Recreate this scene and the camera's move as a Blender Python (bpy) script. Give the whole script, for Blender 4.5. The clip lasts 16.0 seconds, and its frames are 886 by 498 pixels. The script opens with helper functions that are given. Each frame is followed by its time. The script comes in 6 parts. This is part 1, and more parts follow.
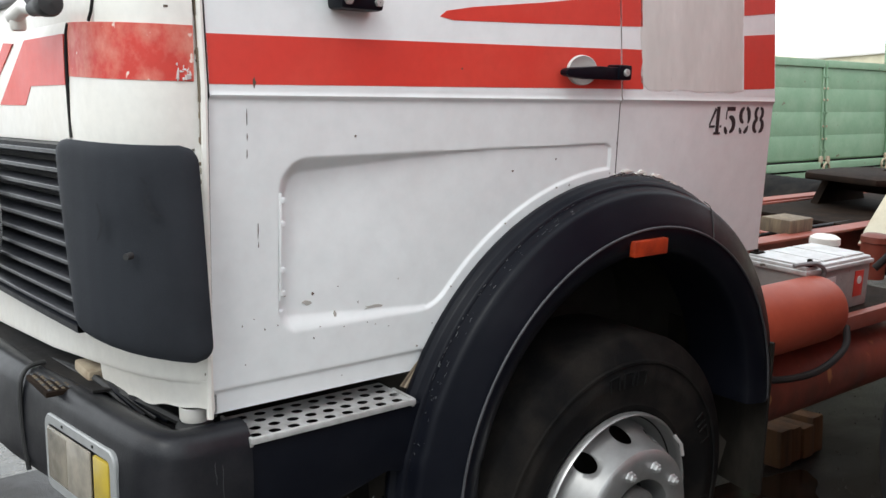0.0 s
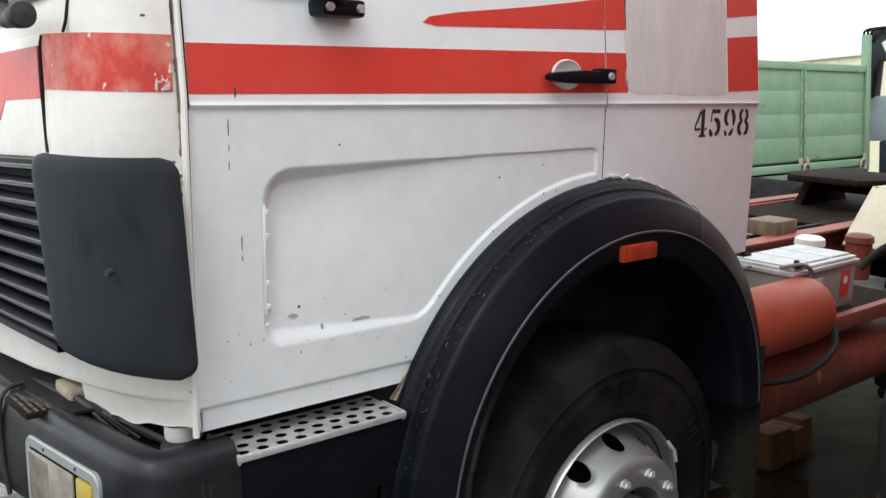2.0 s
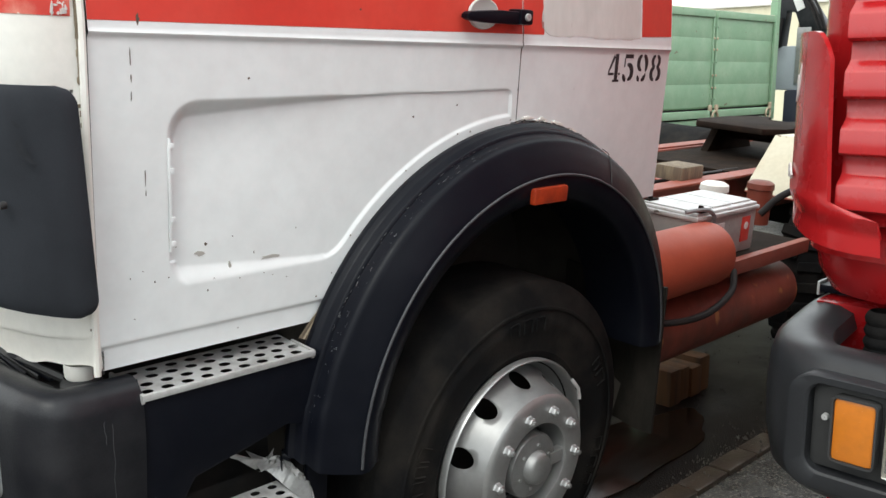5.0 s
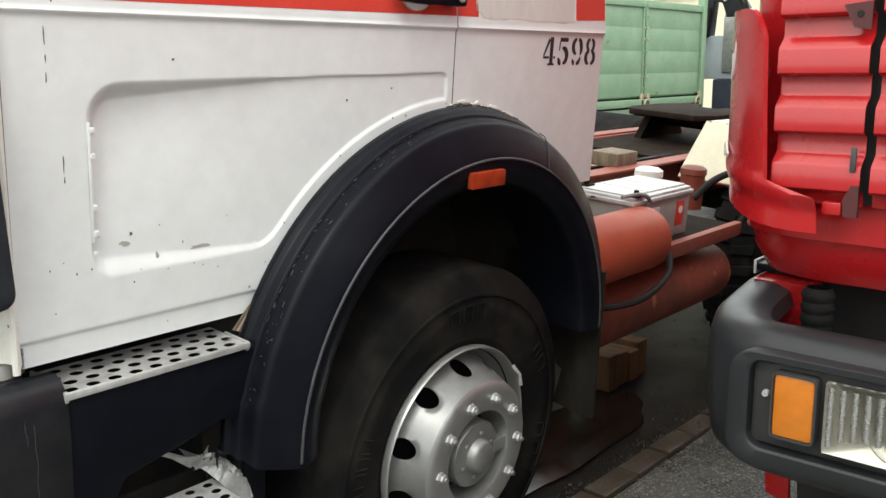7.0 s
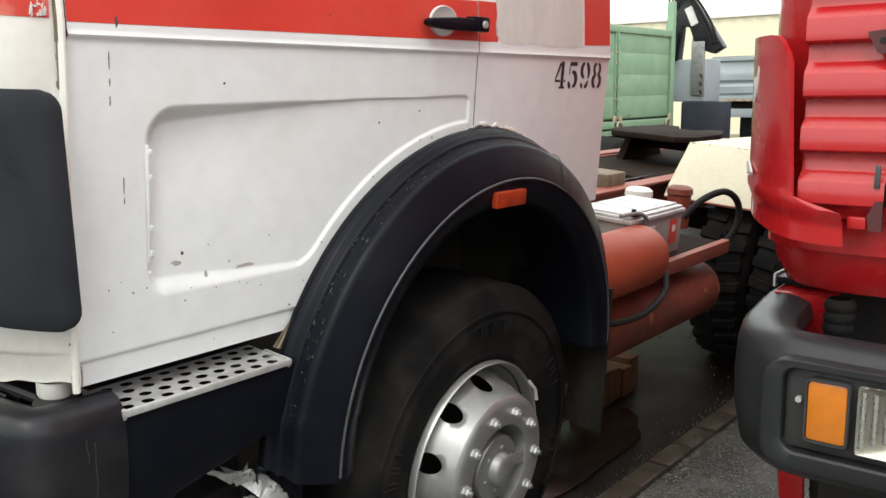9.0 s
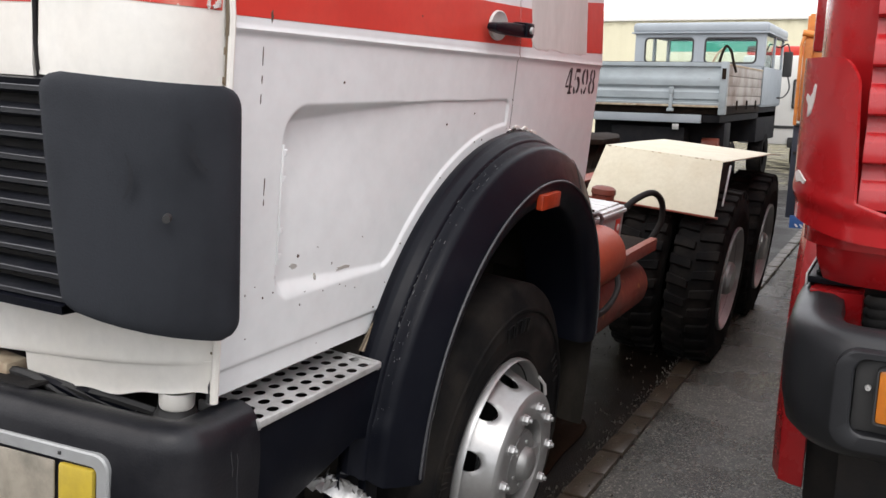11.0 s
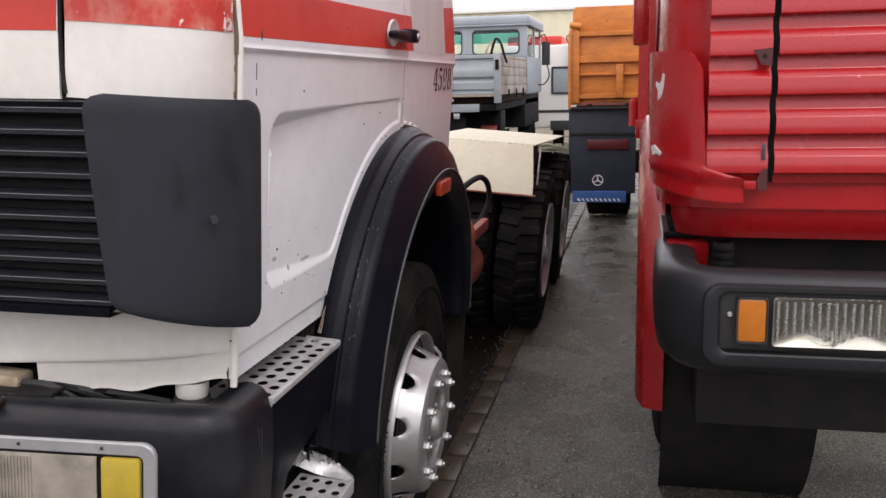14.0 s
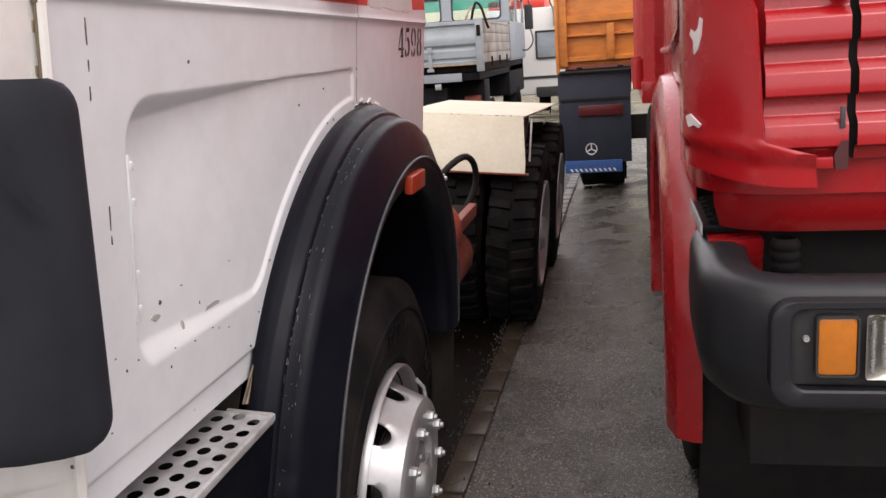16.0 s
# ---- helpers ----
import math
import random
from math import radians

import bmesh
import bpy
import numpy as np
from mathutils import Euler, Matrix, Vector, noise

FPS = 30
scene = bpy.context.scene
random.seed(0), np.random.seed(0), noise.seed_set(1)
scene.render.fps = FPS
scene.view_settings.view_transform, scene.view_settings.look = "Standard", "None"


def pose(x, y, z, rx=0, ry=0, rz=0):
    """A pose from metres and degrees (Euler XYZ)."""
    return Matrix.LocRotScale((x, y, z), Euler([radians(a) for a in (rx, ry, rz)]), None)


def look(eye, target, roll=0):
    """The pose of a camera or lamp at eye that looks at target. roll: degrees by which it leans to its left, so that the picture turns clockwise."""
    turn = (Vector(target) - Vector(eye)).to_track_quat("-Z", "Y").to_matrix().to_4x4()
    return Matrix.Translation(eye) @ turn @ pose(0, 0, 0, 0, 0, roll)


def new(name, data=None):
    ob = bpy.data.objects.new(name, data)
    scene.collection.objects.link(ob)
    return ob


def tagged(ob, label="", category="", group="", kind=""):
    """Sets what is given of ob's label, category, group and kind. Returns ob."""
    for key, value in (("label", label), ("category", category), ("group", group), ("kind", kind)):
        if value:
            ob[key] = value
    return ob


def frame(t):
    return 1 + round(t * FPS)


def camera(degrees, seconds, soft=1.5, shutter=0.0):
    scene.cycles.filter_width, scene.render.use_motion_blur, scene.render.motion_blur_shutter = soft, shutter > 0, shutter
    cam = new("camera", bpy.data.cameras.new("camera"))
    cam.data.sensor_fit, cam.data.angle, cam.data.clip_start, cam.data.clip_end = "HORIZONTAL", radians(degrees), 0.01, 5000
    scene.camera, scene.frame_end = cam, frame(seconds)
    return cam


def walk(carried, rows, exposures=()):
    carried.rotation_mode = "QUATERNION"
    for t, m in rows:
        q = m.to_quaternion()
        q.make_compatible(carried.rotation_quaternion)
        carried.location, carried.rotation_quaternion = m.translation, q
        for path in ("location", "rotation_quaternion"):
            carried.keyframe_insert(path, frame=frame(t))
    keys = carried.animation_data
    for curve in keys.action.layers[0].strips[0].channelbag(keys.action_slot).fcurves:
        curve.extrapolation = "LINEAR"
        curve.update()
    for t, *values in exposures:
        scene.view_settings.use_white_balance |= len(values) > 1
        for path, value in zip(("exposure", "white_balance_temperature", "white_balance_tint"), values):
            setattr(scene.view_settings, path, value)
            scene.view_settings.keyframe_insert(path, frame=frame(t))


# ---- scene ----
cam = camera(53.2, 16.0)
PATH = [
    (0, (-0.707, -1.763, 1.606), (0.516, -0.202, 1.347), -1.1),
    (0.5, (-0.715, -1.758, 1.608), (0.479, -0.167, 1.400), -2.0),
    (1, (-0.709, -1.749, 1.609), (0.538, -0.196, 1.428), -1.7),
    (1.5, (-0.701, -1.737, 1.603), (0.535, -0.181, 1.384), -1.9),
    (2, (-0.695, -1.731, 1.601), (0.560, -0.192, 1.362), -2.2),
    (2.5, (-0.691, -1.725, 1.601), (0.564, -0.188, 1.350), -2.2),
    (3, (-0.688, -1.723, 1.602), (0.569, -0.187, 1.350), -2.4),
    (3.5, (-0.686, -1.725, 1.602), (0.568, -0.190, 1.338), -2.7),
    (4, (-0.676, -1.720, 1.598), (0.580, -0.189, 1.318), -2.8),
    (4.5, (-0.672, -1.724, 1.604), (0.646, -0.254, 1.285), -1.6),
    (5, (-0.684, -1.730, 1.605), (0.696, -0.334, 1.223), -0.3),
    (5.2, (-0.682, -1.729, 1.600), (0.717, -0.356, 1.204), -0.2),
    (7.5, (-0.654, -1.695, 1.578), (0.828, -0.410, 1.187), -0.7),
    (8, (-0.669, -1.690, 1.577), (0.818, -0.408, 1.198), -0.8),
    (8.5, (-0.723, -1.673, 1.578), (0.774, -0.396, 1.218), -1.1),
    (11, (-1.149, -1.138, 1.601), (0.597, -0.231, 1.240), 1.4),
    (11.5, (-1.169, -1.023, 1.606), (0.565, -0.098, 1.235), -1.6),
    (12, (-1.232, -0.949, 1.613), (0.609, -0.213, 1.351), -2.0),
    (12.5, (-1.330, -0.894, 1.613), (0.583, -0.441, 1.243), -3.3),
    (13, (-1.511, -0.837, 1.607), (0.404, -0.365, 1.277), -1.0),
    (13.5, (-1.529, -0.834, 1.613), (0.389, -0.394, 1.252), -0.6),
    (14, (-1.535, -0.866, 1.614), (0.383, -0.435, 1.246), -1.3),
    (14.5, (-1.474, -0.909, 1.595), (0.425, -0.533, 1.094), -3.6),
    (15, (-1.279, -0.979, 1.575), (0.596, -0.540, 1.032), -2.5),
    (15.5, (-1.106, -0.918, 1.568), (0.783, -0.447, 1.110), -2.4),
    (16, (-0.892, -0.765, 1.591), (1.017, -0.354, 1.160), -4.0),
]
walk(cam, [(t, look(eye, target, roll)) for t, eye, target, roll in PATH], [(0, 0.02, 6500, 7), (0.5, 0.07, 6500, 7), (1, -0.05, 6500, 7), (2, 0.0, 6500, 7), (2.75, 0.07, 6500, 7), (3.5, 0.16, 6500, 7), (5, 0.22, 6650, 5), (8, 0.36, 6950, 4), (11, 0.06, 6750, 13), (12, -0.02, 6750, 15), (12.5, -0.2, 6800, 18), (13, -0.2, 6800, 19), (14, -0.16, 6820, 19), (14.5, 0.02, 6900, 19), (15, 0.06, 7000, 21), (15.5, 0.24, 7250, 21), (16, 0.02, 7000, 20)])

# ---- world and light: a bright overcast day ----
world = bpy.data.worlds.new("overcast_sky")
scene.world = world
world.use_nodes = True
wn, wl = world.node_tree.nodes, world.node_tree.links
sky = wn.new("ShaderNodeTexSky")
sky.sky_type, sky.sun_disc = "NISHITA", False
sky.sun_elevation, sky.sun_rotation = radians(48), radians(304)
sky.air_density, sky.dust_density = 1.0, 6.0
cloud = wn.new("ShaderNodeMix")
cloud.data_type, cloud.blend_type = "RGBA", "MIX"
cloud.inputs["Factor"].default_value = 0.9
wl.new(sky.outputs["Color"], cloud.inputs["A"])
cloud.inputs["B"].default_value = (8.5, 8.9, 9.45, 1)
wl.new(cloud.outputs["Result"], wn["Background"].inputs["Color"])
wn["Background"].inputs["Strength"].default_value = 0.24
sun = new("sun", bpy.data.lights.new("sun", "SUN"))
sun.data.energy, sun.data.angle, sun.data.color = 1.0, radians(25), (1.0, 0.99, 0.97)
sun.matrix_world = look((-6, -4, 8), (0, 0, 0))
scene.view_settings.exposure = 0.0


# ---- materials ----
def material(name, colour, rough=0.5, metal=0.0, second=None, amount=0.5, scale=6.0, fine=60.0, bump=0.15, specks=None, speck_scale=40.0, speck_at=0.72, coat=0.0, streak=1.0, spec=0.5):
    """A procedural surface: base colour, stains of a second colour at a large scale, fine grain and relief, and specks."""
    m = bpy.data.materials.new(name)
    m.use_nodes = True
    n, l = m.node_tree.nodes, m.node_tree.links
    bsdf = n["Principled BSDF"]
    where = n.new("ShaderNodeTexCoord")
    stretch = n.new("ShaderNodeMapping")
    stretch.inputs["Scale"].default_value = (1, 1, 1 / streak)
    l.new(where.outputs["Object"], stretch.inputs["Vector"])

    def noise_at(size, detail=6.0, rough_=0.6):
        t = n.new("ShaderNodeTexNoise")
        t.inputs["Scale"].default_value, t.inputs["Detail"].default_value, t.inputs["Roughness"].default_value = size, detail, rough_
        l.new(stretch.outputs["Vector"], t.inputs["Vector"])
        return t.outputs["Fac"]

    def ramp(fac, lo, hi):
        r = n.new("ShaderNodeMapRange")
        r.inputs["From Min"].default_value, r.inputs["From Max"].default_value = lo, hi
        l.new(fac, r.inputs["Value"])
        return r.outputs["Result"]

    def mix(fac, a, b, blend="MIX"):
        x = n.new("ShaderNodeMix")
        x.data_type, x.blend_type = "RGBA", blend
        l.new(fac, x.inputs["Factor"])
        for value, slot in ((a, "A"), (b, "B")):
            if isinstance(value, tuple):
                x.inputs[slot].default_value = (*value, 1)
            else:
                l.new(value, x.inputs[slot])
        return x.outputs["Result"]

    def times(fac, k):
        x = n.new("ShaderNodeMath")
        x.operation = "MULTIPLY"
        x.inputs[1].default_value = k
        l.new(fac, x.inputs[0])
        return x.outputs["Value"]

    second = second or tuple(c * 0.7 for c in colour)
    col = mix(times(ramp(noise_at(scale), 0.42, 0.72), amount), colour, second)
    grain = noise_at(fine, 3.0)
    col = mix(times(ramp(grain, 0.35, 0.75), 0.18), col, tuple(c * 0.6 for c in colour))
    if specks:
        col = mix(ramp(noise_at(speck_scale, 2.0, 0.5), speck_at, speck_at + 0.03), col, specks)
    l.new(col, bsdf.inputs["Base Color"])
    r = n.new("ShaderNodeMapRange")
    r.inputs["To Min"].default_value, r.inputs["To Max"].default_value = max(rough - 0.1, 0.02), min(rough + 0.15, 1)
    l.new(noise_at(scale * 3), r.inputs["Value"])
    l.new(r.outputs["Result"], bsdf.inputs["Roughness"])
    bsdf.inputs["Metallic"].default_value = metal
    bsdf.inputs["Coat Weight"].default_value = coat
    bsdf.inputs["Specular IOR Level"].default_value = spec
    bsdf.inputs["Coat Roughness"].default_value = 0.15
    if bump:
        b = n.new("ShaderNodeBump")
        b.inputs["Strength"].default_value, b.inputs["Distance"].default_value = bump, 0.004
        l.new(grain, b.inputs["Height"])
        l.new(b.outputs["Normal"], bsdf.inputs["Normal"])
    return m


def stony(name, dark, pale, cells, wet, spec=0.5):
    """Ground of small stones set in binder: each stone its own tone, with relief and wet patches."""
    m = bpy.data.materials.new(name)
    m.use_nodes = True
    n, l = m.node_tree.nodes, m.node_tree.links
    bsdf = n["Principled BSDF"]
    where = n.new("ShaderNodeTexCoord")
    cell = n.new("ShaderNodeTexVoronoi")
    cell.inputs["Scale"].default_value = cells
    l.new(where.outputs["Object"], cell.inputs["Vector"])
    tone = n.new("ShaderNodeSeparateColor")
    l.new(cell.outputs["Color"], tone.inputs["Color"])
    ramp = n.new("ShaderNodeValToRGB")
    ramp.color_ramp.elements[0].color, ramp.color_ramp.elements[1].color = (*dark, 1), (*pale, 1)
    ramp.color_ramp.elements[0].position = 0.25
    mid = ramp.color_ramp.elements.new(0.8)
    mid.color = (*[(a + b) * 0.5 * 0.6 for a, b in zip(dark, pale)], 1)
    l.new(tone.outputs["Red"], ramp.inputs["Fac"])
    patch = n.new("ShaderNodeTexNoise")
    patch.inputs["Scale"].default_value, patch.inputs["Detail"].default_value = 2.2, 7.0
    l.new(where.outputs["Object"], patch.inputs["Vector"])
    damp = n.new("ShaderNodeMapRange")
    damp.inputs["From Min"].default_value, damp.inputs["From Max"].default_value = 0.40, 0.62
    l.new(patch.outputs["Fac"], damp.inputs["Value"])
    mix = n.new("ShaderNodeMix")
    mix.data_type, mix.blend_type = "RGBA", "MULTIPLY"
    mix.inputs["B"].default_value = (0.52, 0.51, 0.49, 1)
    l.new(damp.outputs["Result"], mix.inputs["Factor"])
    l.new(ramp.outputs["Color"], mix.inputs["A"])
    l.new(mix.outputs["Result"], bsdf.inputs["Base Color"])
    bsdf.inputs["Specular IOR Level"].default_value = spec
    gloss = n.new("ShaderNodeMapRange")
    gloss.inputs["To Min"].default_value, gloss.inputs["To Max"].default_value = 0.45, wet
    l.new(damp.outputs["Result"], gloss.inputs["Value"])
    l.new(gloss.outputs["Result"], bsdf.inputs["Roughness"])
    bump = n.new("ShaderNodeBump")
    bump.invert = True
    bump.inputs["Strength"].default_value, bump.inputs["Distance"].default_value = 0.6, 0.004
    l.new(cell.outputs["Distance"], bump.inputs["Height"])
    l.new(bump.outputs["Normal"], bsdf.inputs["Normal"])
    return m


WHITE = material("white_paint", (0.775, 0.80, 0.80), 0.42, second=(0.69, 0.69, 0.675), amount=0.35, scale=2.2, fine=18, bump=0.012, specks=(0.14, 0.11, 0.09), speck_scale=48, speck_at=0.79, spec=0.36, coat=0.3)
CREAM = material("old_white_paint", (0.82, 0.80, 0.75), 0.40, second=(0.68, 0.62, 0.52), amount=0.35, scale=4, fine=45, bump=0.015, specks=(0.30, 0.20, 0.12), speck_scale=34, speck_at=0.80, streak=1.3)
REDSTRIPE = material("red_stripe", (0.62, 0.045, 0.030), 0.38, second=(0.66, 0.09, 0.06), amount=0.5, scale=4, fine=40, bump=0.03, specks=(0.08, 0.03, 0.03), speck_scale=50, speck_at=0.80)
FADED = material("faded_red_stripe", (0.62, 0.055, 0.040), 0.42, second=(0.76, 0.36, 0.27), amount=0.75, scale=20, fine=60, bump=0.04, specks=(0.80, 0.66, 0.58), speck_scale=42, speck_at=0.675, streak=1.3)
GREYPATCH = material("grey_primer", (0.60, 0.58, 0.55), 0.6, second=(0.72, 0.70, 0.67), amount=0.8, scale=8, fine=40, bump=0.05, streak=3.0, specks=(0.40, 0.36, 0.32), speck_scale=26, speck_at=0.74)
BLACK = material("black_plastic", (0.0042, 0.0050, 0.0085), 0.33, second=(0.0095, 0.0105, 0.0145), amount=0.6, scale=9, fine=200, bump=0.10, specks=(0.10, 0.11, 0.12), speck_scale=26, speck_at=0.775, spec=0.13)
FLAP = material("dark_grey_plastic", (0.031, 0.034, 0.040), 0.50, second=(0.018, 0.020, 0.0235), amount=0.7, scale=6, fine=300, bump=0.15, spec=0.12)
SCUFF = material("scuffed_plastic", (0.017, 0.0185, 0.022), 0.55, second=(0.030, 0.032, 0.037), amount=0.8, scale=60, spec=0.2)
GRILLE = material("black_grille_plastic", (0.010, 0.011, 0.0145), 0.34, second=(0.022, 0.023, 0.026), amount=0.5, scale=14, fine=120, bump=0.1, spec=0.35)
# Pale grey for the highlight lines painted along the slat noses.
SLATEDGE = material("slat_edge_highlight", (0.075, 0.078, 0.086), 0.3, second=(0.018, 0.019, 0.022), amount=0.95, scale=14, fine=80, bump=0.1, spec=0.5)
INK = material("black_ink", (0.02, 0.018, 0.02), 0.6, second=(0.06, 0.05, 0.05), amount=0.6, scale=60, bump=0)
WELL = material("dusty_wheel_well", (0.060, 0.053, 0.046), 0.85, second=(0.030, 0.027, 0.024), amount=0.8, scale=6, bump=0.3, spec=0.1)
# Grimy dark steel, also used to fill gaps and hollows as painted shade.
DARK = material("grimy_steel_and_shade", (0.016, 0.0155, 0.016), 0.7, second=(0.034, 0.028, 0.023), amount=0.6, scale=8, bump=0.2, spec=0.2)
RUBBER = material("tyre_rubber", (0.0085, 0.0085, 0.0088), 0.8, second=(0.028, 0.0245, 0.021), amount=0.85, scale=7, fine=140, bump=0.35, spec=0.07)
RUSTDARK = material("greasy_rust", (0.0135, 0.0095, 0.0075), 0.8, second=(0.032, 0.020, 0.013), amount=0.7, scale=9, bump=0.4, spec=0.08)
RUSTTANK = material("rust_streaked_tank", (0.20, 0.042, 0.024), 0.5, second=(0.050, 0.020, 0.012), amount=0.9, scale=5, fine=50, bump=0.15, specks=(0.34, 0.15, 0.05), speck_scale=9, speck_at=0.66, streak=1.5)
MUDRUBBER = material("muddy_rubber", (0.018, 0.016, 0.013), 0.85, second=(0.036, 0.031, 0.025), amount=0.9, scale=14, fine=90, bump=0.6, streak=2.5, spec=0.15)
SEAL = material("rubber_seal", (0.03, 0.03, 0.03), 0.6)
SILVER = material("silver_wheel_paint", (0.45, 0.45, 0.445), 0.34, 0.72, second=(0.33, 0.32, 0.31), amount=0.65, scale=9, fine=60, bump=0.05, specks=(0.12, 0.10, 0.09), speck_scale=40, speck_at=0.8)
STEEL = material("galvanised_steel", (0.56, 0.56, 0.55), 0.45, 0.35, second=(0.24, 0.225, 0.21), amount=0.75, scale=18, fine=90, bump=0.08)
TORN = material("torn_bare_metal", (0.42, 0.42, 0.415), 0.36, 0.7, second=(0.25, 0.24, 0.23), amount=0.7, scale=30, fine=120, bump=0.1)
GRIME = material("brown_grime", (0.13, 0.10, 0.07), 0.8, second=(0.30, 0.24, 0.15), amount=0.6, scale=40, bump=0.3, streak=6)
OXIDE = material("red_oxide_chassis", (0.26, 0.062, 0.038), 0.5, second=(0.16, 0.05, 0.035), amount=0.6, scale=6, fine=50, bump=0.12, specks=(0.10, 0.06, 0.04), speck_scale=25, speck_at=0.74)
TANKRED = material("red_oxide_tank", (0.37, 0.070, 0.036), 0.48, second=(0.26, 0.042, 0.022), amount=0.6, scale=4, fine=50, bump=0.05, specks=(0.5, 0.25, 0.18), speck_scale=18, speck_at=0.8, spec=0.25)
AMBER = material("amber_lens", (0.56, 0.165, 0.012), 0.2, second=(0.46, 0.15, 0.015), scale=30, bump=0.1, coat=0.6)
ORANGELENS = material("orange_lens", (0.40, 0.045, 0.013), 0.3, second=(0.20, 0.022, 0.010), amount=0.8, scale=30, bump=0.1)
YELLOW = material("yellow_lens", (0.50, 0.37, 0.045), 0.2, second=(0.34, 0.25, 0.05), scale=20, coat=0.5)
# Pale base colour stands for the white sky mirrored in the screen.
SCREEN = material("sky_pale_windscreen", (0.42, 0.46, 0.47), 0.05, second=(0.36, 0.40, 0.41), scale=2, bump=0, coat=1.0)
GREYSEAL = material("grey_window_rubber", (0.22, 0.22, 0.225), 0.5, second=(0.14, 0.14, 0.145), scale=14)
RUSTY = material("rusty_cream_steel", (0.46, 0.38, 0.27), 0.7, second=(0.16, 0.08, 0.04), amount=0.9, scale=14, bump=0.3)
CHROME = material("polished_trim", (0.66, 0.66, 0.65), 0.25, 0.85, second=(0.5, 0.48, 0.45), scale=20, bump=0.02)
LAMPRIM = material("dull_grey_lamp_rim", (0.36, 0.37, 0.37), 0.42, 0.25, second=(0.27, 0.275, 0.275), amount=0.6, scale=12, fine=40, bump=0.01)
REFLECTOR = material("lamp_reflector", (0.62, 0.60, 0.55), 0.30, 1.0, second=(0.66, 0.62, 0.54), amount=0.6, scale=12, bump=0.0)
SATIN = material("satin_black_bumper", (0.0060, 0.0065, 0.0090), 0.34, second=(0.028, 0.028, 0.031), amount=0.85, scale=6, fine=180, bump=0.14, specks=(0.10, 0.105, 0.11), speck_scale=30, speck_at=0.77, spec=0.30)
CLOUDY = material("cloudy_lens", (0.36, 0.325, 0.265), 0.12, second=(0.13, 0.12, 0.10), amount=0.85, scale=11, fine=30, bump=0.03, coat=1.0)
HUBGREY = material("grey_hub_paint", (0.30, 0.30, 0.295), 0.40, 0.6, second=(0.14, 0.13, 0.12), amount=0.6, scale=14)
WORN = material("worn_highlight_grey", (0.060, 0.062, 0.067), 0.45, second=(0.03, 0.03, 0.033), amount=0.6, scale=12)
SCRAPE = material("pale_scrape", (0.16, 0.165, 0.17), 0.6, second=(0.05, 0.05, 0.053), amount=0.8, scale=60)
SCRATCH = material("rust_scratch", (0.10, 0.075, 0.06), 0.7, second=(0.22, 0.15, 0.10), scale=80)
CHIPPED = material("chipped_primer", (0.42, 0.405, 0.37), 0.65, second=(0.33, 0.30, 0.26), scale=40)
BATLID = material("battery_lid", (0.60, 0.61, 0.61), 0.45, second=(0.38, 0.37, 0.35), amount=0.7, scale=11, specks=(0.12, 0.10, 0.08), speck_scale=16, speck_at=0.70)
LATCHRED = material("dull_red_bracket", (0.075, 0.014, 0.015), 0.55, second=(0.08, 0.02, 0.02), scale=30)
BATTERY = material("battery_case", (0.36, 0.355, 0.34), 0.5, second=(0.22, 0.205, 0.19), scale=14, specks=(0.1, 0.1, 0.1), speck_scale=22, speck_at=0.72)
RED = material("bright_red_paint", (0.43, 0.012, 0.015), 0.24, second=(0.38, 0.011, 0.014), amount=0.5, scale=3, fine=14, bump=0.02, coat=0.6, spec=0.3, specks=(0.75, 0.6, 0.57), speck_scale=22, speck_at=0.815)
BARE = material("bare_filler", (0.72, 0.69, 0.66), 0.6, second=(0.5, 0.46, 0.44), scale=30)
BUMPER = material("dark_grey_bumper", (0.024, 0.025, 0.0275), 0.32, second=(0.016, 0.0165, 0.018), amount=0.6, scale=5, fine=260, bump=0.12, spec=0.3)
# Lighter bumper grey with the sky's sheen put into the colour.
TOPSHEEN = material("bumper_top_sheen", (0.22, 0.225, 0.23), 0.36, second=(0.08, 0.083, 0.087), amount=0.7, scale=7, fine=220, bump=0.1)
ASPHALT = stony("wet_asphalt", (0.050, 0.047, 0.041), (0.32, 0.295, 0.25), 150, 0.10)
KERB = material("worn_kerbstone", (0.058, 0.042, 0.028), 0.30, second=(0.018, 0.013, 0.009), amount=0.95, scale=5, fine=70, bump=0.6, specks=(0.16, 0.14, 0.12), speck_scale=60, speck_at=0.70)
# Wet brown mud, its tone lowered further for the shade under the lorry.
MUD = stony("mud_with_shade", (0.0050, 0.0034, 0.0026), (0.032, 0.022, 0.016), 150, 0.30, 0.16)
WOOD = material("old_timber", (0.105, 0.046, 0.013), 0.8, second=(0.025, 0.014, 0.008), amount=1.0, scale=11, bump=0.5, streak=7)
GREEN = material("green_paint", (0.19, 0.32, 0.20), 0.6, second=(0.27, 0.38, 0.26), amount=0.7, scale=4, fine=40, bump=0.06, specks=(0.16, 0.12, 0.08), speck_scale=14, speck_at=0.73)
CREAMSHEET = material("cream_sheet_metal", (0.53, 0.50, 0.385), 0.6, second=(0.45, 0.40, 0.28), amount=0.6, scale=5, fine=40, bump=0.08, specks=(0.25, 0.16, 0.09), speck_scale=20, speck_at=0.76)
GREYBLUE = material("grey_blue_paint", (0.31, 0.345, 0.375), 0.45, second=(0.25, 0.285, 0.31), amount=0.7, scale=2.5)
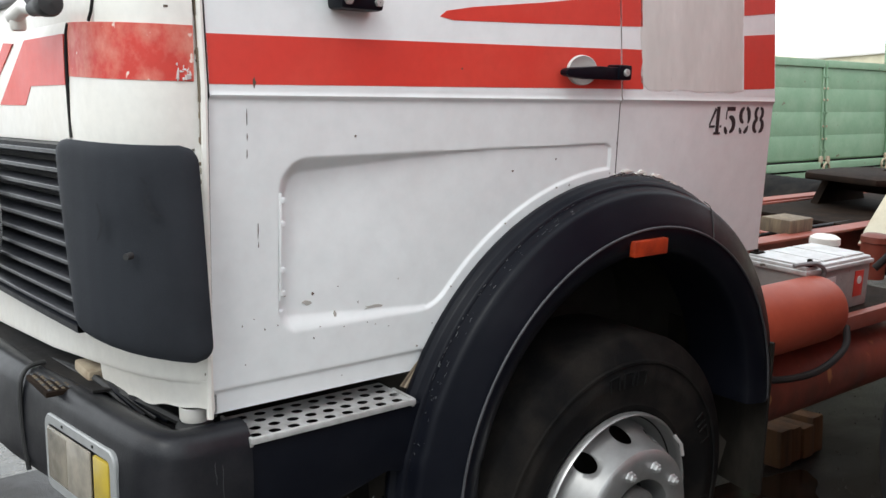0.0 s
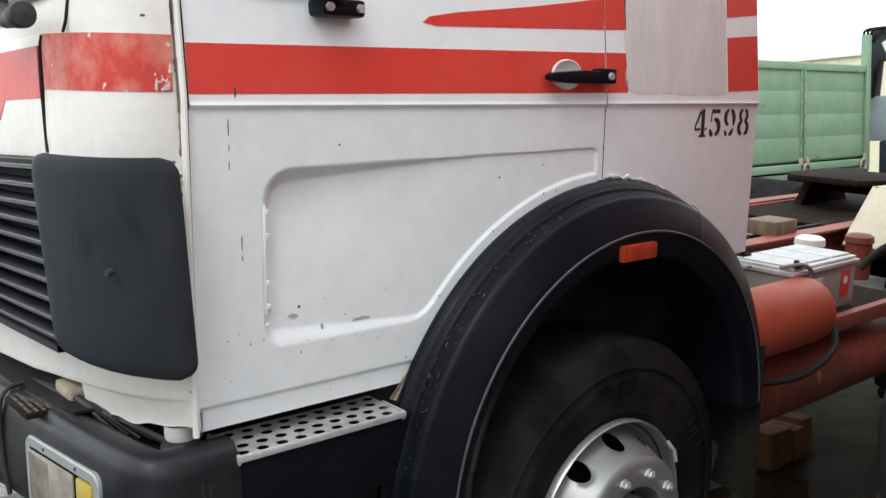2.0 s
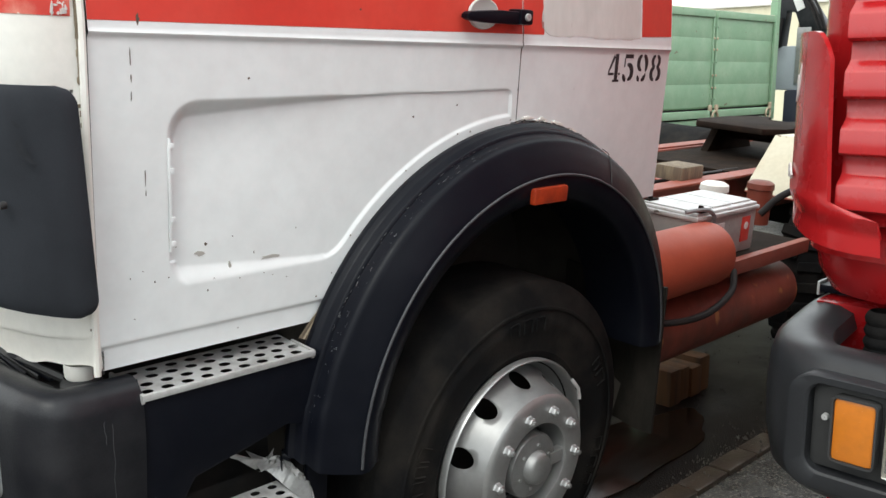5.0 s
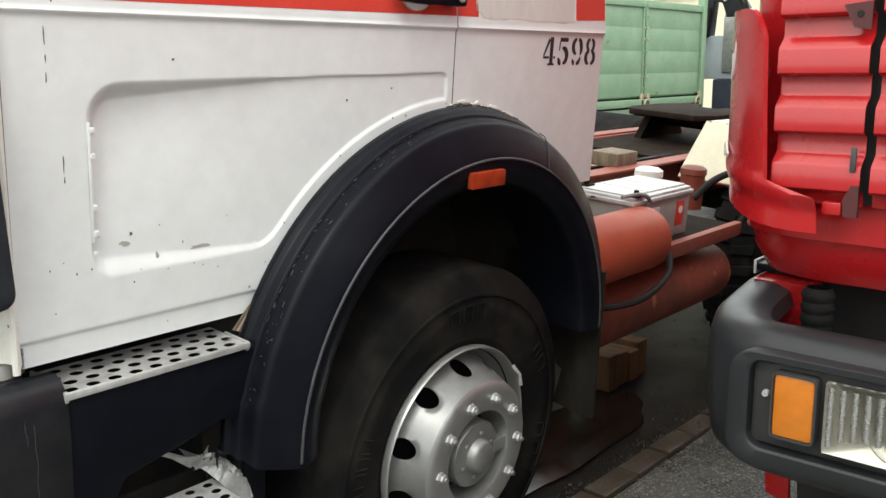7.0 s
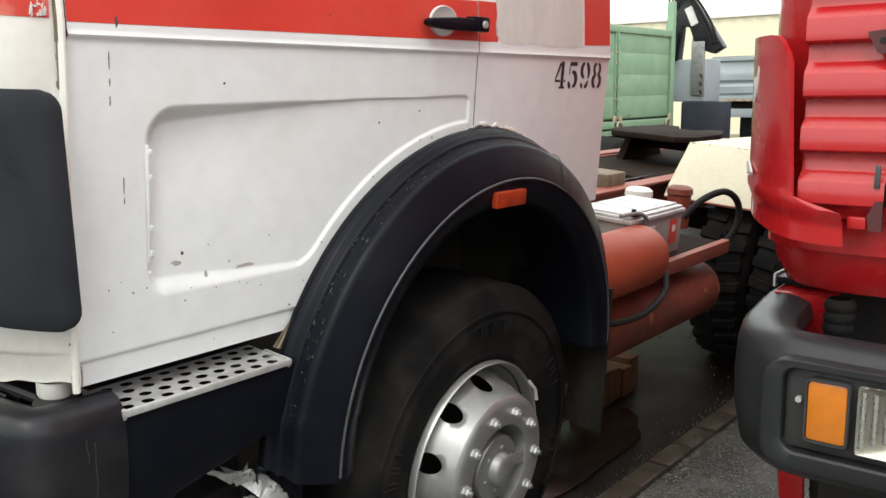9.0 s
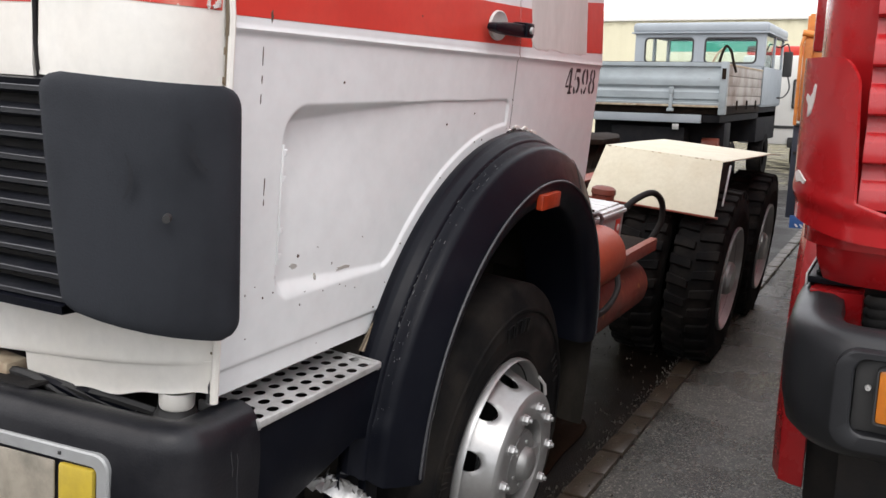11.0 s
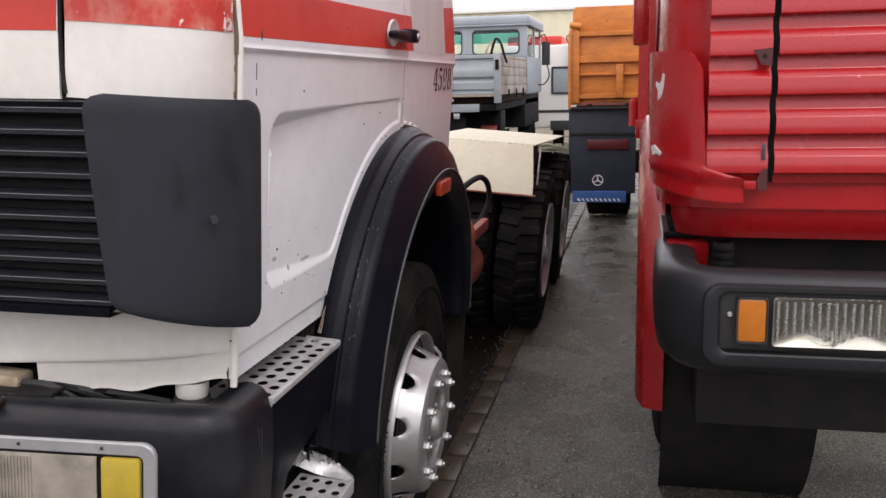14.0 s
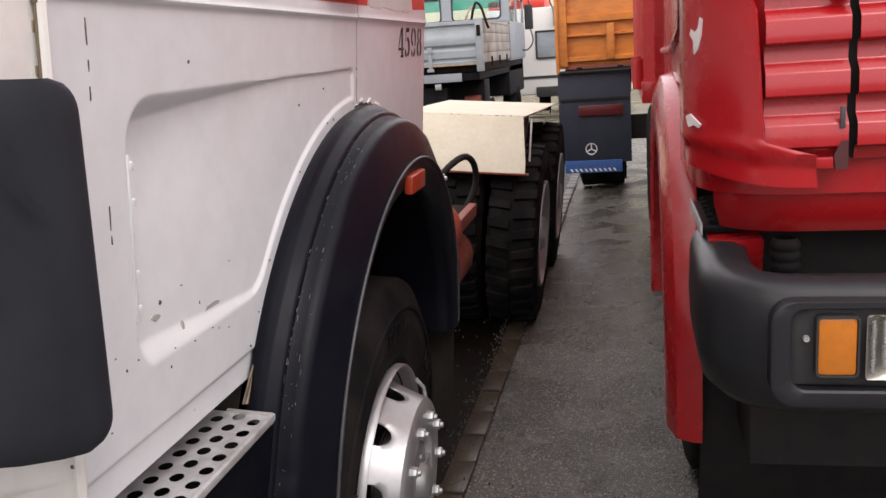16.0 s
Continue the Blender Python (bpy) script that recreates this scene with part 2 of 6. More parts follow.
ALU = material("weathered_aluminium", (0.33, 0.375, 0.395), 0.5, 0.15, second=(0.235, 0.265, 0.275), amount=0.75, scale=2.5, streak=0.4, specks=(0.18, 0.13, 0.09), speck_scale=9, speck_at=0.74)
OLDBOARD = material("flaking_board_paint", (0.40, 0.37, 0.34), 0.65, second=(0.155, 0.105, 0.075), amount=1.0, scale=1.6, fine=40, bump=0.10, specks=(0.52, 0.53, 0.53), speck_scale=5, speck_at=0.72)
UNDERSIDE = material("black_underbody", (0.010, 0.0105, 0.013), 0.7, second=(0.022, 0.020, 0.020), amount=0.7, scale=6, spec=0.15)
ORANGE = material("orange_paint", (0.58, 0.195, 0.030), 0.5, second=(0.33, 0.105, 0.022), amount=0.85, scale=5, fine=30, streak=0.4, specks=(0.14, 0.06, 0.03), speck_scale=12, speck_at=0.70)
NAVY = material("dark_blue_flap", (0.012, 0.016, 0.030), 0.6, second=(0.03, 0.035, 0.05), scale=5)
BLUE = material("blue_plate", (0.03, 0.10, 0.30), 0.5)
PALE = material("pale_yellow_cladding", (0.68, 0.64, 0.46), 0.6, second=(0.60, 0.56, 0.40), scale=1.0)
VANWHITE = material("van_white", (0.75, 0.74, 0.70), 0.5, second=(0.65, 0.63, 0.58), scale=1)
GLASS = material("dark_window", (0.16, 0.24, 0.25), 0.08, second=(0.12, 0.18, 0.19), scale=2, bump=0, coat=0.5)
def clear_glass(name, tint, rough, relief):
    """Clear moulded glass with a faint ripple."""
    m = bpy.data.materials.new(name)
    m.use_nodes = True
    n, l = m.node_tree.nodes, m.node_tree.links
    bsdf = n["Principled BSDF"]
    bsdf.inputs["Base Color"].default_value = (*tint, 1)
    bsdf.inputs["Roughness"].default_value = rough
    bsdf.inputs["Transmission Weight"].default_value = 1.0
    bsdf.inputs["IOR"].default_value = 1.35
    ripple, bump = n.new("ShaderNodeTexNoise"), n.new("ShaderNodeBump")
    ripple.inputs["Scale"].default_value = 45
    bump.inputs["Strength"].default_value, bump.inputs["Distance"].default_value = relief, 0.003
    l.new(ripple.outputs["Fac"], bump.inputs["Height"])
    l.new(bump.outputs["Normal"], bsdf.inputs["Normal"])
    return m


PANE = clear_glass("moulded_lamp_glass", (0.95, 0.95, 0.92), 0.06, 0.15)
CABGLASS = clear_glass("cab_window_glass", (0.88, 0.95, 0.94), 0.02, 0.0)
SUNBAND = clear_glass("tinted_glass_band", (0.10, 0.52, 0.52), 0.02, 0.0)
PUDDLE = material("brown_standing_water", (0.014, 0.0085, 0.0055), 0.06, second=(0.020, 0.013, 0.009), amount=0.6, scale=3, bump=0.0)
PLATEW = material("white_marking", (0.75, 0.75, 0.73), 0.5)


# ---- mesh helpers ----
def mesh_of(bm, name, smooth=True):
    me = bpy.data.meshes.new(name)
    bmesh.ops.recalc_face_normals(bm, faces=bm.faces)
    bm.to_mesh(me)
    bm.free()
    if smooth:
        me.shade_smooth()
        me.set_sharp_from_angle(angle=radians(38))
    return me


def part(name, bm, mat, parent, label=""):
    """One mesh object under a thing or a part, in the parent's own space."""
    me = mesh_of(bm, name)
    me.materials.append(mat)
    ob = new(name, me)
    ob.parent = parent
    return tagged(ob, label)


def thing(name, label, category, m=None, group="", kind=""):
    ob = new(name)
    if m is not None:
        ob.matrix_world = m
    return tagged(ob, label, category, group, kind)


def solo(name, bm, mat, label, category, group="", kind=""):
    me = mesh_of(bm, name)
    me.materials.append(mat)
    return tagged(new(name, me), label, category, group, kind)


def box(x0, y0, z0, x1, y1, z1, bevel=0.0, m=None, segments=2):
    bm = bmesh.new()
    bmesh.ops.create_cube(bm, size=1)
    for v in bm.verts:
        v.co = Vector((x0 + (v.co.x + 0.5) * (x1 - x0), y0 + (v.co.y + 0.5) * (y1 - y0), z0 + (v.co.z + 0.5) * (z1 - z0)))
    if bevel:
        bmesh.ops.bevel(bm, geom=list(bm.edges), offset=bevel, segments=segments, affect="EDGES", profile=0.6)
    if m is not None:
        bm.transform(m)
    return bm


def lathe(profile, centre, axis="y", n=48, caps=False):
    """A body turned about an axis through centre; profile: (radius, way along the axis)."""
    bm = bmesh.new()
    rings = []
    for r, h in profile:
        ring = []
        for k in range(n):
            a = 2 * math.pi * k / n
            c, s = r * math.cos(a), r * math.sin(a)
            p = {"x": (h, c, s), "y": (c, h, s), "z": (c, s, h)}[axis]
            ring.append(bm.verts.new(Vector(centre) + Vector(p)))
        rings.append(ring)
    for a, b in zip(rings, rings[1:]):
        for k in range(n):
            bm.faces.new((a[k], a[(k + 1) % n], b[(k + 1) % n], b[k]))
    if caps:
        bm.faces.new(rings[0])
        bm.faces.new(rings[-1])
    return bm


def tube(points, radius, n=10):
    """A round bar along a line of points."""
    bm = bmesh.new()
    pts = [Vector(p) for p in points]
    rings = []
    for k, p in enumerate(pts):
        way = (pts[min(k + 1, len(pts) - 1)] - pts[max(k - 1, 0)]).normalized()
        side = way.orthogonal().normalized() if not rings else (rings[-1][1] - way * rings[-1][1].dot(way)).normalized()
        up = way.cross(side)
        rings.append(([bm.verts.new(p + radius * (math.cos(2 * math.pi * j / n) * side + math.sin(2 * math.pi * j / n) * up)) for j in range(n)], side))
    for (a, _), (b, _) in zip(rings, rings[1:]):
        for j in range(n):
            bm.faces.new((a[j], a[(j + 1) % n], b[(j + 1) % n], b[j]))
    bm.faces.new(rings[0][0])
    bm.faces.new(rings[-1][0][::-1])
    return bm


def curve(points, n=8):
    """A smooth line through the points given."""
    p = [Vector(q) for q in points]
    p = [p[0] * 2 - p[1]] + p + [p[-1] * 2 - p[-2]]
    out = []
    for a, b, c, d in zip(p, p[1:], p[2:], p[3:]):
        for k in range(n):
            t = k / n
            out.append(0.5 * (2 * b + (c - a) * t + (2 * a - 5 * b + 4 * c - d) * t * t + (3 * b - a - 3 * c + d) * t ** 3))
    return out + [p[-2]]


def sheet(rows, thick=0.0, closed=False):
    """A surface through rows of points; thick: its thickness, given by solidifying."""
    bm = bmesh.new()
    grid = [[bm.verts.new(p) for p in row] for row in rows]
    for a, b in zip(grid, grid[1:]):
        count = len(a) if closed else len(a) - 1
        for k in range(count):
            j = (k + 1) % len(a)
            bm.faces.new((a[k], a[j], b[j], b[k]))
    if thick:
        bmesh.ops.recalc_face_normals(bm, faces=bm.faces)
        bmesh.ops.solidify(bm, geom=list(bm.faces), thickness=thick)
    return bm


def prism(outline, a, b, axis="y", bevel=0.0):
    """A flat outline drawn in the other two axes, pushed from a to b along axis."""
    bm = bmesh.new()
    put = {"x": lambda u, v, h: (h, u, v), "y": lambda u, v, h: (u, h, v), "z": lambda u, v, h: (u, v, h)}[axis]
    front = [bm.verts.new(put(u, v, a)) for u, v in outline]
    back = [bm.verts.new(put(u, v, b)) for u, v in outline]
    bm.faces.new(front)
    bm.faces.new(back[::-1])
    for k in range(len(outline)):
        j = (k + 1) % len(outline)
        bm.faces.new((front[k], front[j], back[j], back[k]))
    bmesh.ops.recalc_face_normals(bm, faces=bm.faces)
    if bevel:
        bmesh.ops.bevel(bm, geom=list(bm.edges), offset=bevel, segments=2, affect="EDGES", profile=0.6)
    return bm


def rounded(y0, y1, z0, z1, r, n=6):
    """A rounded rectangle as a list of points."""
    out = []
    for cy, cz, a in ((y1 - r, z1 - r, 0), (y0 + r, z1 - r, 90), (y0 + r, z0 + r, 180), (y1 - r, z0 + r, 270)):
        out += [(cy + r * math.cos(radians(a + 90 * k / n)), cz + r * math.sin(radians(a + 90 * k / n))) for k in range(n + 1)]
    return out


def frame_ring(outer, inner, x0, x1, m=None):
    """A flat frame between two outlines of equal length, with its front at x0 and its back at x1."""
    rows = [[(x1, y, z) for y, z in outer], [(x0 + 0.003, y, z) for y, z in outer], [(x0, y + (b - y) * 0.12, z + (c - z) * 0.12) for (y, z), (b, c) in zip(outer, inner)], [(x0, b + (y - b) * 0.12, c + (z - c) * 0.12) for (y, z), (b, c) in zip(outer, inner)], [(x0 + 0.004, b, c) for b, c in inner], [(x1, b, c) for b, c in inner]]
    bm = sheet(rows, 0, True)
    if m is not None:
        bm.transform(m)
    return bm


def joined(*parts):
    out = bmesh.new()
    for bm in parts:
        me = bpy.data.meshes.new("tmp")
        bm.to_mesh(me)
        bm.free()
        out.from_mesh(me)
        bpy.data.meshes.remove(me)
    return out


def blotch(w, h, seed, n=14):
    rng = random.Random(seed)
    return [(w * math.cos(2 * math.pi * k / n) * rng.uniform(0.45, 1.1), h * math.sin(2 * math.pi * k / n) * rng.uniform(0.45, 1.1)) for k in range(n)]


def smoothstep(a, b, x):
    t = np.clip((x - a) / (b - a), 0, 1)
    return t * t * (3 - 2 * t)


# ---- ground ----
def ground_sheet():
    bm = bmesh.new()
    xs = [-300, -40, -8] + [-4 + 0.25 * k for k in range(65)] + [16, 40, 300]
    ys = [-300, -40, -6] + [-3 + 0.25 * k for k in range(29)] + [8, 40, 300]
    grid = [[bm.verts.new((x, y, 0.012 * noise.noise(Vector((x * 0.9, y * 0.9, 0))) if abs(x) < 12 and abs(y) < 6 else 0)) for y in ys] for x in xs]
    for a, b in zip(grid, grid[1:]):
        for k in range(len(ys) - 1):
            bm.faces.new((a[k], b[k], b[k + 1], a[k + 1]))
    return bm


solo("ground", ground_sheet(), ASPHALT, "wet dark grey asphalt yard with small stones", "ground", kind="structure")

# Unseen walls, added to cut low sky light and darken reflections.
SKYBLOCK = material("unseen_wall_grey", (0.34, 0.34, 0.33), 0.8, second=(0.25, 0.25, 0.24), amount=0.7, scale=0.6, bump=0.2)
solo("unseen_wall_south", box(-13.2, -11.2, 0.0, 34.0, -11.0, 3.6), SKYBLOCK, "plain unseen wall added to dim the low southern sky", "wall", kind="structure")
solo("unseen_wall_west", box(-13.2, -11.0, 0.0, -13.0, 14.0, 3.2), SKYBLOCK, "plain unseen wall added to dim the low western sky", "wall", kind="structure")

# The white lorry leans a little towards the gutter side; all its parts are in its own space.
LEANING = Matrix.Translation((0, 0, -0.06)) @ pose(0, 0, 0, 5)
lorry = thing("white_lorry", "white lorry tractor with red stripes and dark plastic corner flaps", "truck", LEANING)

AX, AZ, AR = 1.195, 0.775, 0.755  # wheel arch in the panels
CREASE = 1.752


def tumble(z):
    """Above the crease the cab's side leans in."""
    return 0.11 * max(0.0, z - 1.768)


def side_y(x, z):
    """How far the cab's side lies in from its plane: crease, pressed recess and sill step."""
    y = -0.004 * math.exp(-(((z - CREASE) / 0.006) ** 2))
    y += 0.004 * float(smoothstep(1.756, 1.745, z))
    y += 0.006 * float(smoothstep(1.160, 1.150, z)) + tumble(z)
    ring = AR + 0.034 - math.hypot(x - AX, z - AZ)
    left, foot, head = 0.147 - x, 1.253 - z, z - 1.628 - 0.010 * (x - 0.15)
    if max(left, foot, head, ring, x - 1.158) > 0:
        return y
    fore, fore_low = min(max((0.72 - x) / 0.52, 0), 1) ** 1.35, min(max((0.60 - x) / 0.40, 0), 1)
    w_head, w_foot = 0.005 + 0.032 * fore, 0.009 + 0.027 * fore_low
    w_left = 0.008 + 0.026 * float(smoothstep(1.44, 1.58, z)) + 0.010 * float(smoothstep(1.30, 1.26, z))
    near = -max(ring, foot)
    bend = max(0.04 - abs(ring - foot), 0)
    low_edge = near - bend * bend / 0.16
    rise = [low_edge / (0.009 if ring > foot - 0.02 else w_foot), (1.158 - x) / 0.008]
    if x < 0.217 and z > 1.558:
        rise.append((0.070 - math.hypot(x - 0.217, z - 1.558)) / (0.5 * (w_head + w_left)))
    elif x < 0.197 and z < 1.303:
        rise.append((0.050 - math.hypot(x - 0.197, z - 1.303)) / (0.5 * (w_foot + w_left)))
    else:
        rise += [-left / w_left, -foot / w_foot, -head / w_head]
    if x > 1.138 and z > 1.616:
        rise.append((0.02 - math.hypot(x - 1.138, z - 1.616)) / 0.006)
    k = min(rise)
    if k <= 0:
        return y
    k = min(k, 1.0)
    deep = 0.0055 + 0.028 * fore * float(smoothstep(1.25, 1.58, z)) + 0.008 * fore_low * float(smoothstep(1.45, 1.28, z))
    return y + deep * (0.55 * k + 0.45 * float(smoothstep(0, 1, k)))


def side_panel(x0, x1, top, base, step=0.005):
    """The pressed side sheet over the wheel arch, on an even grid; what lies under the arch is cut away."""
    nx, nz = round((x1 - x0) / step), round((top - base) / step)
    cols = []
    for i in range(nx + 1):
        x = x0 + (x1 - x0) * i / nx
        inside = AR * AR - (x - AX) ** 2
        low = max(base, AZ + math.sqrt(inside)) if inside > 0 else base
        zs = [max(low, base + (top - base) * j / nz) for j in range(nz + 1)]
        cols.append([(x, side_y(x, z), z) for z in zs])
    bm = bmesh.new()
    grid = [[bm.verts.new(p) for p in col] for col in cols]
    for i in range(nx):
        for j in range(nz):
            quad = [grid[i][j], grid[i + 1][j], grid[i + 1][j + 1], grid[i][j + 1]]
            if quad[0].co.z < quad[3].co.z - 1e-6 or quad[1].co.z < quad[2].co.z - 1e-6:
                bm.faces.new(quad)
    bmesh.ops.remove_doubles(bm, verts=list(bm.verts), dist=1e-5)
    return bm


# ---- white lorry: cab ----
SILL = [(0.090, 2.70), (0.085, 2.025), (0.089, 2.008), (0.103, 1.991), (0.14, 1.979), (0.22, 1.977), (0.30, 1.981), (0.335, 1.990), (0.352, 2.008), (0.362, 2.035), (0.375, 2.09), (0.395, 2.115), (0.44, 2.125), (1.06, 2.14), (1.09, 2.16), (1.10, 2.20), (1.10, 2.70)]


def leaning(bm):
    """Lays a flat part on the leaning upper side."""
    for v in bm.verts:
        v.co.y += tumble(v.co.z)
    return bm


door = part("door", side_panel(-0.0015, 1.1785, 1.972, 1.107, 0.0032), WHITE, lorry, "white cab door with a pressed recess and a red stripe")
quarter = part("rear_quarter_panel", side_panel(1.182, 1.925, 2.75, 1.268, 0.0075), WHITE, lorry, "white panel behind the door with a stencilled fleet number")
part("cab_back", box(1.915, 0.12, 1.268, 1.925, 2.3, 2.75), CREAM, lorry)
part("cab_roof", box(-0.0, 0.10, 2.74, 1.92, 2.3, 2.80, 0.02), WHITE, lorry)
part("cab_floor", joined(box(0.02, 0.05, 1.12, 0.40, 2.28, 1.16), box(0.40, 0.05, 1.545, 1.92, 2.28, 1.58)), DARK, lorry)
part("far_side", box(-0.02, 2.28, 1.0, 1.92, 2.30, 2.75), WHITE, lorry)
part("window_frame", leaning(prism([(-0.0015, 1.972), (-0.0015, 2.75), (0.09, 2.75)] + SILL[1:-1] + [(1.10, 2.75), (1.176, 2.75), (1.176, 1.972)], 0.0, 0.03)), WHITE, door)
window = part("side_window", leaning(prism(SILL, 0.010, 0.016)), GLASS, door, "dark side window in a black rubber seal")
part("window_seal", leaning(tube([(x, -0.001, z) for x, z in SILL], 0.011, 8)), SEAL, window)
part("inner_trim", leaning(box(0.10, 0.05, 1.96, 1.15, 0.06, 2.02)), DARK, door)


def stripe(name, outline, mat, parent):
    """Paint laid a hair's breadth over the panel."""
    return part(name, leaning(prism(outline, -0.0009, 0.003)), mat, parent)


stripe("red_band", [(-0.001, 1.774), (1.176, 1.783), (1.176, 1.888), (0.6, 1.878), (-0.001, 1.868)], REDSTRIPE, door)
stripe("red_wedge", [(0.560, 1.934), (0.60, 1.928), (0.9, 1.938), (1.176, 1.948), (1.176, 2.028), (0.9, 1.990), (0.66, 1.962), (0.58, 1.948)], REDSTRIPE, door)
stripe("red_flash", [(0.410, 2.004), (0.684, 2.010), (0.684, 2.058), (0.410, 2.050)], material("deep_red_paint", (0.46, 0.015, 0.022), 0.35, second=(0.38, 0.012, 0.02), scale=5), door)
stripe("red_band", [(1.183, 1.783), (1.268, 1.784), (1.268, 1.890), (1.183, 1.889)], REDSTRIPE, quarter)
stripe("red_wedge", [(1.183, 1.948), (1.268, 1.952), (1.268, 2.058), (1.183, 2.030)], REDSTRIPE, quarter)
rng = random.Random(8)
edge = [(1.262, 1.778 + 0.02 * k) for k in range(1, 17)] + [(1.262 + 0.03 * k, 2.118 - 0.0006 * k) for k in range(16)] + [(1.745, 2.10 - 0.02 * k) for k in range(1, 16)] + [(1.745 - 0.03 * k, 1.782) for k in range(16)]
stripe("primer_patch", [(x + rng.uniform(-0.004, 0.004), z + rng.uniform(-0.004, 0.004)) for x, z in edge], GREYPATCH, quarter)
stripe("red_band", [(1.752, 1.790), (1.921, 1.795), (1.921, 1.965), (1.752, 1.952)], REDSTRIPE, quarter)
stripe("red_wedge", [(1.752, 2.012), (1.921, 2.030), (1.921, 2.22), (1.752, 2.19)], REDSTRIPE, quarter)


def stroke(points, widths, x, z, w, h):
    """A brush of changing width along a line given in the character's own unit square."""
    rows = []
    for k, (u, v) in enumerate(points):
        a, b = points[max(k - 1, 0)], points[min(k + 1, len(points) - 1)]
        d = math.hypot(b[0] - a[0], b[1] - a[1])
        nx, ny = -(b[1] - a[1]) / d, (b[0] - a[0]) / d
        q = widths[k] / 2
        rows.append([(x + w * (u + nx * q), y, z + h * (v + ny * q)) for y in (0.0030,)] + [(x + w * (u - nx * q), 0.0030, z + h * (v - ny * q))])
    return sheet(rows)


def bowl(cu, cv, ru, rv, a0, a1, thick, thin, n=14):
    """A curved stroke, thick in its middle and thin at its ends, as stencils have it."""
    pts = [(cu + ru * math.cos(radians(a0 + (a1 - a0) * k / n)), cv + rv * math.sin(radians(a0 + (a1 - a0) * k / n))) for k in range(n + 1)]
    return pts, [thin + (thick - thin) * math.sin(math.pi * k / n) for k in range(n + 1)]


GLYPHS = {
    "4": [([(0.66, 0.0), (0.66, 1.0)], [0.27, 0.27]), ([(0.40, 0.02), (0.92, 0.02)], [0.08, 0.08]), ([(0.02, 0.27), (0.48, 0.27)], [0.09, 0.09]), ([(0.84, 0.27), (0.98, 0.27)], [0.09, 0.09]), ([(0.05, 0.32), (0.48, 0.93)], [0.10, 0.16])],
    "5": [([(0.16, 0.92), (0.84, 0.92)], [0.15, 0.15]), ([(0.17, 0.86), (0.15, 0.52)], [0.10, 0.10]), bowl(0.42, 0.33, 0.36, 0.28, 98, -82, 0.30, 0.08), bowl(0.36, 0.26, 0.26, 0.22, 180, 262, 0.22, 0.12)],
    "9": [bowl(0.48, 0.68, 0.34, 0.28, 100, 260, 0.28, 0.08), bowl(0.50, 0.60, 0.34, 0.36, 80, -40, 0.28, 0.10), bowl(0.46, 0.42, 0.36, 0.38, -20, -90, 0.20, 0.08), bowl(0.34, 0.16, 0.18, 0.12, 160, 262, 0.20, 0.12)],
    "8": [bowl(0.48, 0.75, 0.27, 0.21, 100, 260, 0.24, 0.08), bowl(0.52, 0.75, 0.27, 0.21, 80, -80, 0.24, 0.08), bowl(0.47, 0.27, 0.33, 0.24, 100, 260, 0.28, 0.08), bowl(0.53, 0.27, 0.33, 0.24, 80, -80, 0.28, 0.08)],
}
for k, digit in enumerate("4598"):
    bodies = [stroke(pts, ws, 1.588 + 0.0765 * k, 1.655, 0.066, 0.082) for pts, ws in GLYPHS[digit]]
    part("fleet_digit", leaning(joined(*bodies)), INK, quarter, "stencilled black digit " + digit)
# Front seam: a rusty gutter bar with a rubber strip, and the dark gap behind it.
part("corner_bar", joined(leaning(tube([(-0.011, -0.001, 1.104), (-0.013, -0.003, 1.5), (-0.014, -0.003, 1.768), (-0.014, -0.003, 2.0), (-0.014, -0.003, 2.7)], 0.0075, 8)), box(-0.030, 0.003, 1.30, -0.006, 0.012, 1.768), leaning(box(-0.030, 0.003, 1.768, -0.006, 0.012, 2.75))), CREAM, lorry, "cream corner bar with rust spots")
rng = random.Random(19)
for z0, z1, w in ((1.66, 2.05, 0.0028), (1.74, 1.84, 0.0042), (1.90, 2.02, 0.0046), (1.30, 1.42, 0.0022)):
    part("rust_run", leaning(tube([(-0.0200 + rng.uniform(-0.0008, 0.0008), -0.0015, z0 + (z1 - z0) * k / 12) for k in range(13)], w, 6)), GRIME, lorry, "brown dirt run down the corner bar")
for x0, x1, z0 in ((-0.012, 0.008, 1.10), (1.170, 1.188, 1.50)):
    part("door_gap", joined(box(x0, 0.010, z0, x1, 0.016, 1.768), leaning(box(x0, 0.010, 1.768, x1, 0.016, 2.7))), SEAL, lorry)


def corner_path(grow=0.0, n=22, reach=2.25):
    """The plan of the cab's front corner, from the side round to the middle of the front."""
    pts = []
    for k in range(n + 1):
        a = radians(90 * k / n)
        pts.append((-0.03 - (0.160 + grow) * math.sin(a) ** 0.8, 0.235 - (0.231 + grow) * math.cos(a) ** 0.8))
    pts += [(-0.190 - grow - 0.04 * math.sin(math.pi * 0.5 * min(1.0, 1.25 * u)), 0.235 + (reach - 0.235) * u) for u in (0.06, 0.12, 0.2, 0.3, 0.4, 0.6, 0.8, 1.0)]
    return pts


DROOP = Matrix(((1, 0, 0, 0), (0, 1, 0, 0), (0, -0.055, 1, 0.006), (0, 0, 0, 1)))  # the front stands level while the sides lean


def drooped(bm):
    bm.transform(DROOP)
    return bm


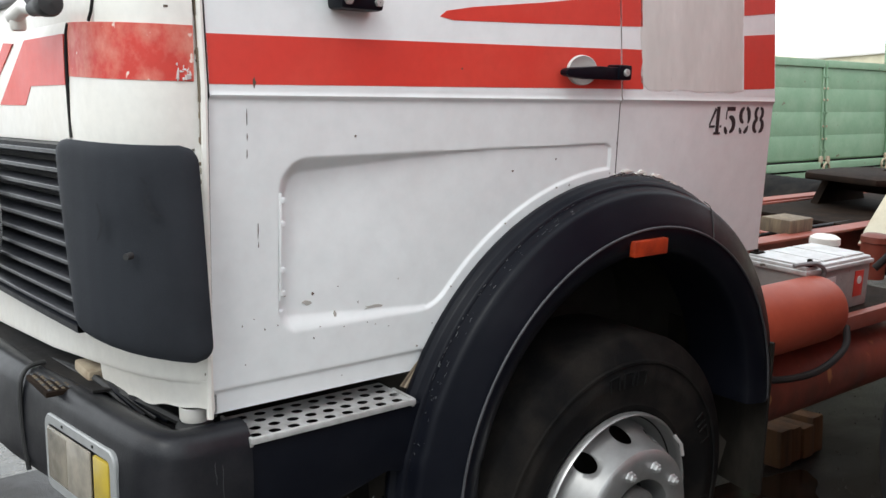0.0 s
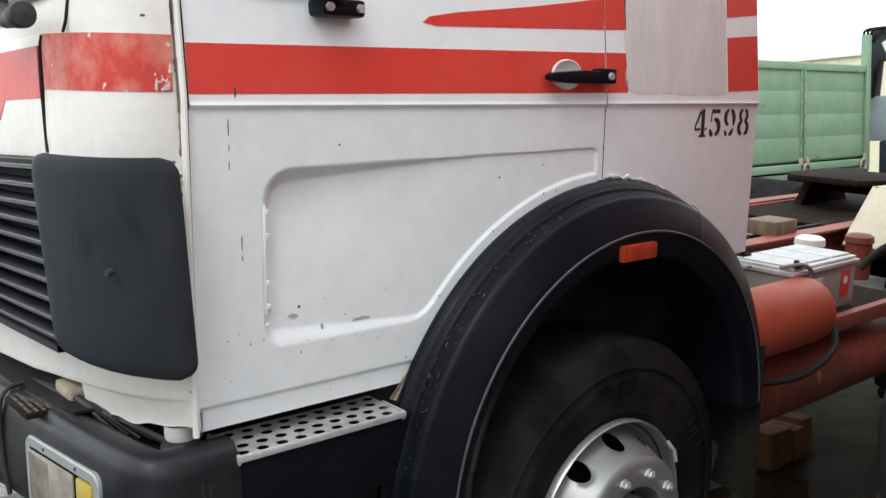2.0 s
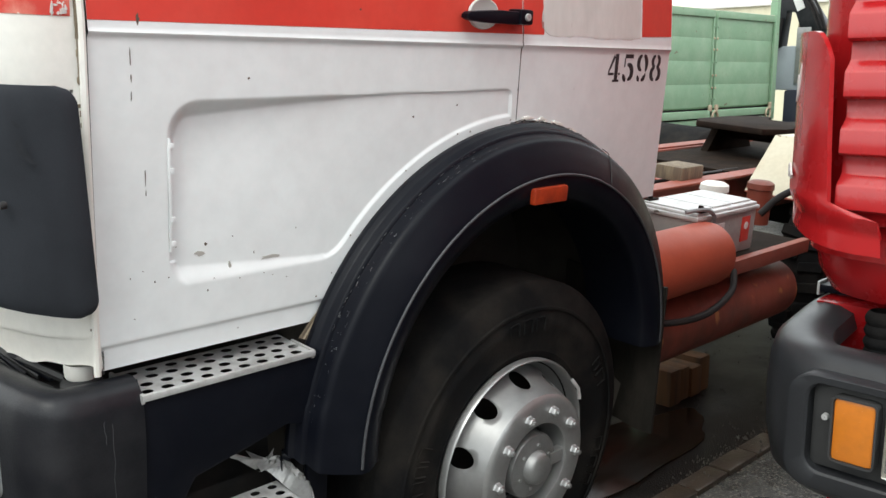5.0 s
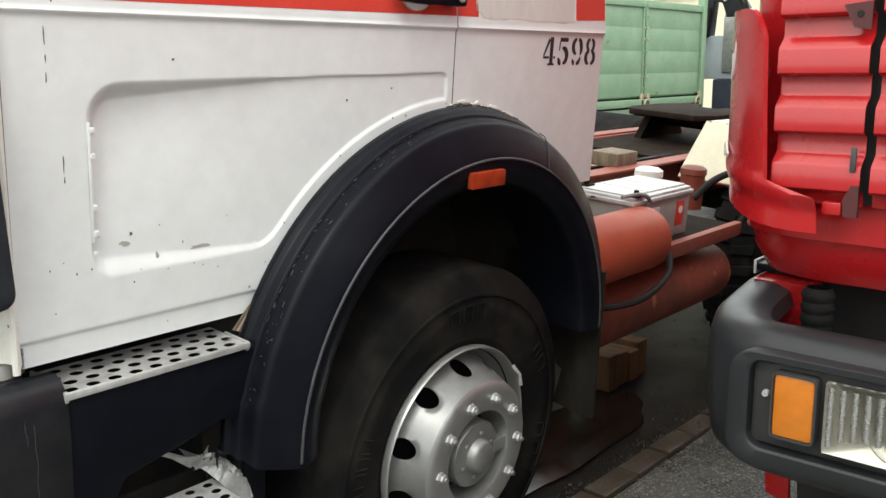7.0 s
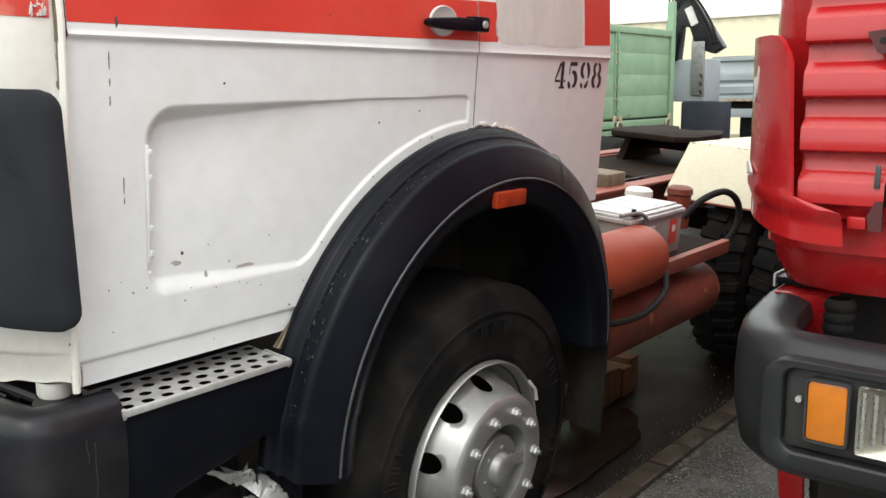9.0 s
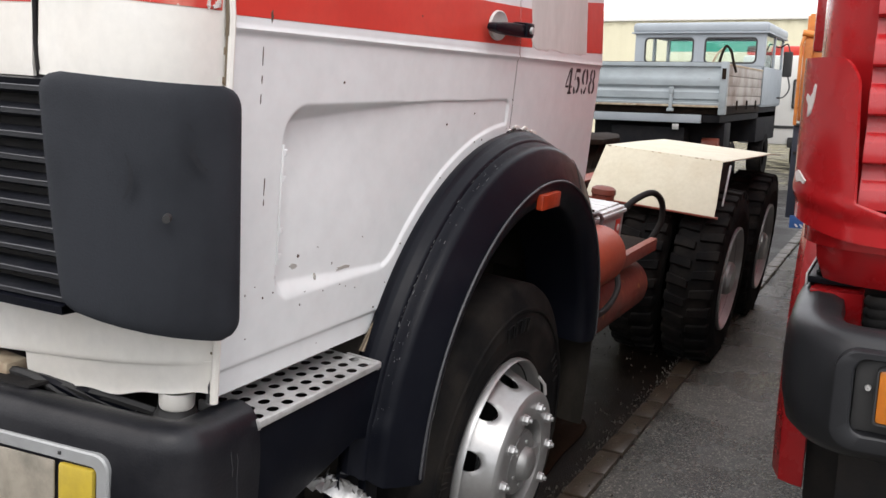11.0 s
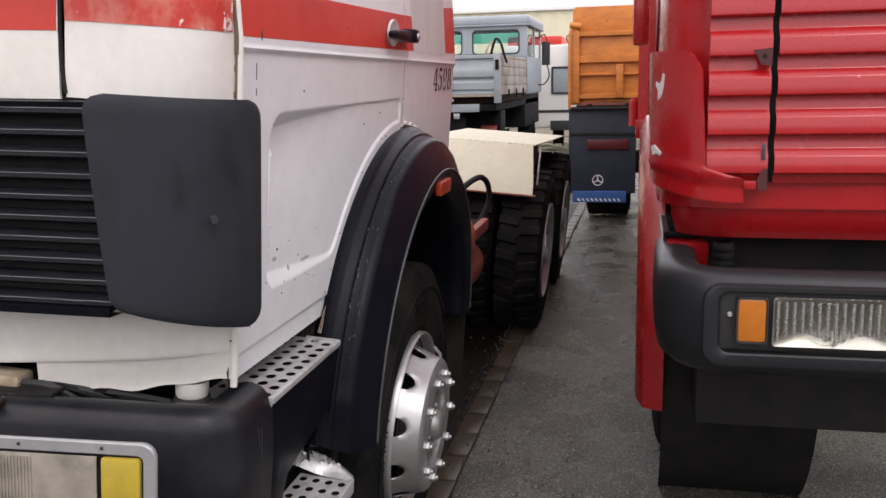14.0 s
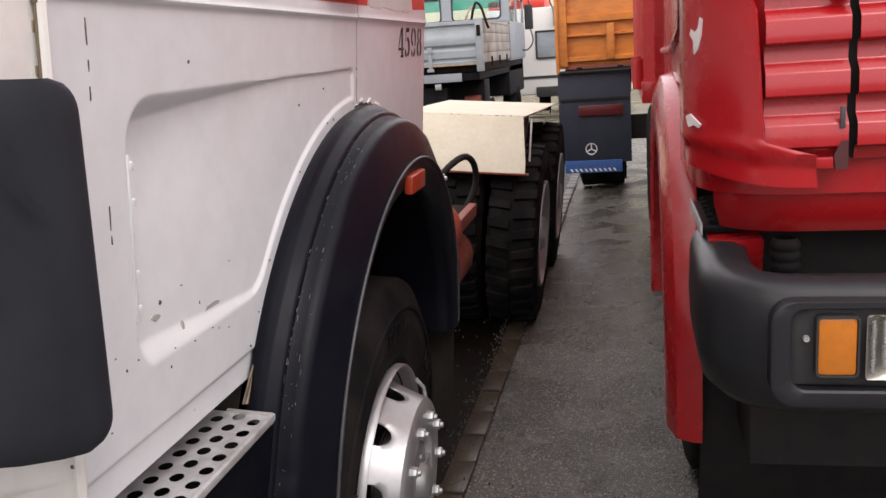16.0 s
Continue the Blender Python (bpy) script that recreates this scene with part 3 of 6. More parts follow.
def cut_path(lo, hi, grow=0.0):
    """The stretch of the corner's plan between two ways in from the side."""
    base, path, out = corner_path(0.0), corner_path(grow), []
    for k in range(len(base) - 1):
        (x0, y0), (x1, y1) = base[k], base[k + 1]
        n = max(1, round(math.hypot(x1 - x0, y1 - y0) / 0.012))
        us = {j / n for j in range(n)} | {(edge - y0) / (y1 - y0) for edge in (lo, hi) if y0 <= edge < y1}
        for u in sorted(us):
            if lo - 1e-9 <= y0 + (y1 - y0) * u <= hi + 1e-9:
                out.append((path[k][0] + (path[k + 1][0] - path[k][0]) * u, path[k][1] + (path[k + 1][1] - path[k][1]) * u))
    return out


def wrap(lo, hi, levels, grow=0.0, thick=0.006):
    """A panel bent round the corner; levels: (height, further way out)."""
    return sheet([[(x, y, z) for x, y in cut_path(lo, hi, grow + g)] for z, g in levels], thick)


part("front_corner_panel", wrap(-1, 0.2275, [(1.652, 0.0), (1.70, 0.002), (1.76, 0.001), (1.778, 0.0)]), CREAM, lorry, "old white corner panel with rust specks")
part("front_corner_stripe", wrap(-1, 0.2275, [(1.778, 0.0012), (1.83, 0.0014), (1.880, 0.0012)], 0.0, 0.008), FADED, lorry, "faded red stripe worn to primer")
part("upper_corner_panel", wrap(-1, 0.11, [(1.880, 0.0), (1.954, -0.004)]), CREAM, lorry)
part("front_pillar", wrap(-1, 0.030, [(1.954, -0.004), (2.1, -0.012), (2.4, -0.03), (2.75, -0.05)]), CREAM, lorry, "white windscreen pillar")
bonnet = part("bonnet", drooped(wrap(0.2375, 3, [(1.655, 0.002), (1.672, 0.004), (1.78, 0.005), (1.875, 0.002), (1.900, -0.012)])), CREAM, lorry, "white bonnet lid over the grille")
part("bonnet_gap", wrap(0.09, 0.30, [(1.655, -0.022), (1.90, -0.022)], 0.0, 0.003), DARK, lorry)


def on_corner(w, grow=0.0):
    """The point of the corner's plan that lies w in from the side."""
    base, path = corner_path(0.0), corner_path(grow)
    k = next(j for j in range(len(base) - 1) if base[j][1] <= w <= base[j + 1][1])
    u = (w - base[k][1]) / (base[k + 1][1] - base[k][1])
    return path[k][0] + u * (path[k + 1][0] - path[k][0]), path[k][1] + u * (path[k + 1][1] - path[k][1])


part("lid_seam", tube([(*on_corner(w, g), z) for w, z, g in ((0.228, 1.658, 0.001), (0.233, 1.70, 0.002), (0.235, 1.76, 0.003), (0.234, 1.82, 0.003), (0.230, 1.862, 0.002), (0.222, 1.878, 0.001))], 0.0036, 8), DARK, lorry, "dark gap beside the bonnet lid")
part("corner_seam", tube([(*on_corner(w, g), z) for w, z, g in ((0.128, 1.882, 0.0), (0.118, 1.900, 0.0), (0.113, 1.925, -0.001), (0.108, 1.952, -0.003))], 0.0032, 8), DARK, lorry)
part("scuttle", drooped(wrap(0.116, 3, [(1.84, -0.010), (1.905, -0.006), (1.93, -0.006), (1.966, -0.010)])), CREAM, lorry, "white panel under the windscreen")
screen = part("windscreen", wrap(0.036, 3, [(1.956, -0.012), (2.1, -0.03), (2.4, -0.07), (2.75, -0.12)]), SCREEN, lorry, "windscreen painted pale for the mirrored white sky")
part("screen_seal", tube([(-0.215, 2.1, 1.86), (-0.215, 1.3, 1.89), (-0.205, 0.7, 1.93), (-0.192, 0.42, 1.948), (-0.185, 0.26, 1.956), (-0.172, 0.13, 1.957), (-0.147, 0.065, 1.958), (-0.112, 0.030, 1.963), (-0.088, 0.022, 1.985), (-0.076, 0.025, 2.04), (-0.06, 0.04, 2.3), (-0.03, 0.06, 2.7)], 0.012, 10), GREYSEAL, screen, "grey rubber windscreen seal")


def on_bonnet(name, outline, mat, label=""):
    """Paint on the bonnet: an outline in the way across and the height, laid on its bowed face."""
    bm = prism(outline, -0.0006, 0.003, "x")
    bmesh.ops.subdivide_edges(bm, edges=list(bm.edges), cuts=3, use_grid_fill=True)
    path = corner_path(0.0054)
    for v in bm.verts:
        at = next(((a, b) for a, b in zip(path, path[1:]) if a[1] <= v.co.y <= b[1]), (path[-2], path[-1]))
        u = (v.co.y - at[0][1]) / (at[1][1] - at[0][1])
        v.co.x += at[0][0] + u * (at[1][0] - at[0][0])
    return part(name, drooped(bm), mat, bonnet, label)


on_bonnet("red_band", [(0.240, 1.768), (0.464, 1.770), (0.511, 1.729), (0.717, 1.731), (0.497, 1.868), (0.240, 1.866)], REDSTRIPE, "red stripe cut off on the slant")
on_bonnet("red_slash", [(0.588, 1.866), (0.817, 1.739), (0.879, 1.744), (0.658, 1.871)], REDSTRIPE)
sticker = on_bonnet("sticker", [(0.82, 1.700), (1.0, 1.700), (1.0, 1.820), (0.82, 1.820)], material("yellow_sticker", (0.85, 0.55, 0.03), 0.5), "yellow sticker with worn dark print")
for z, w in ((1.79, 0.10), (1.76, 0.14), (1.733, 0.08)):
    part("print_bar", drooped(box(-0.245, 0.835, z, -0.230, 0.835 + w, z + 0.015)), INK, sticker)
part("sticker_foot", drooped(box(-0.245, 0.825, 1.703, -0.230, 0.99, 1.716)), REDSTRIPE, sticker)

# Wiper boss, its white bracket and the folded arm in front of the screen.
wiper = part("wiper_boss", drooped(lathe([(0.001, 0.075), (0.021, 0.078), (0.024, 0.086), (0.021, 0.12), (0.017, 0.14), (0.015, 0.19), (0.001, 0.19)], (-0.258, 0, 1.905), "y", 20)), SEAL, lorry, "black wiper spindle boss")
part("wiper_arm", drooped(tube([(-0.258, 0.17, 1.905), (-0.265, 0.24, 1.955), (-0.262, 0.30, 1.975), (-0.25, 0.42, 2.03), (-0.22, 0.60, 2.06)], 0.014, 8)), SEAL, wiper)
part("wiper_link", drooped(box(-0.278, 0.19, 1.935, -0.25, 0.27, 1.975, 0.008)), SEAL, wiper)
part("wiper_blade", drooped(tube([(-0.23, 0.36, 2.04), (-0.22, 0.7, 2.045), (-0.21, 1.1, 2.05)], 0.009, 6)), SEAL, wiper)
bracket = part("hinge_bracket", drooped(joined(tube([(-0.255, 0.17, 1.905), (-0.258, 0.25, 1.915), (-0.255, 0.36, 1.905)], 0.017, 10), lathe([(0.012, 1.875), (0.016, 1.88), (0.016, 1.90)], (-0.252, 0.34, 0), "z", 12))), CREAM, lorry, "white hinge bracket of the bonnet lid")
part("front_inner_panel", wrap(-1, 0.20, [(1.28, -0.012), (1.655, -0.012)]), CREAM, lorry)

# Valance under the grille: an upper tier, and a skirt tucked in under it that ends in a torn corner.
TOP = cut_path(-1, 2.2)
RUN = [0.0]
for a, b in zip(TOP, TOP[1:]):
    RUN.append(RUN[-1] + math.hypot(b[0] - a[0], b[1] - a[1]))
ENDS = float(np.interp(0.365, [p[1] for p in TOP], RUN))


def skirt_foot(k):
    """The skirt's foot under the k-th point of the corner's plan."""
    if RUN[k] <= ENDS:
        f = RUN[k] / ENDS
        return float(np.interp(f, (0, 0.3, 0.65, 1), (0.0, -0.045, -0.080, -0.104))), float(np.interp(f, (0, 0.3, 0.65, 1), (0.0, 0.115, 0.245, 0.365)))
    y = TOP[k][1]
    return float(np.interp(y, (0.365, 0.6, 1.2, 2.2), (-0.104, -0.14, -0.17, -0.16))), y


def valance(levels, last):
    """Rows between the corner's plan and the skirt's foot; levels: (height, share of the way to the foot, fall to the middle)."""
    rows = []
    for z, share, fall in levels:
        row = []
        for k, p in enumerate(TOP):
            fx, fy = skirt_foot(k)
            if fy > last:
                break
            x, y = p[0] + (fx - p[0]) * share, p[1] + (fy - p[1]) * share
            ripple = 0.004 * math.sin(y * 27) + 0.003 * math.sin(y * 61)
            row.append((x, y, z - fall * fy + ripple * (1.0 if share > 0.97 else 0.0)))
        rows.append(row)
    return rows


part("lower_valance", sheet(valance([(1.310, 0.80, 0.05), (1.25, 0.795, 0.065), (1.21, 0.79, 0.085), (1.186, 0.785, 0.10), (1.179, 0.79, 0.10), (1.176, 0.81, 0.10), (1.178, 0.90, 0.10)], 3.0), 0.006), CREAM, lorry, "white lower front valance with a dented edge")
part("valance_skirt", sheet(valance([(1.182, 0.90, 0.10), (1.172, 0.925, 0.105), (1.15, 0.95, 0.11), (1.128, 1.0, 0.112), (1.116, 0.985, 0.112)], 0.366), 0.006), CREAM, lorry, "white skirt with a wavy worn edge")
part("rusty_bracket", box(-0.135, 0.385, 1.080, -0.085, 0.50, 1.112, 0.010), RUSTY, lorry, "rusty cream steel bracket")
part("pipe_stub", tube([(-0.12, 0.43, 1.07), (-0.14, 0.55, 1.055), (-0.13, 0.7, 1.05)], 0.018, 8), RUSTY, lorry)

# Grille: dark slats between the flaps.
grille = part("grille", drooped(box(-0.185, 0.15, 1.285, -0.155, 2.15, 1.66)), DARK, lorry, "black plastic grille with level slats")


def slat_mesh(z):
    """One slat, bowed with the front, with a rounded nose."""
    prof = [(-0.175, 0.016), (-0.204, 0.018), (-0.218, 0.010), (-0.218, 0.002), (-0.204, -0.004), (-0.175, -0.004)]
    return sheet([[(x - 0.03 * math.sin(math.pi * u), 0.13 + 2.0 * u, z + h) for u in [k / 10 for k in range(11)]] for x, h in prof])


# Each slat carries a thin pale tube as its painted edge highlight.
for k in range(10):
    slat = part("slat", drooped(slat_mesh(1.303 + 0.0365 * k)), GRILLE, grille)
    edge = [(-0.2185 - 0.03 * math.sin(math.pi * u), 0.13 + 2.0 * u, 1.3125 + 0.0365 * k + 0.0008 * noise.noise(Vector((u * 40, k, 0)))) for u in [j / 60 for j in range(61)]]
    part("slat_edge", drooped(tube(edge, 0.0013, 5)), SLATEDGE, slat, "pale line painted as the slat edge's highlight")
part("grille_lip", drooped(sheet([[(x - 0.03 * math.sin(math.pi * u), 0.13 + 2.0 * u, z) for u in [k / 10 for k in range(11)]] for x, z in ((-0.17, 1.646), (-0.216, 1.642), (-0.219, 1.652), (-0.17, 1.654))])), BLACK, grille)
part("grille_foot", drooped(sheet([[(x - 0.03 * math.sin(math.pi * u), 0.13 + 2.0 * u, z) for u in [k / 10 for k in range(11)]] for x, z in ((-0.18, 1.306), (-0.226, 1.300), (-0.224, 1.286), (-0.18, 1.284))])), BLACK, grille)
part("badge_ring", drooped(lathe([(0.098, -0.008), (0.106, -0.014), (0.114, -0.008), (0.114, 0.012), (0.098, 0.012), (0.098, -0.008)], (-0.262, 0.715, 1.473), "x", 48)), CHROME, grille, "round chrome badge ring")
for a in (0, 120, 240):
    c, q = math.sin(radians(a)), math.cos(radians(a))
    part("badge_arm", drooped(prism([(0.715 + 0.10 * c, 1.473 + 0.10 * q), (0.715 + 0.018 * q, 1.473 - 0.018 * c), (0.715 - 0.004 * c, 1.473 - 0.004 * q), (0.715 - 0.018 * q, 1.473 + 0.018 * c)], -0.270, -0.258, "x")), CHROME, grille)


FLAP_LINE = [(-0.024, -0.070), (-0.06, -0.066), (-0.105, -0.051), (-0.145, -0.029), (-0.174, -0.003), (-0.198, 0.030), (-0.214, 0.063), (-0.229, 0.105), (-0.247, 0.165)]
FLAP_RUN = [0.0]
for a, b in zip(FLAP_LINE, FLAP_LINE[1:]):
    FLAP_RUN.append(FLAP_RUN[-1] + math.hypot(b[0] - a[0], b[1] - a[1]))


def flap_at(u, v, proud=0.0):
    """A point of the flap: u from its rear edge to the grille, v up; rounded corners and a slight dome."""
    total, inset = FLAP_RUN[-1], 0.035
    near, far = 0.004 * (1 - v), total - 0.045 * (1 - v) ** 1.2
    d = min(v, 1 - v) * 0.42
    cut = inset - math.sqrt(max(inset**2 - (inset - d) ** 2, 0)) if d < inset else 0
    run = near + cut + (far - near - 2 * cut) * u
    x, y = (float(np.interp(run, FLAP_RUN, [p[k] for p in FLAP_LINE])) for k in (0, 1))
    dx, dy = float(np.interp(run, FLAP_RUN, [0.15, 0.3, 0.5, 0.68, 0.78, 0.87, 0.92, 0.95, 0.96])), 0.0
    dy = math.sqrt(1 - dx * dx)
    dome = proud + 0.006 * math.sin(math.pi * u) * math.sin(math.pi * v) - 0.006 * (math.exp(-u / 0.03) + math.exp(-(1 - u) / 0.03) + math.exp(-v / 0.03) + math.exp(-(1 - v) / 0.03))
    return x - dx * dome - 0.030 * v * (1 - u) ** 2, y - dy * dome, 1.247 + 0.418 * v + 0.045 * u * (1 - v)


def flap_mesh():
    """The wind flap round the corner, with its edges rolled in."""
    return sheet([[flap_at(i / 44, 0.55 * j / 40 + 0.45 * (0.5 - 0.5 * math.cos(math.pi * j / 40))) for i in range(45)] for j in range(41)], 0.016)


def flap_scuff(points, width):
    """A dark rubbed mark on the flap along a line of (u, v), thinning to its ends."""
    line = curve([(u, v, 0) for u, v in points], 6)
    rows = []
    for k, p in enumerate(line):
        a, b = line[max(k - 1, 0)], line[min(k + 1, len(line) - 1)]
        way = (b - a).normalized()
        w = width * (0.25 + 0.75 * math.sin(math.pi * k / (len(line) - 1))) * (0.8 + 0.4 * noise.noise(Vector((k * 0.7, width * 900, 0))))
        rows.append([flap_at(p.x - way.y * w * q, p.y + way.x * w * q * 0.8, 0.0175) for q in (-1, 1)])
    return sheet(rows)


flap = part("corner_flap", flap_mesh(), FLAP, lorry, "dark grey plastic corner flap with scuffs")
part("flap_screw", lathe([(0.0005, -0.012), (0.006, -0.012), (0.007, 0.004)], (0, 0, 0), "y", 12), SEAL, flap).matrix_local = Matrix.Translation(flap_at(0.42, 0.50, 0.016)) @ pose(0, 0, 0, 0, 0, -55)
for points, width in (([(0.58, 0.73), (0.56, 0.66), (0.57, 0.60), (0.60, 0.55)], 0.013), ([(0.29, 0.80), (0.31, 0.76), (0.28, 0.71), (0.24, 0.69)], 0.020), ([(0.33, 0.86), (0.30, 0.83)], 0.012)):
    part("scuff", flap_scuff(points, width), SCUFF, flap, "dark rubbed scuff")

# Door handle in its grey cup, mirror foot, recess trim.
handle = part("door_handle", prism([(0.925, 1.815), (0.94, 1.810), (1.00, 1.806), (1.14, 1.806), (1.16, 1.812), (1.16, 1.838), (1.05, 1.840), (0.99, 1.836), (0.935, 1.832), (0.925, 1.826)], -0.036, -0.010, "y", 0.005), BLACK, lorry, "black plastic door handle")
part("handle_cup", lathe([(0.001, 0.004), (0.022, 0.003), (0.034, -0.001), (0.038, -0.003), (0.040, -0.002), (0.041, 0.004)], (0, 0, 0), "y", 32), GREYPATCH, handle).matrix_local = Matrix.Translation((1.018, -0.001, 1.828)) @ Matrix.Diagonal((1.35, 1, 0.95, 1))
part("lock_block", box(1.116, -0.043, 1.806, 1.166, 0.006, 1.846, 0.008), BLACK, handle)
part("lock", lathe([(0.001, -0.049), (0.009, -0.049), (0.010, -0.042)], (1.140, 0, 1.826), "y", 16), STEEL, handle)
mirror = part("mirror_foot", box(0.268, -0.035, 1.930, 0.372, 0.03, 1.966, 0.010), BLACK, lorry, "black mirror arm foot")
for x in (0.284, 0.357):
    part("bolt", lathe([(0.001, -0.052), (0.009, -0.052), (0.010, -0.044)], (x, 0.010, 1.948), "y", 6), STEEL, mirror)
part("mirror_arm", tube([(0.325, -0.02, 1.955), (0.285, -0.06, 1.972), (0.21, -0.075, 2.022), (0.10, -0.10, 2.12), (0.05, -0.12, 2.3)], 0.010, 8), BLACK, mirror)
trim = part("recess_strip", box(0.1475, 0.0025, 1.327, 0.1540, 0.008, 1.556, 0.002), WHITE, door)
for z in (1.338, 1.388, 1.486, 1.535):
    part("strip_clip", box(0.151, 0.001, z, 0.162, 0.014, z + 0.012, 0.003), WHITE, trim)

# Scratches, chips and rust dots in the paint, each where it is seen.
def mark(x, z, w, h, mat, parent=None, seed=1):
    y = side_y(x, z)
    outline = [(x + u, z + v) for u, v in blotch(w, h, seed, 10)]
    return part("paint_chip", prism(outline, y - 0.0014, y + 0.003), mat, parent or door)


mark(0.092, 1.779, 0.004, 0.012, SCRATCH, seed=2)
for x, z0, z1 in ((0.077, 1.690, 1.727), (0.0775, 1.664, 1.682), (0.077, 1.624, 1.652), (0.100, 1.466, 1.506), (0.1005, 1.445, 1.460)):
    mark(x, (z0 + z1) / 2, 0.0011, (z1 - z0) / 2, SCRATCH, seed=int(z0 * 1000))
mark(0.222, 1.312, 0.016, 0.006, CHIPPED, seed=4)
mark(0.236, 1.330, 0.004, 0.004, SCRATCH, seed=6)
mark(0.392, 1.281, 0.034, 0.006, CHIPPED, seed=9)
mark(0.290, 1.275, 0.004, 0.012, CHIPPED, seed=12)
rng = random.Random(21)
for k in range(20):
    x, z = rng.uniform(0.05, 0.62), rng.uniform(1.135, 1.34)
    if math.hypot(x - AX, z - AZ) > AR + 0.02:
        mark(x, z, rng.uniform(0.001, 0.0024), rng.uniform(0.001, 0.003), rng.choice((SCRATCH, SCRATCH, CHIPPED)), seed=40 + k)
for x, z in ((0.80, 1.575), (0.95, 1.60), (1.0, 1.53), (1.178, 1.635), (0.33, 1.67), (0.62, 1.82)):
    mark(x, z, 0.003, 0.003, SCRATCH, seed=int(x * 100))
for x, z, w, h in ((-0.060, 1.720, 0.010, 0.003), (-0.050, 1.716, 0.003, 0.003), (-0.078, 1.912, 0.008, 0.004)):
    part("paint_chip", box(x - w / 2, 0.0015 + 0.15 * (-0.03 - x), z - h / 2, x + w / 2, 0.022, z + h / 2, 0.001), SCRATCH, lorry)
rng = random.Random(77)
for k in range(22):
    z = 1.13 + 0.8 * rng.random() ** 0.7
    part("rust_spot", leaning(box(-0.0225 + rng.uniform(-0.004, 0.004), 0.0015, z, -0.017, 0.006, z + rng.uniform(0.003, 0.014), 0.001)), (GRIME, RUSTY)[k % 2], lorry)
for k in range(60):
    x, z = (rng.uniform(-0.062, -0.034), rng.uniform(1.780, 1.879))
    part("worn_spot", leaning(prism([(x + u, z + v) for u, v in blotch(0.0012 + 0.004 * rng.random() ** 2, 0.002 + 0.008 * rng.random() ** 2, 500 + k, 8)], -0.0012, 0.006)), BARE, lorry)

# Wheel arch of black plastic: a lip on the panel, a broad crown and an inner edge.
def arch_mesh():
    prof = [(0.010, 0.006), (0.018, -0.008), (0.017, -0.020), (0.010, -0.027), (0.006, -0.032), (0.004, -0.050), (0.000, -0.055), (-0.007, -0.057), (-0.009, -0.062), (-0.010, -0.076), (-0.013, -0.088), (-0.017, -0.096), (-0.023, -0.101), (-0.030, -0.104), (-0.045, -0.113), (-0.068, -0.124), (-0.092, -0.135), (-0.110, -0.1425), (-0.130, -0.142), (-0.150, -0.134), (-0.175, -0.122), (-0.182, -0.112), (-0.186, -0.08), (-0.188, 0.10)]
    rows = []
    rows.append([(AX - AR - d, y, 0.760 + 0.30 * (y + 0.14)) for d, y in prof])
    for k in range(73):
        a = 180 - 178 * k / 72
        c, q = math.cos(radians(a)), math.sin(radians(a))
        rows.append([(AX + (AR + d) * c * (1.0 if c < 0 else 0.985), y, AZ + 0.02 * (c < -0.98) + (AR + d) * q) for d, y in prof])
    return sheet(rows, 0.006)


arch = part("wheel_arch", arch_mesh(), BLACK, lorry, "scuffed black plastic wheel arch extension")
# The bead's grey holds both its wear and a painted highlight.
part("arch_bead", tube([(AX - (AR - 0.107), -0.1435, 0.775)] + [(AX + (AR - 0.107) * (1.0 if k < 30 else 0.985) * math.cos(radians(180 - 177 * k / 60)), -0.1440, AZ + (AR - 0.107) * math.sin(radians(180 - 177 * k / 60))) for k in range(61)], 0.0035, 8), WORN, arch, "arch bead with wear and highlight painted grey")
rng = random.Random(5)
for k in range(90):
    a, d, w = rng.uniform(104, 172), rng.uniform(-0.012, -0.001), 0.018 * rng.random() ** 3 + 0.001
    y = float(np.interp(-d, (0.0, 0.001, 0.005, 0.010, 0.016), (-0.0545, -0.056, -0.0575, -0.077, -0.096))) - 0.0008
    pts = [(AX + (AR + d + rng.uniform(-0.002, 0.002)) * math.cos(radians(a + w * 60 * u)), y, AZ + (AR + d) * math.sin(radians(a + w * 60 * u))) for u in (0, 0.5, 1)]
    part("arch_scratch", tube(pts, rng.uniform(0.0003, 0.0008), 5), SCRAPE, arch)
part("arch_seam", tube([(AX + (AR + d) * math.cos(radians(66)), y - 0.0005, AZ + (AR + d) * math.sin(radians(66))) for d, y in ((-0.001, -0.066), (-0.010, -0.089), (-0.026, -0.103), (-0.058, -0.1195), (-0.112, -0.1435))], 0.0012, 5), SEAL, arch)
part("arch_side_marker", box(1.092, -0.158, 1.352, 1.230, -0.138, 1.396, 0.006), ORANGELENS, arch, "orange side marker lamp")
part("inner_wheel_well", lathe([(AR - 0.02, 0.03), (AR - 0.02, 0.75)], (AX, 0, AZ), "y", 48), WELL, lorry)
part("wheel_well_wall", prism([(AX + 0.74 * math.cos(radians(a)), AZ + 0.74 * math.sin(radians(a))) for a in range(0, 181, 10)] + [(0.46, 0.4), (1.93, 0.4)], 0.56, 0.60), WELL, lorry)
part("mud_flap", sheet([[(1.90 + 0.012 * math.sin(y * 21) + 0.03 * (0.9 - z), y, z) for y in [-0.118 + 0.03 * k for k in range(15)]] for z in (0.44, 0.455, 0.55, 0.7, 0.85, 0.98)], 0.014), MUDRUBBER, lorry, "muddy rubber flap behind the wheel")
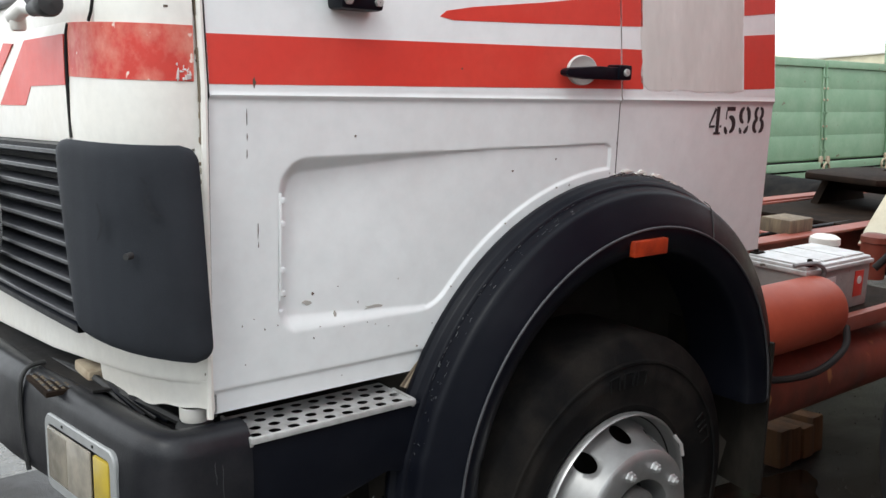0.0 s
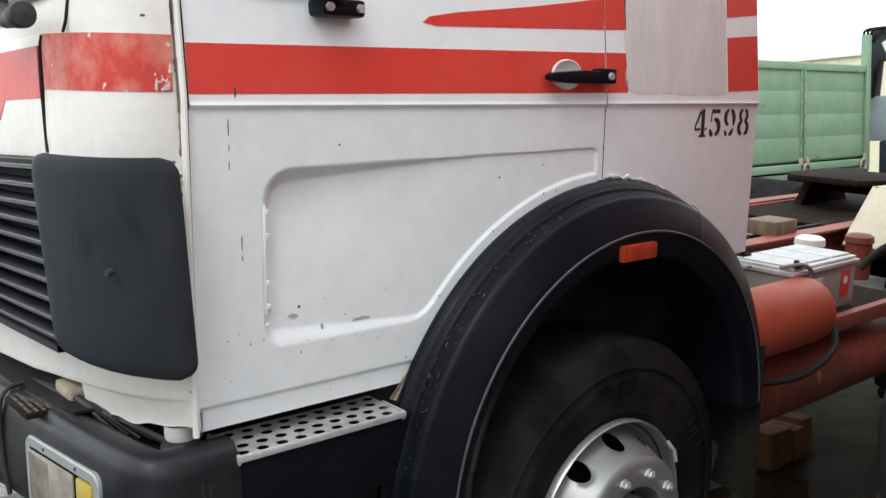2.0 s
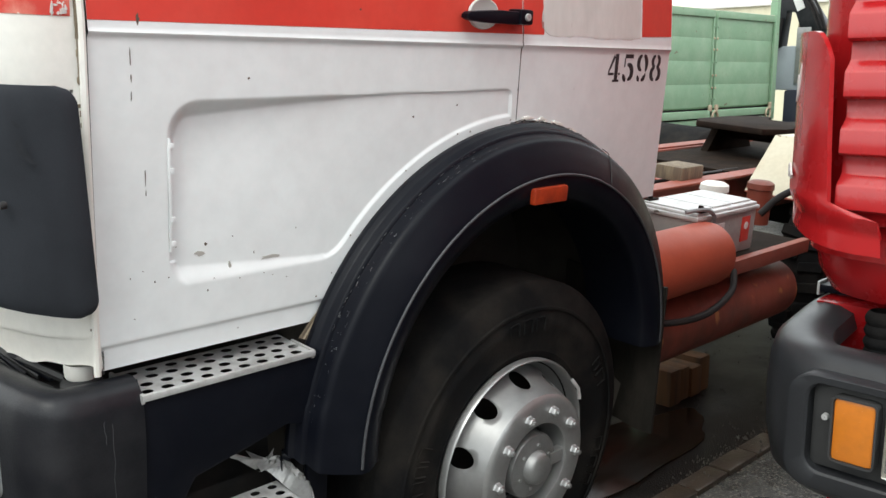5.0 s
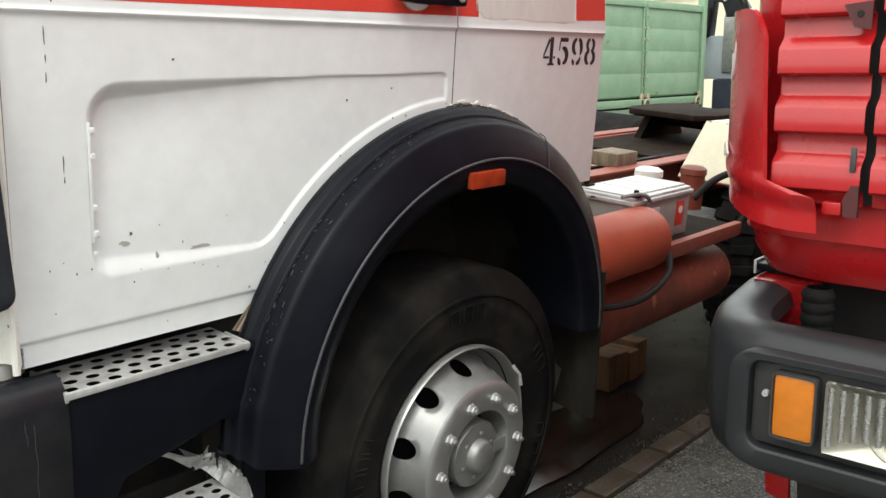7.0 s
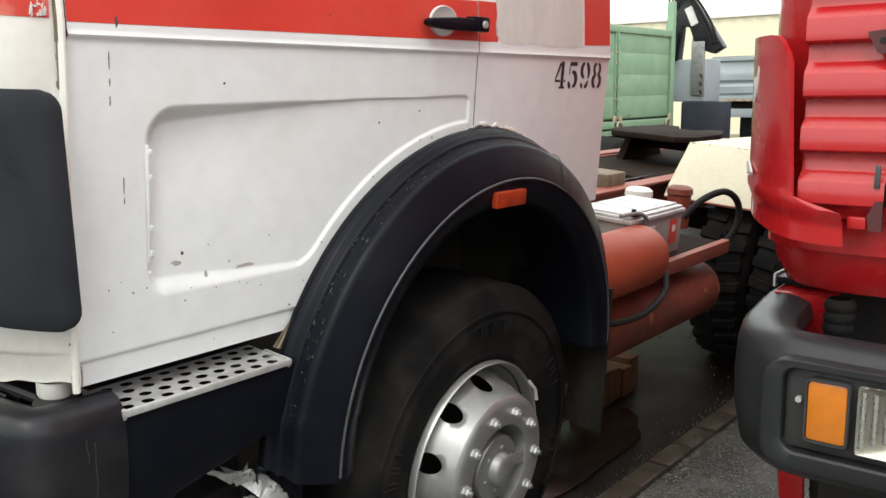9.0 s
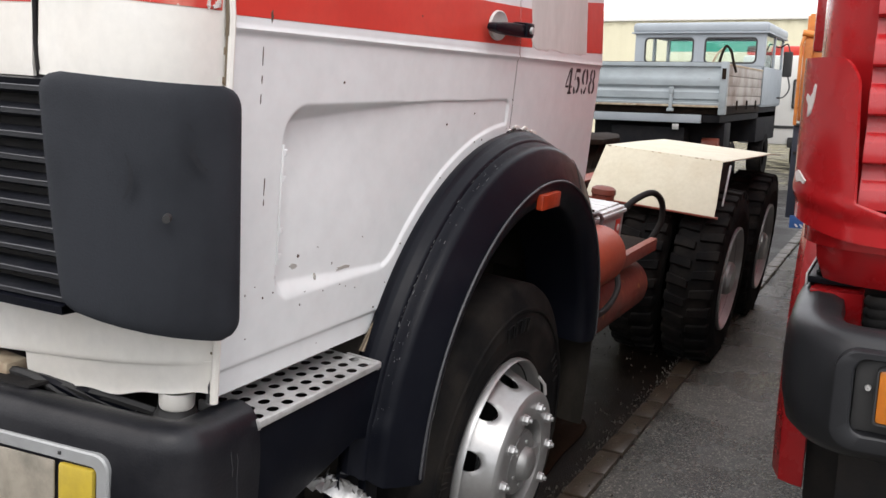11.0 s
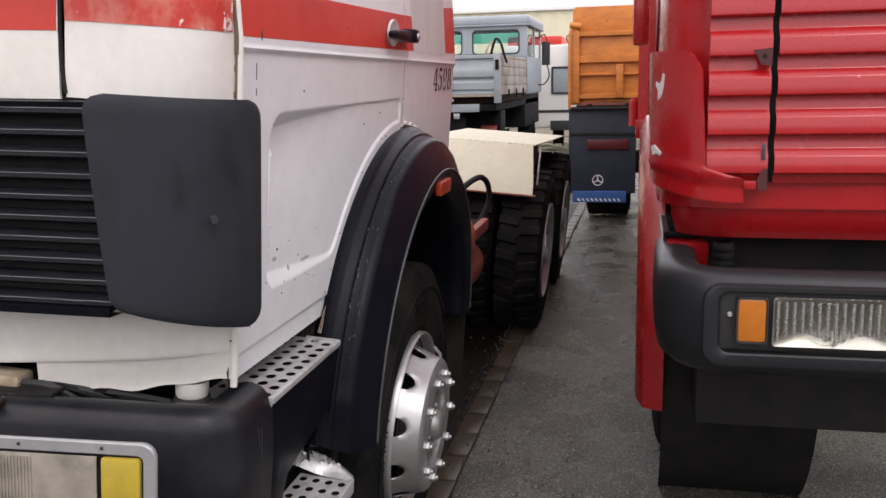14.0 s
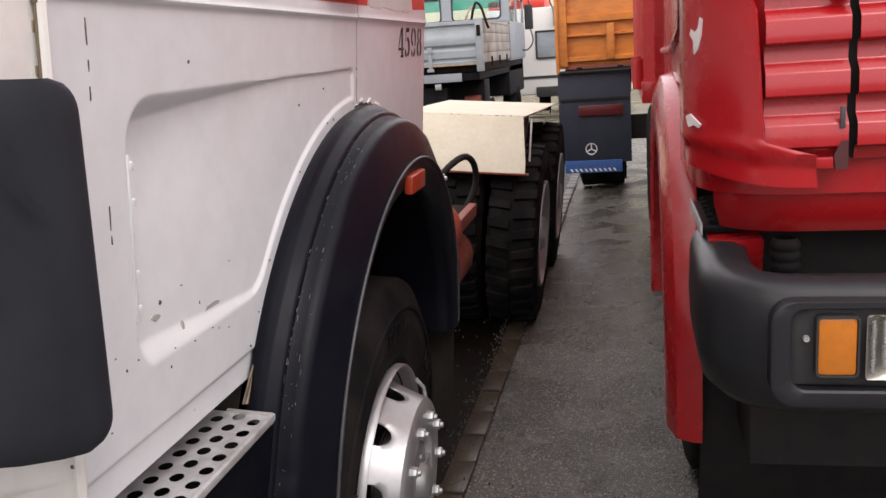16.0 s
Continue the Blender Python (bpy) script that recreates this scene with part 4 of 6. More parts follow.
for k, a in enumerate((150, 138, 122, 108)):
    part("arch_rivet", lathe([(0.0005, 0.0), (0.0016, 0.0), (0.0022, 0.002)], (AX + 0.79 * math.cos(radians(a)), 0, AZ + 0.79 * math.sin(radians(a))), "y", 10), GRIME, lorry)
for k, (d0, d1) in enumerate(((0.015, 0.020), (0.021, 0.027), (0.028, 0.038))):
    part("grime_streak", sheet([[(AX + (AR + d * (1 - 0.25 * j)) * math.cos(radians(a)), 0.0005 if j < 2 else 0.0015, AZ + (AR + d * (1 - 0.25 * j)) * math.sin(radians(a))) for j, a in enumerate((157.5, 155.5, 153.5, 151.5))] for d in (d0, d1)], 0.003), (GRIME, RUSTY, GRIME)[k], lorry, "brown rust and dirt streak along the arch")
rng = random.Random(31)
for k in range(22):
    a, w = 92 - 1.0 * k, rng.uniform(0.003, 0.010)
    r = AR + rng.uniform(0.012, 0.026)
    cx, cz = AX + r * math.cos(radians(a)), AZ + r * math.sin(radians(a))
    outline = [(cx + u, cz + v) for u, v in blotch(w, rng.uniform(0.0015, 0.004), 200 + k, 9)]
    part("paint_flake", prism(outline, -0.001 - rng.uniform(0.0, 0.002), 0.004), rng.choice((CREAM, CREAM, SCRATCH, SCRATCH)), lorry)
for k, (a, r, w, h) in enumerate(((88, 0.028, 0.030, 0.005), (83, 0.028, 0.024, 0.006), (78, 0.024, 0.034, 0.007), (72, 0.022, 0.026, 0.006))):
    cx, cz = AX + (AR + r) * math.cos(radians(a)), AZ + (AR + r) * math.sin(radians(a))
    part("filler_lump", prism([(cx + u * math.cos(radians(a - 90)) - v * math.sin(radians(a - 90)), cz + u * math.sin(radians(a - 90)) + v * math.cos(radians(a - 90))) for u, v in blotch(w, h, 610 + k, 16)], -0.0006, 0.004, "y", 0.0006), CREAM, lorry, "rough white filler on the panel edge")
crack = [(AX + (AR + 0.019 + rng.uniform(-0.003, 0.005)) * math.cos(radians(a)), 0.001 - 0.002 * rng.random(), AZ + (AR + 0.019 + rng.uniform(-0.003, 0.005)) * math.sin(radians(a))) for a in [93 - 0.6 * k for k in range(42)]]
part("torn_edge", tube(crack, 0.0022, 5), INK, lorry, "torn and rusted panel edge over the wheel")

# Step plate with holes, and the black casing under it.
def perforated(x0, x1, y0, y1, z, nx, ny, hole=0.013, skew=0.0, thick=0.0012):
    """A plate of small cells, each with a round hole; rows are staggered."""
    bm = bmesh.new()
    dx, dy = (x1 - x0) / nx, (y1 - y0) / ny
    for j in range(ny):
        for i in range(nx):
            cx, cy = x0 + dx * (i + 0.5), y0 + dy * (j + 0.5)
            outer, inner = [], []
            for k in range(12):
                a = 2 * math.pi * (k + 0.5) / 12
                c, s = math.cos(a), math.sin(a)
                m = max(abs(c), abs(s))
                outer.append(bm.verts.new((cx + dx / 2 * c / m, cy + dy / 2 * s / m, z)))
                inner.append(bm.verts.new((cx + skew * (j % 2 * 2 - 1) + hole * c, cy + hole * s * 0.8, z - 0.0012)))
            for k in range(12):
                q = (k + 1) % 12
                bm.faces.new((outer[k], outer[q], inner[q], inner[k]))
    bmesh.ops.remove_doubles(bm, verts=list(bm.verts), dist=1e-4)
    bmesh.ops.solidify(bm, geom=list(bm.faces), thickness=thick)
    return bm


step = part("step_plate", perforated(0.058, 0.462, -0.050, 0.085, 1.062, 9, 4, 0.0135, 0.008), STEEL, lorry, "worn metal step plate with round holes")
part("plate_edge", joined(box(0.050, -0.060, 1.051, 0.468, -0.050, 1.066, 0.004), box(0.050, -0.055, 1.045, 0.058, 0.09, 1.066, 0.002), box(0.460, -0.055, 1.045, 0.468, 0.03, 1.066, 0.002)), STEEL, step)
part("step_casing", prism([(0.055, 0.60), (0.055, 1.050), (0.52, 1.050), (0.52, 0.60), (0.458, 0.60), (0.460, 0.84), (0.447, 0.885), (0.40, 0.898), (0.30, 0.873), (0.168, 0.845), (0.142, 0.80), (0.138, 0.60)], -0.050, -0.030, "y", 0.007), BLACK, lorry, "black step casing with an arched footwell")
# Dark boxes paint the shade in the footwell and below the plate holes.
part("footwell_shade_roof", box(0.060, -0.030, 0.905, 0.515, 0.09, 0.960), DARK, lorry)
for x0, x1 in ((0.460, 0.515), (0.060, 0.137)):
    part("footwell_shade_side", box(x0, -0.030, 0.60, x1, 0.02, 0.905), DARK, lorry)
part("footwell_shade_back", box(0.055, 0.12, 0.55, 0.50, 0.15, 1.04), DARK, lorry)
low = part("lower_step", perforated(0.135, 0.415, -0.118, 0.015, 0.722, 6, 4, 0.012), STEEL, lorry, "bent silver foot step with holes")
part("step_lip", joined(box(0.128, -0.126, 0.69, 0.42, -0.116, 0.728, 0.004), box(0.122, -0.122, 0.655, 0.134, 0.05, 0.735, 0.004)), STEEL, low)
part("step_tab", sheet([[(0.130, -0.125, 0.722), (0.130, -0.03, 0.722)], [(0.075, -0.130, 0.700), (0.095, -0.05, 0.705)], [(0.045, -0.128, 0.655), (0.085, -0.06, 0.665)]], 0.005), STEEL, low, "bent lower tab of the step")
rng = random.Random(14)
crest = [(0.25, 0.10, 0.842), (0.31, 0.070, 0.812), (0.36, 0.045, 0.788), (0.388, 0.032, 0.781), (0.405, 0.022, 0.786), (0.420, 0.004, 0.783), (0.432, -0.020, 0.774), (0.440, -0.050, 0.760), (0.441, -0.085, 0.746), (0.428, -0.121, 0.728)]
hem = [(0.25, 0.10, 0.828), (0.31, 0.070, 0.798), (0.36, 0.045, 0.773), (0.384, 0.032, 0.758), (0.396, 0.022, 0.750), (0.404, 0.004, 0.740), (0.410, -0.020, 0.730), (0.413, -0.050, 0.723), (0.414, -0.085, 0.721), (0.414, -0.117, 0.718)]
crest, hem = curve(crest), curve(hem)
rows = []
for f in (0.0, 0.12, 0.3, 0.55, 0.8, 1.0):
    row = []
    for k, (a, b) in enumerate(zip(crest, hem)):
        torn = float(smoothstep(0.22, 0.34, k / len(crest)) * smoothstep(0.95, 0.7, k / len(crest))) * (1.0 if f < 0.2 else 0.15)
        row.append([a[c] + (b[c] - a[c]) * f + (0.005 * math.sin(math.pi * f) if c == 0 else 0) + torn * rng.uniform(-0.005, 0.005) for c in range(3)])
    rows.append(row)
part("step_bracket", sheet(rows, 0.004), TORN, low, "crumpled and torn bare metal step bracket")


# Bumper round the corner.
def bumper_path(grow=0.0, reach=2.35):
    corner = [(0.055, -0.055 - grow), (-0.04, -0.060 - grow), (-0.075, -0.062 - grow)]
    for k in range(1, 13):
        a = radians(82 * k / 12)
        corner.append((-0.082 - (0.086 + grow) * math.sin(a), 0.05 - (0.112 + grow) * math.cos(a)))
    return corner + [(-0.182 - grow, 0.12), (-0.202 - grow, 0.30), (-0.214 - grow, 0.42), (-0.232 - grow, 0.53), (-0.258 - grow, 0.70), (-0.29 - grow, 1.15), (-0.28 - grow, 1.8), (-0.24 - grow, reach)]


def bumper_mesh():
    prof = [(1.055, -0.105), (1.074, -0.090), (1.083, -0.068), (1.085, -0.045), (1.078, -0.024), (1.062, -0.009), (1.038, -0.001), (1.005, 0.003), (0.96, 0.005), (0.90, 0.004), (0.80, 0.0), (0.70, -0.008), (0.62, -0.02), (0.60, -0.06)]
    rows = []
    for z, g in prof:
        row = []
        for x, y in bumper_path(g):
            foot = 0.90 - (0.90 - z) * (1 - 0.80 * float(smoothstep(0.08, 0.28, y))) if z < 0.90 else z
            row.append((x, y, foot + 0.03 * float(smoothstep(0.0, -0.28, x)) * (1 if z > 0.9 else 0.3)))
        rows.append(row)
    return drooped(sheet(rows, 0.008))


def dish(y0, y1, z0, z1, rim, deep, m=None):
    """A square lamp reflector: a bowl with its rim at one depth and its floor at another."""
    rows = []
    for k in range(9):
        f = k / 8
        g = 1 - 0.94 * f
        cy, cz, hy, hz = (y0 + y1) / 2, (z0 + z1) / 2, (y1 - y0) / 2 * g, (z1 - z0) / 2 * g
        r = min(hy, hz) * (0.12 + 0.86 * f)
        rows.append([(rim + (deep - rim) * math.sin(0.5 * math.pi * f), y, z) for y, z in rounded(cy - hy, cy + hy, cz - hz, cz + hz, r)])
    bm = sheet(rows, 0, True)
    bmesh.ops.holes_fill(bm, edges=[e for e in bm.edges if e.is_boundary and e.calc_length() < 0.02 and abs(e.verts[0].co.x - deep) < 1e-4])
    if m is not None:
        bm.transform(m)
    return bm


bumper = part("bumper", bumper_mesh(), SATIN, lorry, "scuffed black plastic front bumper")
rng = random.Random(9)
for x, z0, z1 in ((-0.012, 1.050, 0.70), (-0.028, 1.055, 0.99)):
    part("pale_drip", tube([(x + rng.uniform(-0.002, 0.002), float(np.interp(x, (-0.075, -0.04, 0.055), (-0.0675, -0.0655, -0.0605))) + 0.0002 + 0.014 * max(0.0, (z0 + (z1 - z0) * k / 10 - 1.005) / 0.05) ** 2, z0 + (z1 - z0) * k / 10) for k in range(11)], 0.0006, 5), WORN, bumper)
part("bumper_tread", drooped(sheet([[(x, y, 1.108) for x, y in bumper_path(-0.05) if y > 0.25], [(x + 0.16, y, 1.098) for x, y in bumper_path(-0.05) if y > 0.25]], 0.006)), DARK, bumper, "grimy dark tread along the bumper")
TURNED = DROOP @ Matrix.Translation((-0.166, 0.090, -0.012)) @ pose(0, 0, 0, 0, 0, 6) @ Matrix.Translation((0.0, 0.0, 0))
lamp = part("headlamp", box(0.014, 0.0, 0.90, 0.045, 0.325, 1.03, 0.010, TURNED), SATIN, bumper, "square headlamp with cloudy lens in a grey metal surround")
part("lamp_surround", frame_ring(rounded(-0.022, 0.345, 0.872, 1.054, 0.030), rounded(0.004, 0.322, 0.898, 1.028, 0.012), -0.022, 0.02, TURNED), LAMPRIM, lamp)
part("lamp_glass", box(-0.0255, 0.090, 0.900, -0.0215, 0.320, 1.026, 0.0015, TURNED), CLOUDY, lamp, "cloudy moulded lens")
for k in range(16):
    part("lens_rib", box(-0.0275, 0.215 + 0.0065 * k, 0.906, -0.0250, 0.2180 + 0.0065 * k, 1.020, 0.0, TURNED), CLOUDY, lamp)
part("indicator", box(-0.024, 0.008, 0.902, 0.0, 0.084, 1.024, 0.008, TURNED), YELLOW, lamp, "yellow indicator lens")
for u, h in ((0.08, 1.042), (-0.010, 0.93), (0.24, 1.042)):
    part("surround_screw", box(-0.0245, u - 0.003, h - 0.003, -0.020, u + 0.003, h + 0.003, 0.001, TURNED), SEAL, lamp)
part("cab_mount", lathe([(0.030, 1.072), (0.032, 1.076), (0.033, 1.105)], (-0.006, 0.090, 0), "z", 24), CREAM, lorry, "white cab mount post")
part("mount_rubber", lathe([(0.038, 1.0), (0.038, 1.045), (0.041, 1.05), (0.041, 1.058), (0.036, 1.063), (0.034, 1.074)], (-0.006, 0.090, 0), "z", 24), SEAL, lorry)
for k in range(5):
    part("cable", drooped(tube(curve([(-0.02 - 0.015 * k, 0.13 + 0.03 * k, 1.055), (-0.07 - 0.012 * k, 0.22 + 0.03 * k, 1.085 + 0.006 * k), (-0.12, 0.38 + 0.03 * k, 1.10), (-0.15, 0.7, 1.095)]), 0.009, 6)), BLACK if k % 2 else SEAL, lorry)
part("cab_underside", joined(box(-0.12, 0.12, 0.70, 0.44, 2.2, 1.03), box(0.44, 0.62, 0.70, 1.9, 1.9, 1.5)), DARK, lorry)
part("bumper_seam", drooped(tube(curve([(-0.180, 0.580, 1.116), (-0.215, 0.574, 1.112), (-0.236, 0.566, 1.092), (-0.244, 0.560, 1.05), (-0.243, 0.556, 0.95), (-0.236, 0.550, 0.86)]), 0.006, 8)), SEAL, bumper, "open seam between the bumper sections")
tread_plate = part("tread_plate", box(-0.232, 0.370, 1.088, -0.138, 0.545, 1.101, 0.003, DROOP), RUSTDARK, bumper, "small rusty chequered foot plate on the bumper")
for k in range(10):
    for j in range(6):
        part("plate_stud", box(-0.224 + 0.0145 * j, 0.379 + 0.0168 * k, 1.100, -0.217 + 0.0145 * j, 0.388 + 0.0168 * k, 1.1035, 0.001, DROOP, 1), GRIME if (k + j) % 3 else WORN, tread_plate)



# ---- wheels ----
def tyre_mesh(c, r, w, lugs=0):
    x, y, z = c
    prof = [(0.285, 0.03), (0.31, 0.010), (0.325, 0.004), (0.335, 0.007), (0.40, -0.010), (0.425, -0.013), (0.43, -0.010), (0.47, -0.008), (0.476, -0.004), (r - 0.035, 0.006), (r - 0.012, 0.018), (r - 0.006, 0.03), (r - 0.006, w - 0.03), (r - 0.012, w - 0.018), (r - 0.04, w - 0.004), (0.42, w + 0.01), (0.30, w - 0.03)]
    k = min(1.0, (r - 0.06) / 0.47)
    prof = [(q * k if q < 0.48 else q, y + h) for q, h in prof]
    return lathe(prof, (x, 0, z), "y", 80)


def tread_mesh(c, r, w, lugs):
    """Heavy cross lugs: two staggered rows that taper to the middle, worn round at their edges."""
    x, y, z = c
    bodies = []
    for k in range(lugs):
        for j in range(2):
            m = Matrix.Translation((x, 0, z)) @ Matrix.Rotation(-2 * math.pi * (k + 0.5 * j) / lugs, 4, "Y")
            y0, y1 = (y + 0.002, y + w * 0.47) if j == 0 else (y + w * 0.53, y + w - 0.002)
            bm = box(r - 0.03, y0, -0.030, r + 0.013, y1, 0.030, 0.005, None, 1)
            for v in bm.verts:
                deep = (v.co.y - y0) / (y1 - y0) if j == 0 else (y1 - v.co.y) / (y1 - y0)
                v.co.z = v.co.z * (1.0 - 0.22 * deep) + 0.022 * deep
                v.co.x -= 0.012 * max(0.0, 0.15 - deep) / 0.15
            bm.transform(m)
            bodies.append(bm)
    return joined(*bodies)


def rim_mesh(c, out):
    """The disc wheel: lip, barrel, and a dished disc with ten hand holes. out: 1 for a disc that bulges outwards."""
    x, y, z = c
    if out < 0:
        return lathe([(r, y + h) for r, h in [(0.318, 0.010), (0.318, -0.010), (0.306, -0.014), (0.300, 0.0), (0.286, 0.03), (0.270, 0.08), (0.250, 0.105), (0.225, 0.12), (0.20, 0.126), (0.14, 0.126), (0.13, 0.11)]], (x, 0, z), "y", 72)

    def shell(v):
        """Radius and depth of the disc from its rim (0) to its flat (1)."""
        return 0.268 - 0.048 * v, 0.060 - 0.134 * (1 - (1 - v) ** 0.95)

    bm = bmesh.new()
    n = 32
    for cell in range(10):
        mid = radians(19 + 36 * cell)
        rows = []
        for k in range(n):
            a = 2 * math.pi * k / n
            cs, sn = math.cos(a), math.sin(a)
            m = max(abs(cs), abs(sn))
            row = []
            for j in range(5):
                f = j / 4
                u = (cs / m) * (1 - f) + cs * 0.40 * f
                v = (sn / m) * (1 - f) + sn * 0.62 * f
                r, h = shell(0.5 + 0.5 * v)
                t = mid + radians(18) * u
                row.append(bm.verts.new((x + r * math.cos(t), y + h, z + r * math.sin(t))))
            r, h = shell(0.5 + 0.5 * sn * 0.60)
            t = mid + radians(18) * cs * 0.38
            row.append(bm.verts.new((x + r * math.cos(t), y + h + 0.010, z + r * math.sin(t))))
            rows.append(row)
        for k in range(n):
            p, q = rows[k], rows[(k + 1) % n]
            for j in range(5):
                bm.faces.new((p[j], p[j + 1], q[j + 1], q[j]))
    bmesh.ops.remove_doubles(bm, verts=list(bm.verts), dist=2e-4)
    lip = lathe([(r, y + h) for r, h in [(0.304, 0.010), (0.304, -0.006), (0.300, -0.012), (0.295, -0.008), (0.292, 0.004), (0.286, 0.045), (0.270, 0.072), (0.266, 0.060)]], (x, 0, z), "y", 96)
    face = lathe([(r, y + h) for r, h in [(0.220, -0.074), (0.214, -0.080), (0.206, -0.084), (0.196, -0.086), (0.142, -0.086), (0.135, -0.082), (0.132, -0.045), (0.131, 0.02)]], (x, 0, z), "y", 96)
    return joined(bm, lip, face)


def wheel(parent, c, r=0.54, w=0.29, out=1, lugs=0, name="wheel"):
    x, y, z = c
    w_ = part(name, rim_mesh(c, out), SILVER, parent, "silver-painted steel disc wheel")
    part("tyre", tyre_mesh(c, r, w), RUBBER, w_, "dusty black lorry tyre")
    if lugs:
        tagged(part("tread", tread_mesh(c, r, w, lugs), RUBBER, w_), kind="stuff")
    if out > 0:
        part("drum", lathe([(0.001, y + 0.085), (0.285, y + 0.085), (0.285, y + 0.15)], (x, 0, z), "y", 32), DARK, w_)
        part("hub", lathe([(0.001, y - 0.108), (0.036, y - 0.106), (0.046, y - 0.098), (0.052, y - 0.078), (0.096, y - 0.072), (0.100, y - 0.064), (0.102, y + 0.02)], (x, 0, z), "y", 40), HUBGREY, w_)
        # Dark ring paints the shade deep between hub and disc.
        part("hub_recess_shade", lathe([(0.088, y + 0.012), (0.138, y + 0.012)], (x, 0, z), "y", 40), DARK, w_)
        part("hub_arm", box(x + 0.075, y - 0.078, z - 0.022, x + 0.135, y - 0.05, z + 0.018, 0.005), SILVER, w_)
        for k in range(10):
            a = radians(1 + 36 * k)
            bx, bz = x + 0.172 * math.cos(a), z + 0.172 * math.sin(a)
            part("wheel_nut", joined(lathe([(0.001, y - 0.106), (0.012, y - 0.103), (0.0145, y - 0.100), (0.0145, y - 0.089), (0.018, y - 0.086), (0.019, y - 0.080)], (bx, 0, bz), "y", 6), lathe([(0.001, y - 0.112), (0.007, y - 0.111), (0.008, y - 0.102)], (bx, 0, bz), "y", 10)), SILVER, w_)
        for k in range(6):
            a = radians(60 * k + 20)
            part("hub_bolt", lathe([(0.001, y - 0.080), (0.006, y - 0.080), (0.006, y - 0.07)], (x + 0.066 * math.cos(a), 0, z + 0.066 * math.sin(a)), "y", 6), SILVER, w_)
        part("valve", tube([(x + 0.235, y - 0.01, z + 0.19), (x + 0.245, y - 0.03, z + 0.165), (x + 0.25, y - 0.035, z + 0.13)], 0.006, 6), STEEL, w_)
    else:
        part("axle_end", lathe([(0.001, y - 0.02), (0.08, y - 0.02), (0.10, y + 0.0), (0.11, y + 0.12), (0.14, y + 0.125)], (x, 0, z), "y", 32), SILVER, w_)
    return w_


front = wheel(lorry, (1.186, -0.085, 0.571))
for a0, a1 in ((158, 163), (165, 169), (171, 176), (179, 183), (186, 191), (193, 197), (330, 335), (338, 343), (346, 352), (20, 26), (29, 33), (80, 85), (88, 93), (96, 101)):
    path = [(1.186 + r * math.cos(radians(a)), -0.1000, 0.571 + r * math.sin(radians(a))) for r, a in ((0.392, a0), (0.432, a0), (0.434, (a0 + a1) / 2), (0.432, a1), (0.392, a1))]
    part("sidewall_mark", tube(path, 0.003, 5), RUBBER, front)
part("sidewall_ring", lathe([(0.452, -0.0965), (0.455, -0.100), (0.462, -0.100), (0.465, -0.094)], (1.186, 0, 0.571), "y", 80), RUBBER, front)
for ax in (4.33, 5.68):
    wheel(lorry, (ax, -0.21, 0.575), 0.53, 0.27, -1, 30, "rear_wheel")
    part("inner_tyre", tyre_mesh((ax, 0.11, 0.575), 0.53, 0.27), RUBBER, lorry)
    tagged(part("tread", tread_mesh((ax, 0.11, 0.575), 0.53, 0.27, 30), RUBBER, lorry), kind="stuff")
    part("axle", tube([(ax, 0.4, 0.575), (ax, 2.0, 0.575)], 0.09, 12), DARK, lorry)
    part("far_tyre", tyre_mesh((ax, 1.78, 0.575), 0.53, 0.55, 0), RUBBER, lorry)
part("far_front_tyre", tyre_mesh((1.173, 2.0, 0.571), 0.54, 0.29, 0), RUBBER, lorry)

# Chassis, tanks, battery, rear wings.
for y in (0.72, 1.50):
    part("chassis_rail", box(-0.1, y, 0.82, 7.2, y + 0.08, 1.06, 0.006), OXIDE, lorry, "red oxide chassis rail")
for x in (2.15, 3.6, 5.3, 7.1):
    part("cross_member", box(x, 0.80, 0.86, x + 0.12, 1.5, 1.02, 0.006), OXIDE, lorry)


def tank(x0, x1, y, z, r):
    e = r * 0.28
    return lathe([(0.001, x0 - e), (r * 0.6, x0 - e * 0.8), (r * 0.92, x0 - e * 0.25), (r, x0 + 0.01), (r, x1 - 0.01), (r * 0.97, x1 + 0.015), (r * 0.78, x1 + e * 0.7), (r * 0.4, x1 + e), (0.001, x1 + e * 1.05)], (0, y, z), "x", 40)


part("air_tank", tank(1.98, 2.53, 0.10, 0.955, 0.130), TANKRED, lorry, "red oxide cylinder tank")
part("long_tank", tank(2.02, 3.40, 0.20, 0.64, 0.140), RUSTTANK, lorry, "rusty red long cylinder tank")
part("tank_hose", tube(curve([(1.98, 0.04, 0.80), (2.15, 0.0, 0.765), (2.40, -0.01, 0.755), (2.62, 0.01, 0.80), (2.72, 0.06, 0.86)]), 0.014, 8), DARK, lorry)
part("battery_tray", joined(box(2.30, 0.10, 0.87, 3.42, 0.62, 0.89, 0.004), box(2.45, 0.06, 0.835, 3.46, 0.10, 0.900, 0.006), prism([(3.40, 0.89), (3.46, 0.89), (3.46, 0.93), (2.98, 1.06), (2.95, 1.03), (2.95, 0.89)], 0.56, 0.59)), OXIDE, lorry, "red oxide battery tray")
part("tray_dirt", box(2.33, 0.105, 0.8905, 3.40, 0.60, 0.897, 0.002), RUSTDARK, lorry)
battery = thing("battery", "grimy grey battery with a white lid in a red tray", "battery", LEANING)
part("case", box(2.50, 0.14, 0.898, 3.02, 0.42, 1.085, 0.008), BATTERY, battery)
part("battery_lid", joined(box(2.49, 0.13, 1.080, 3.03, 0.43, 1.098, 0.005), box(2.50, 0.14, 1.096, 3.02, 0.42, 1.112, 0.008)), BATLID, battery, "stained white battery lid")
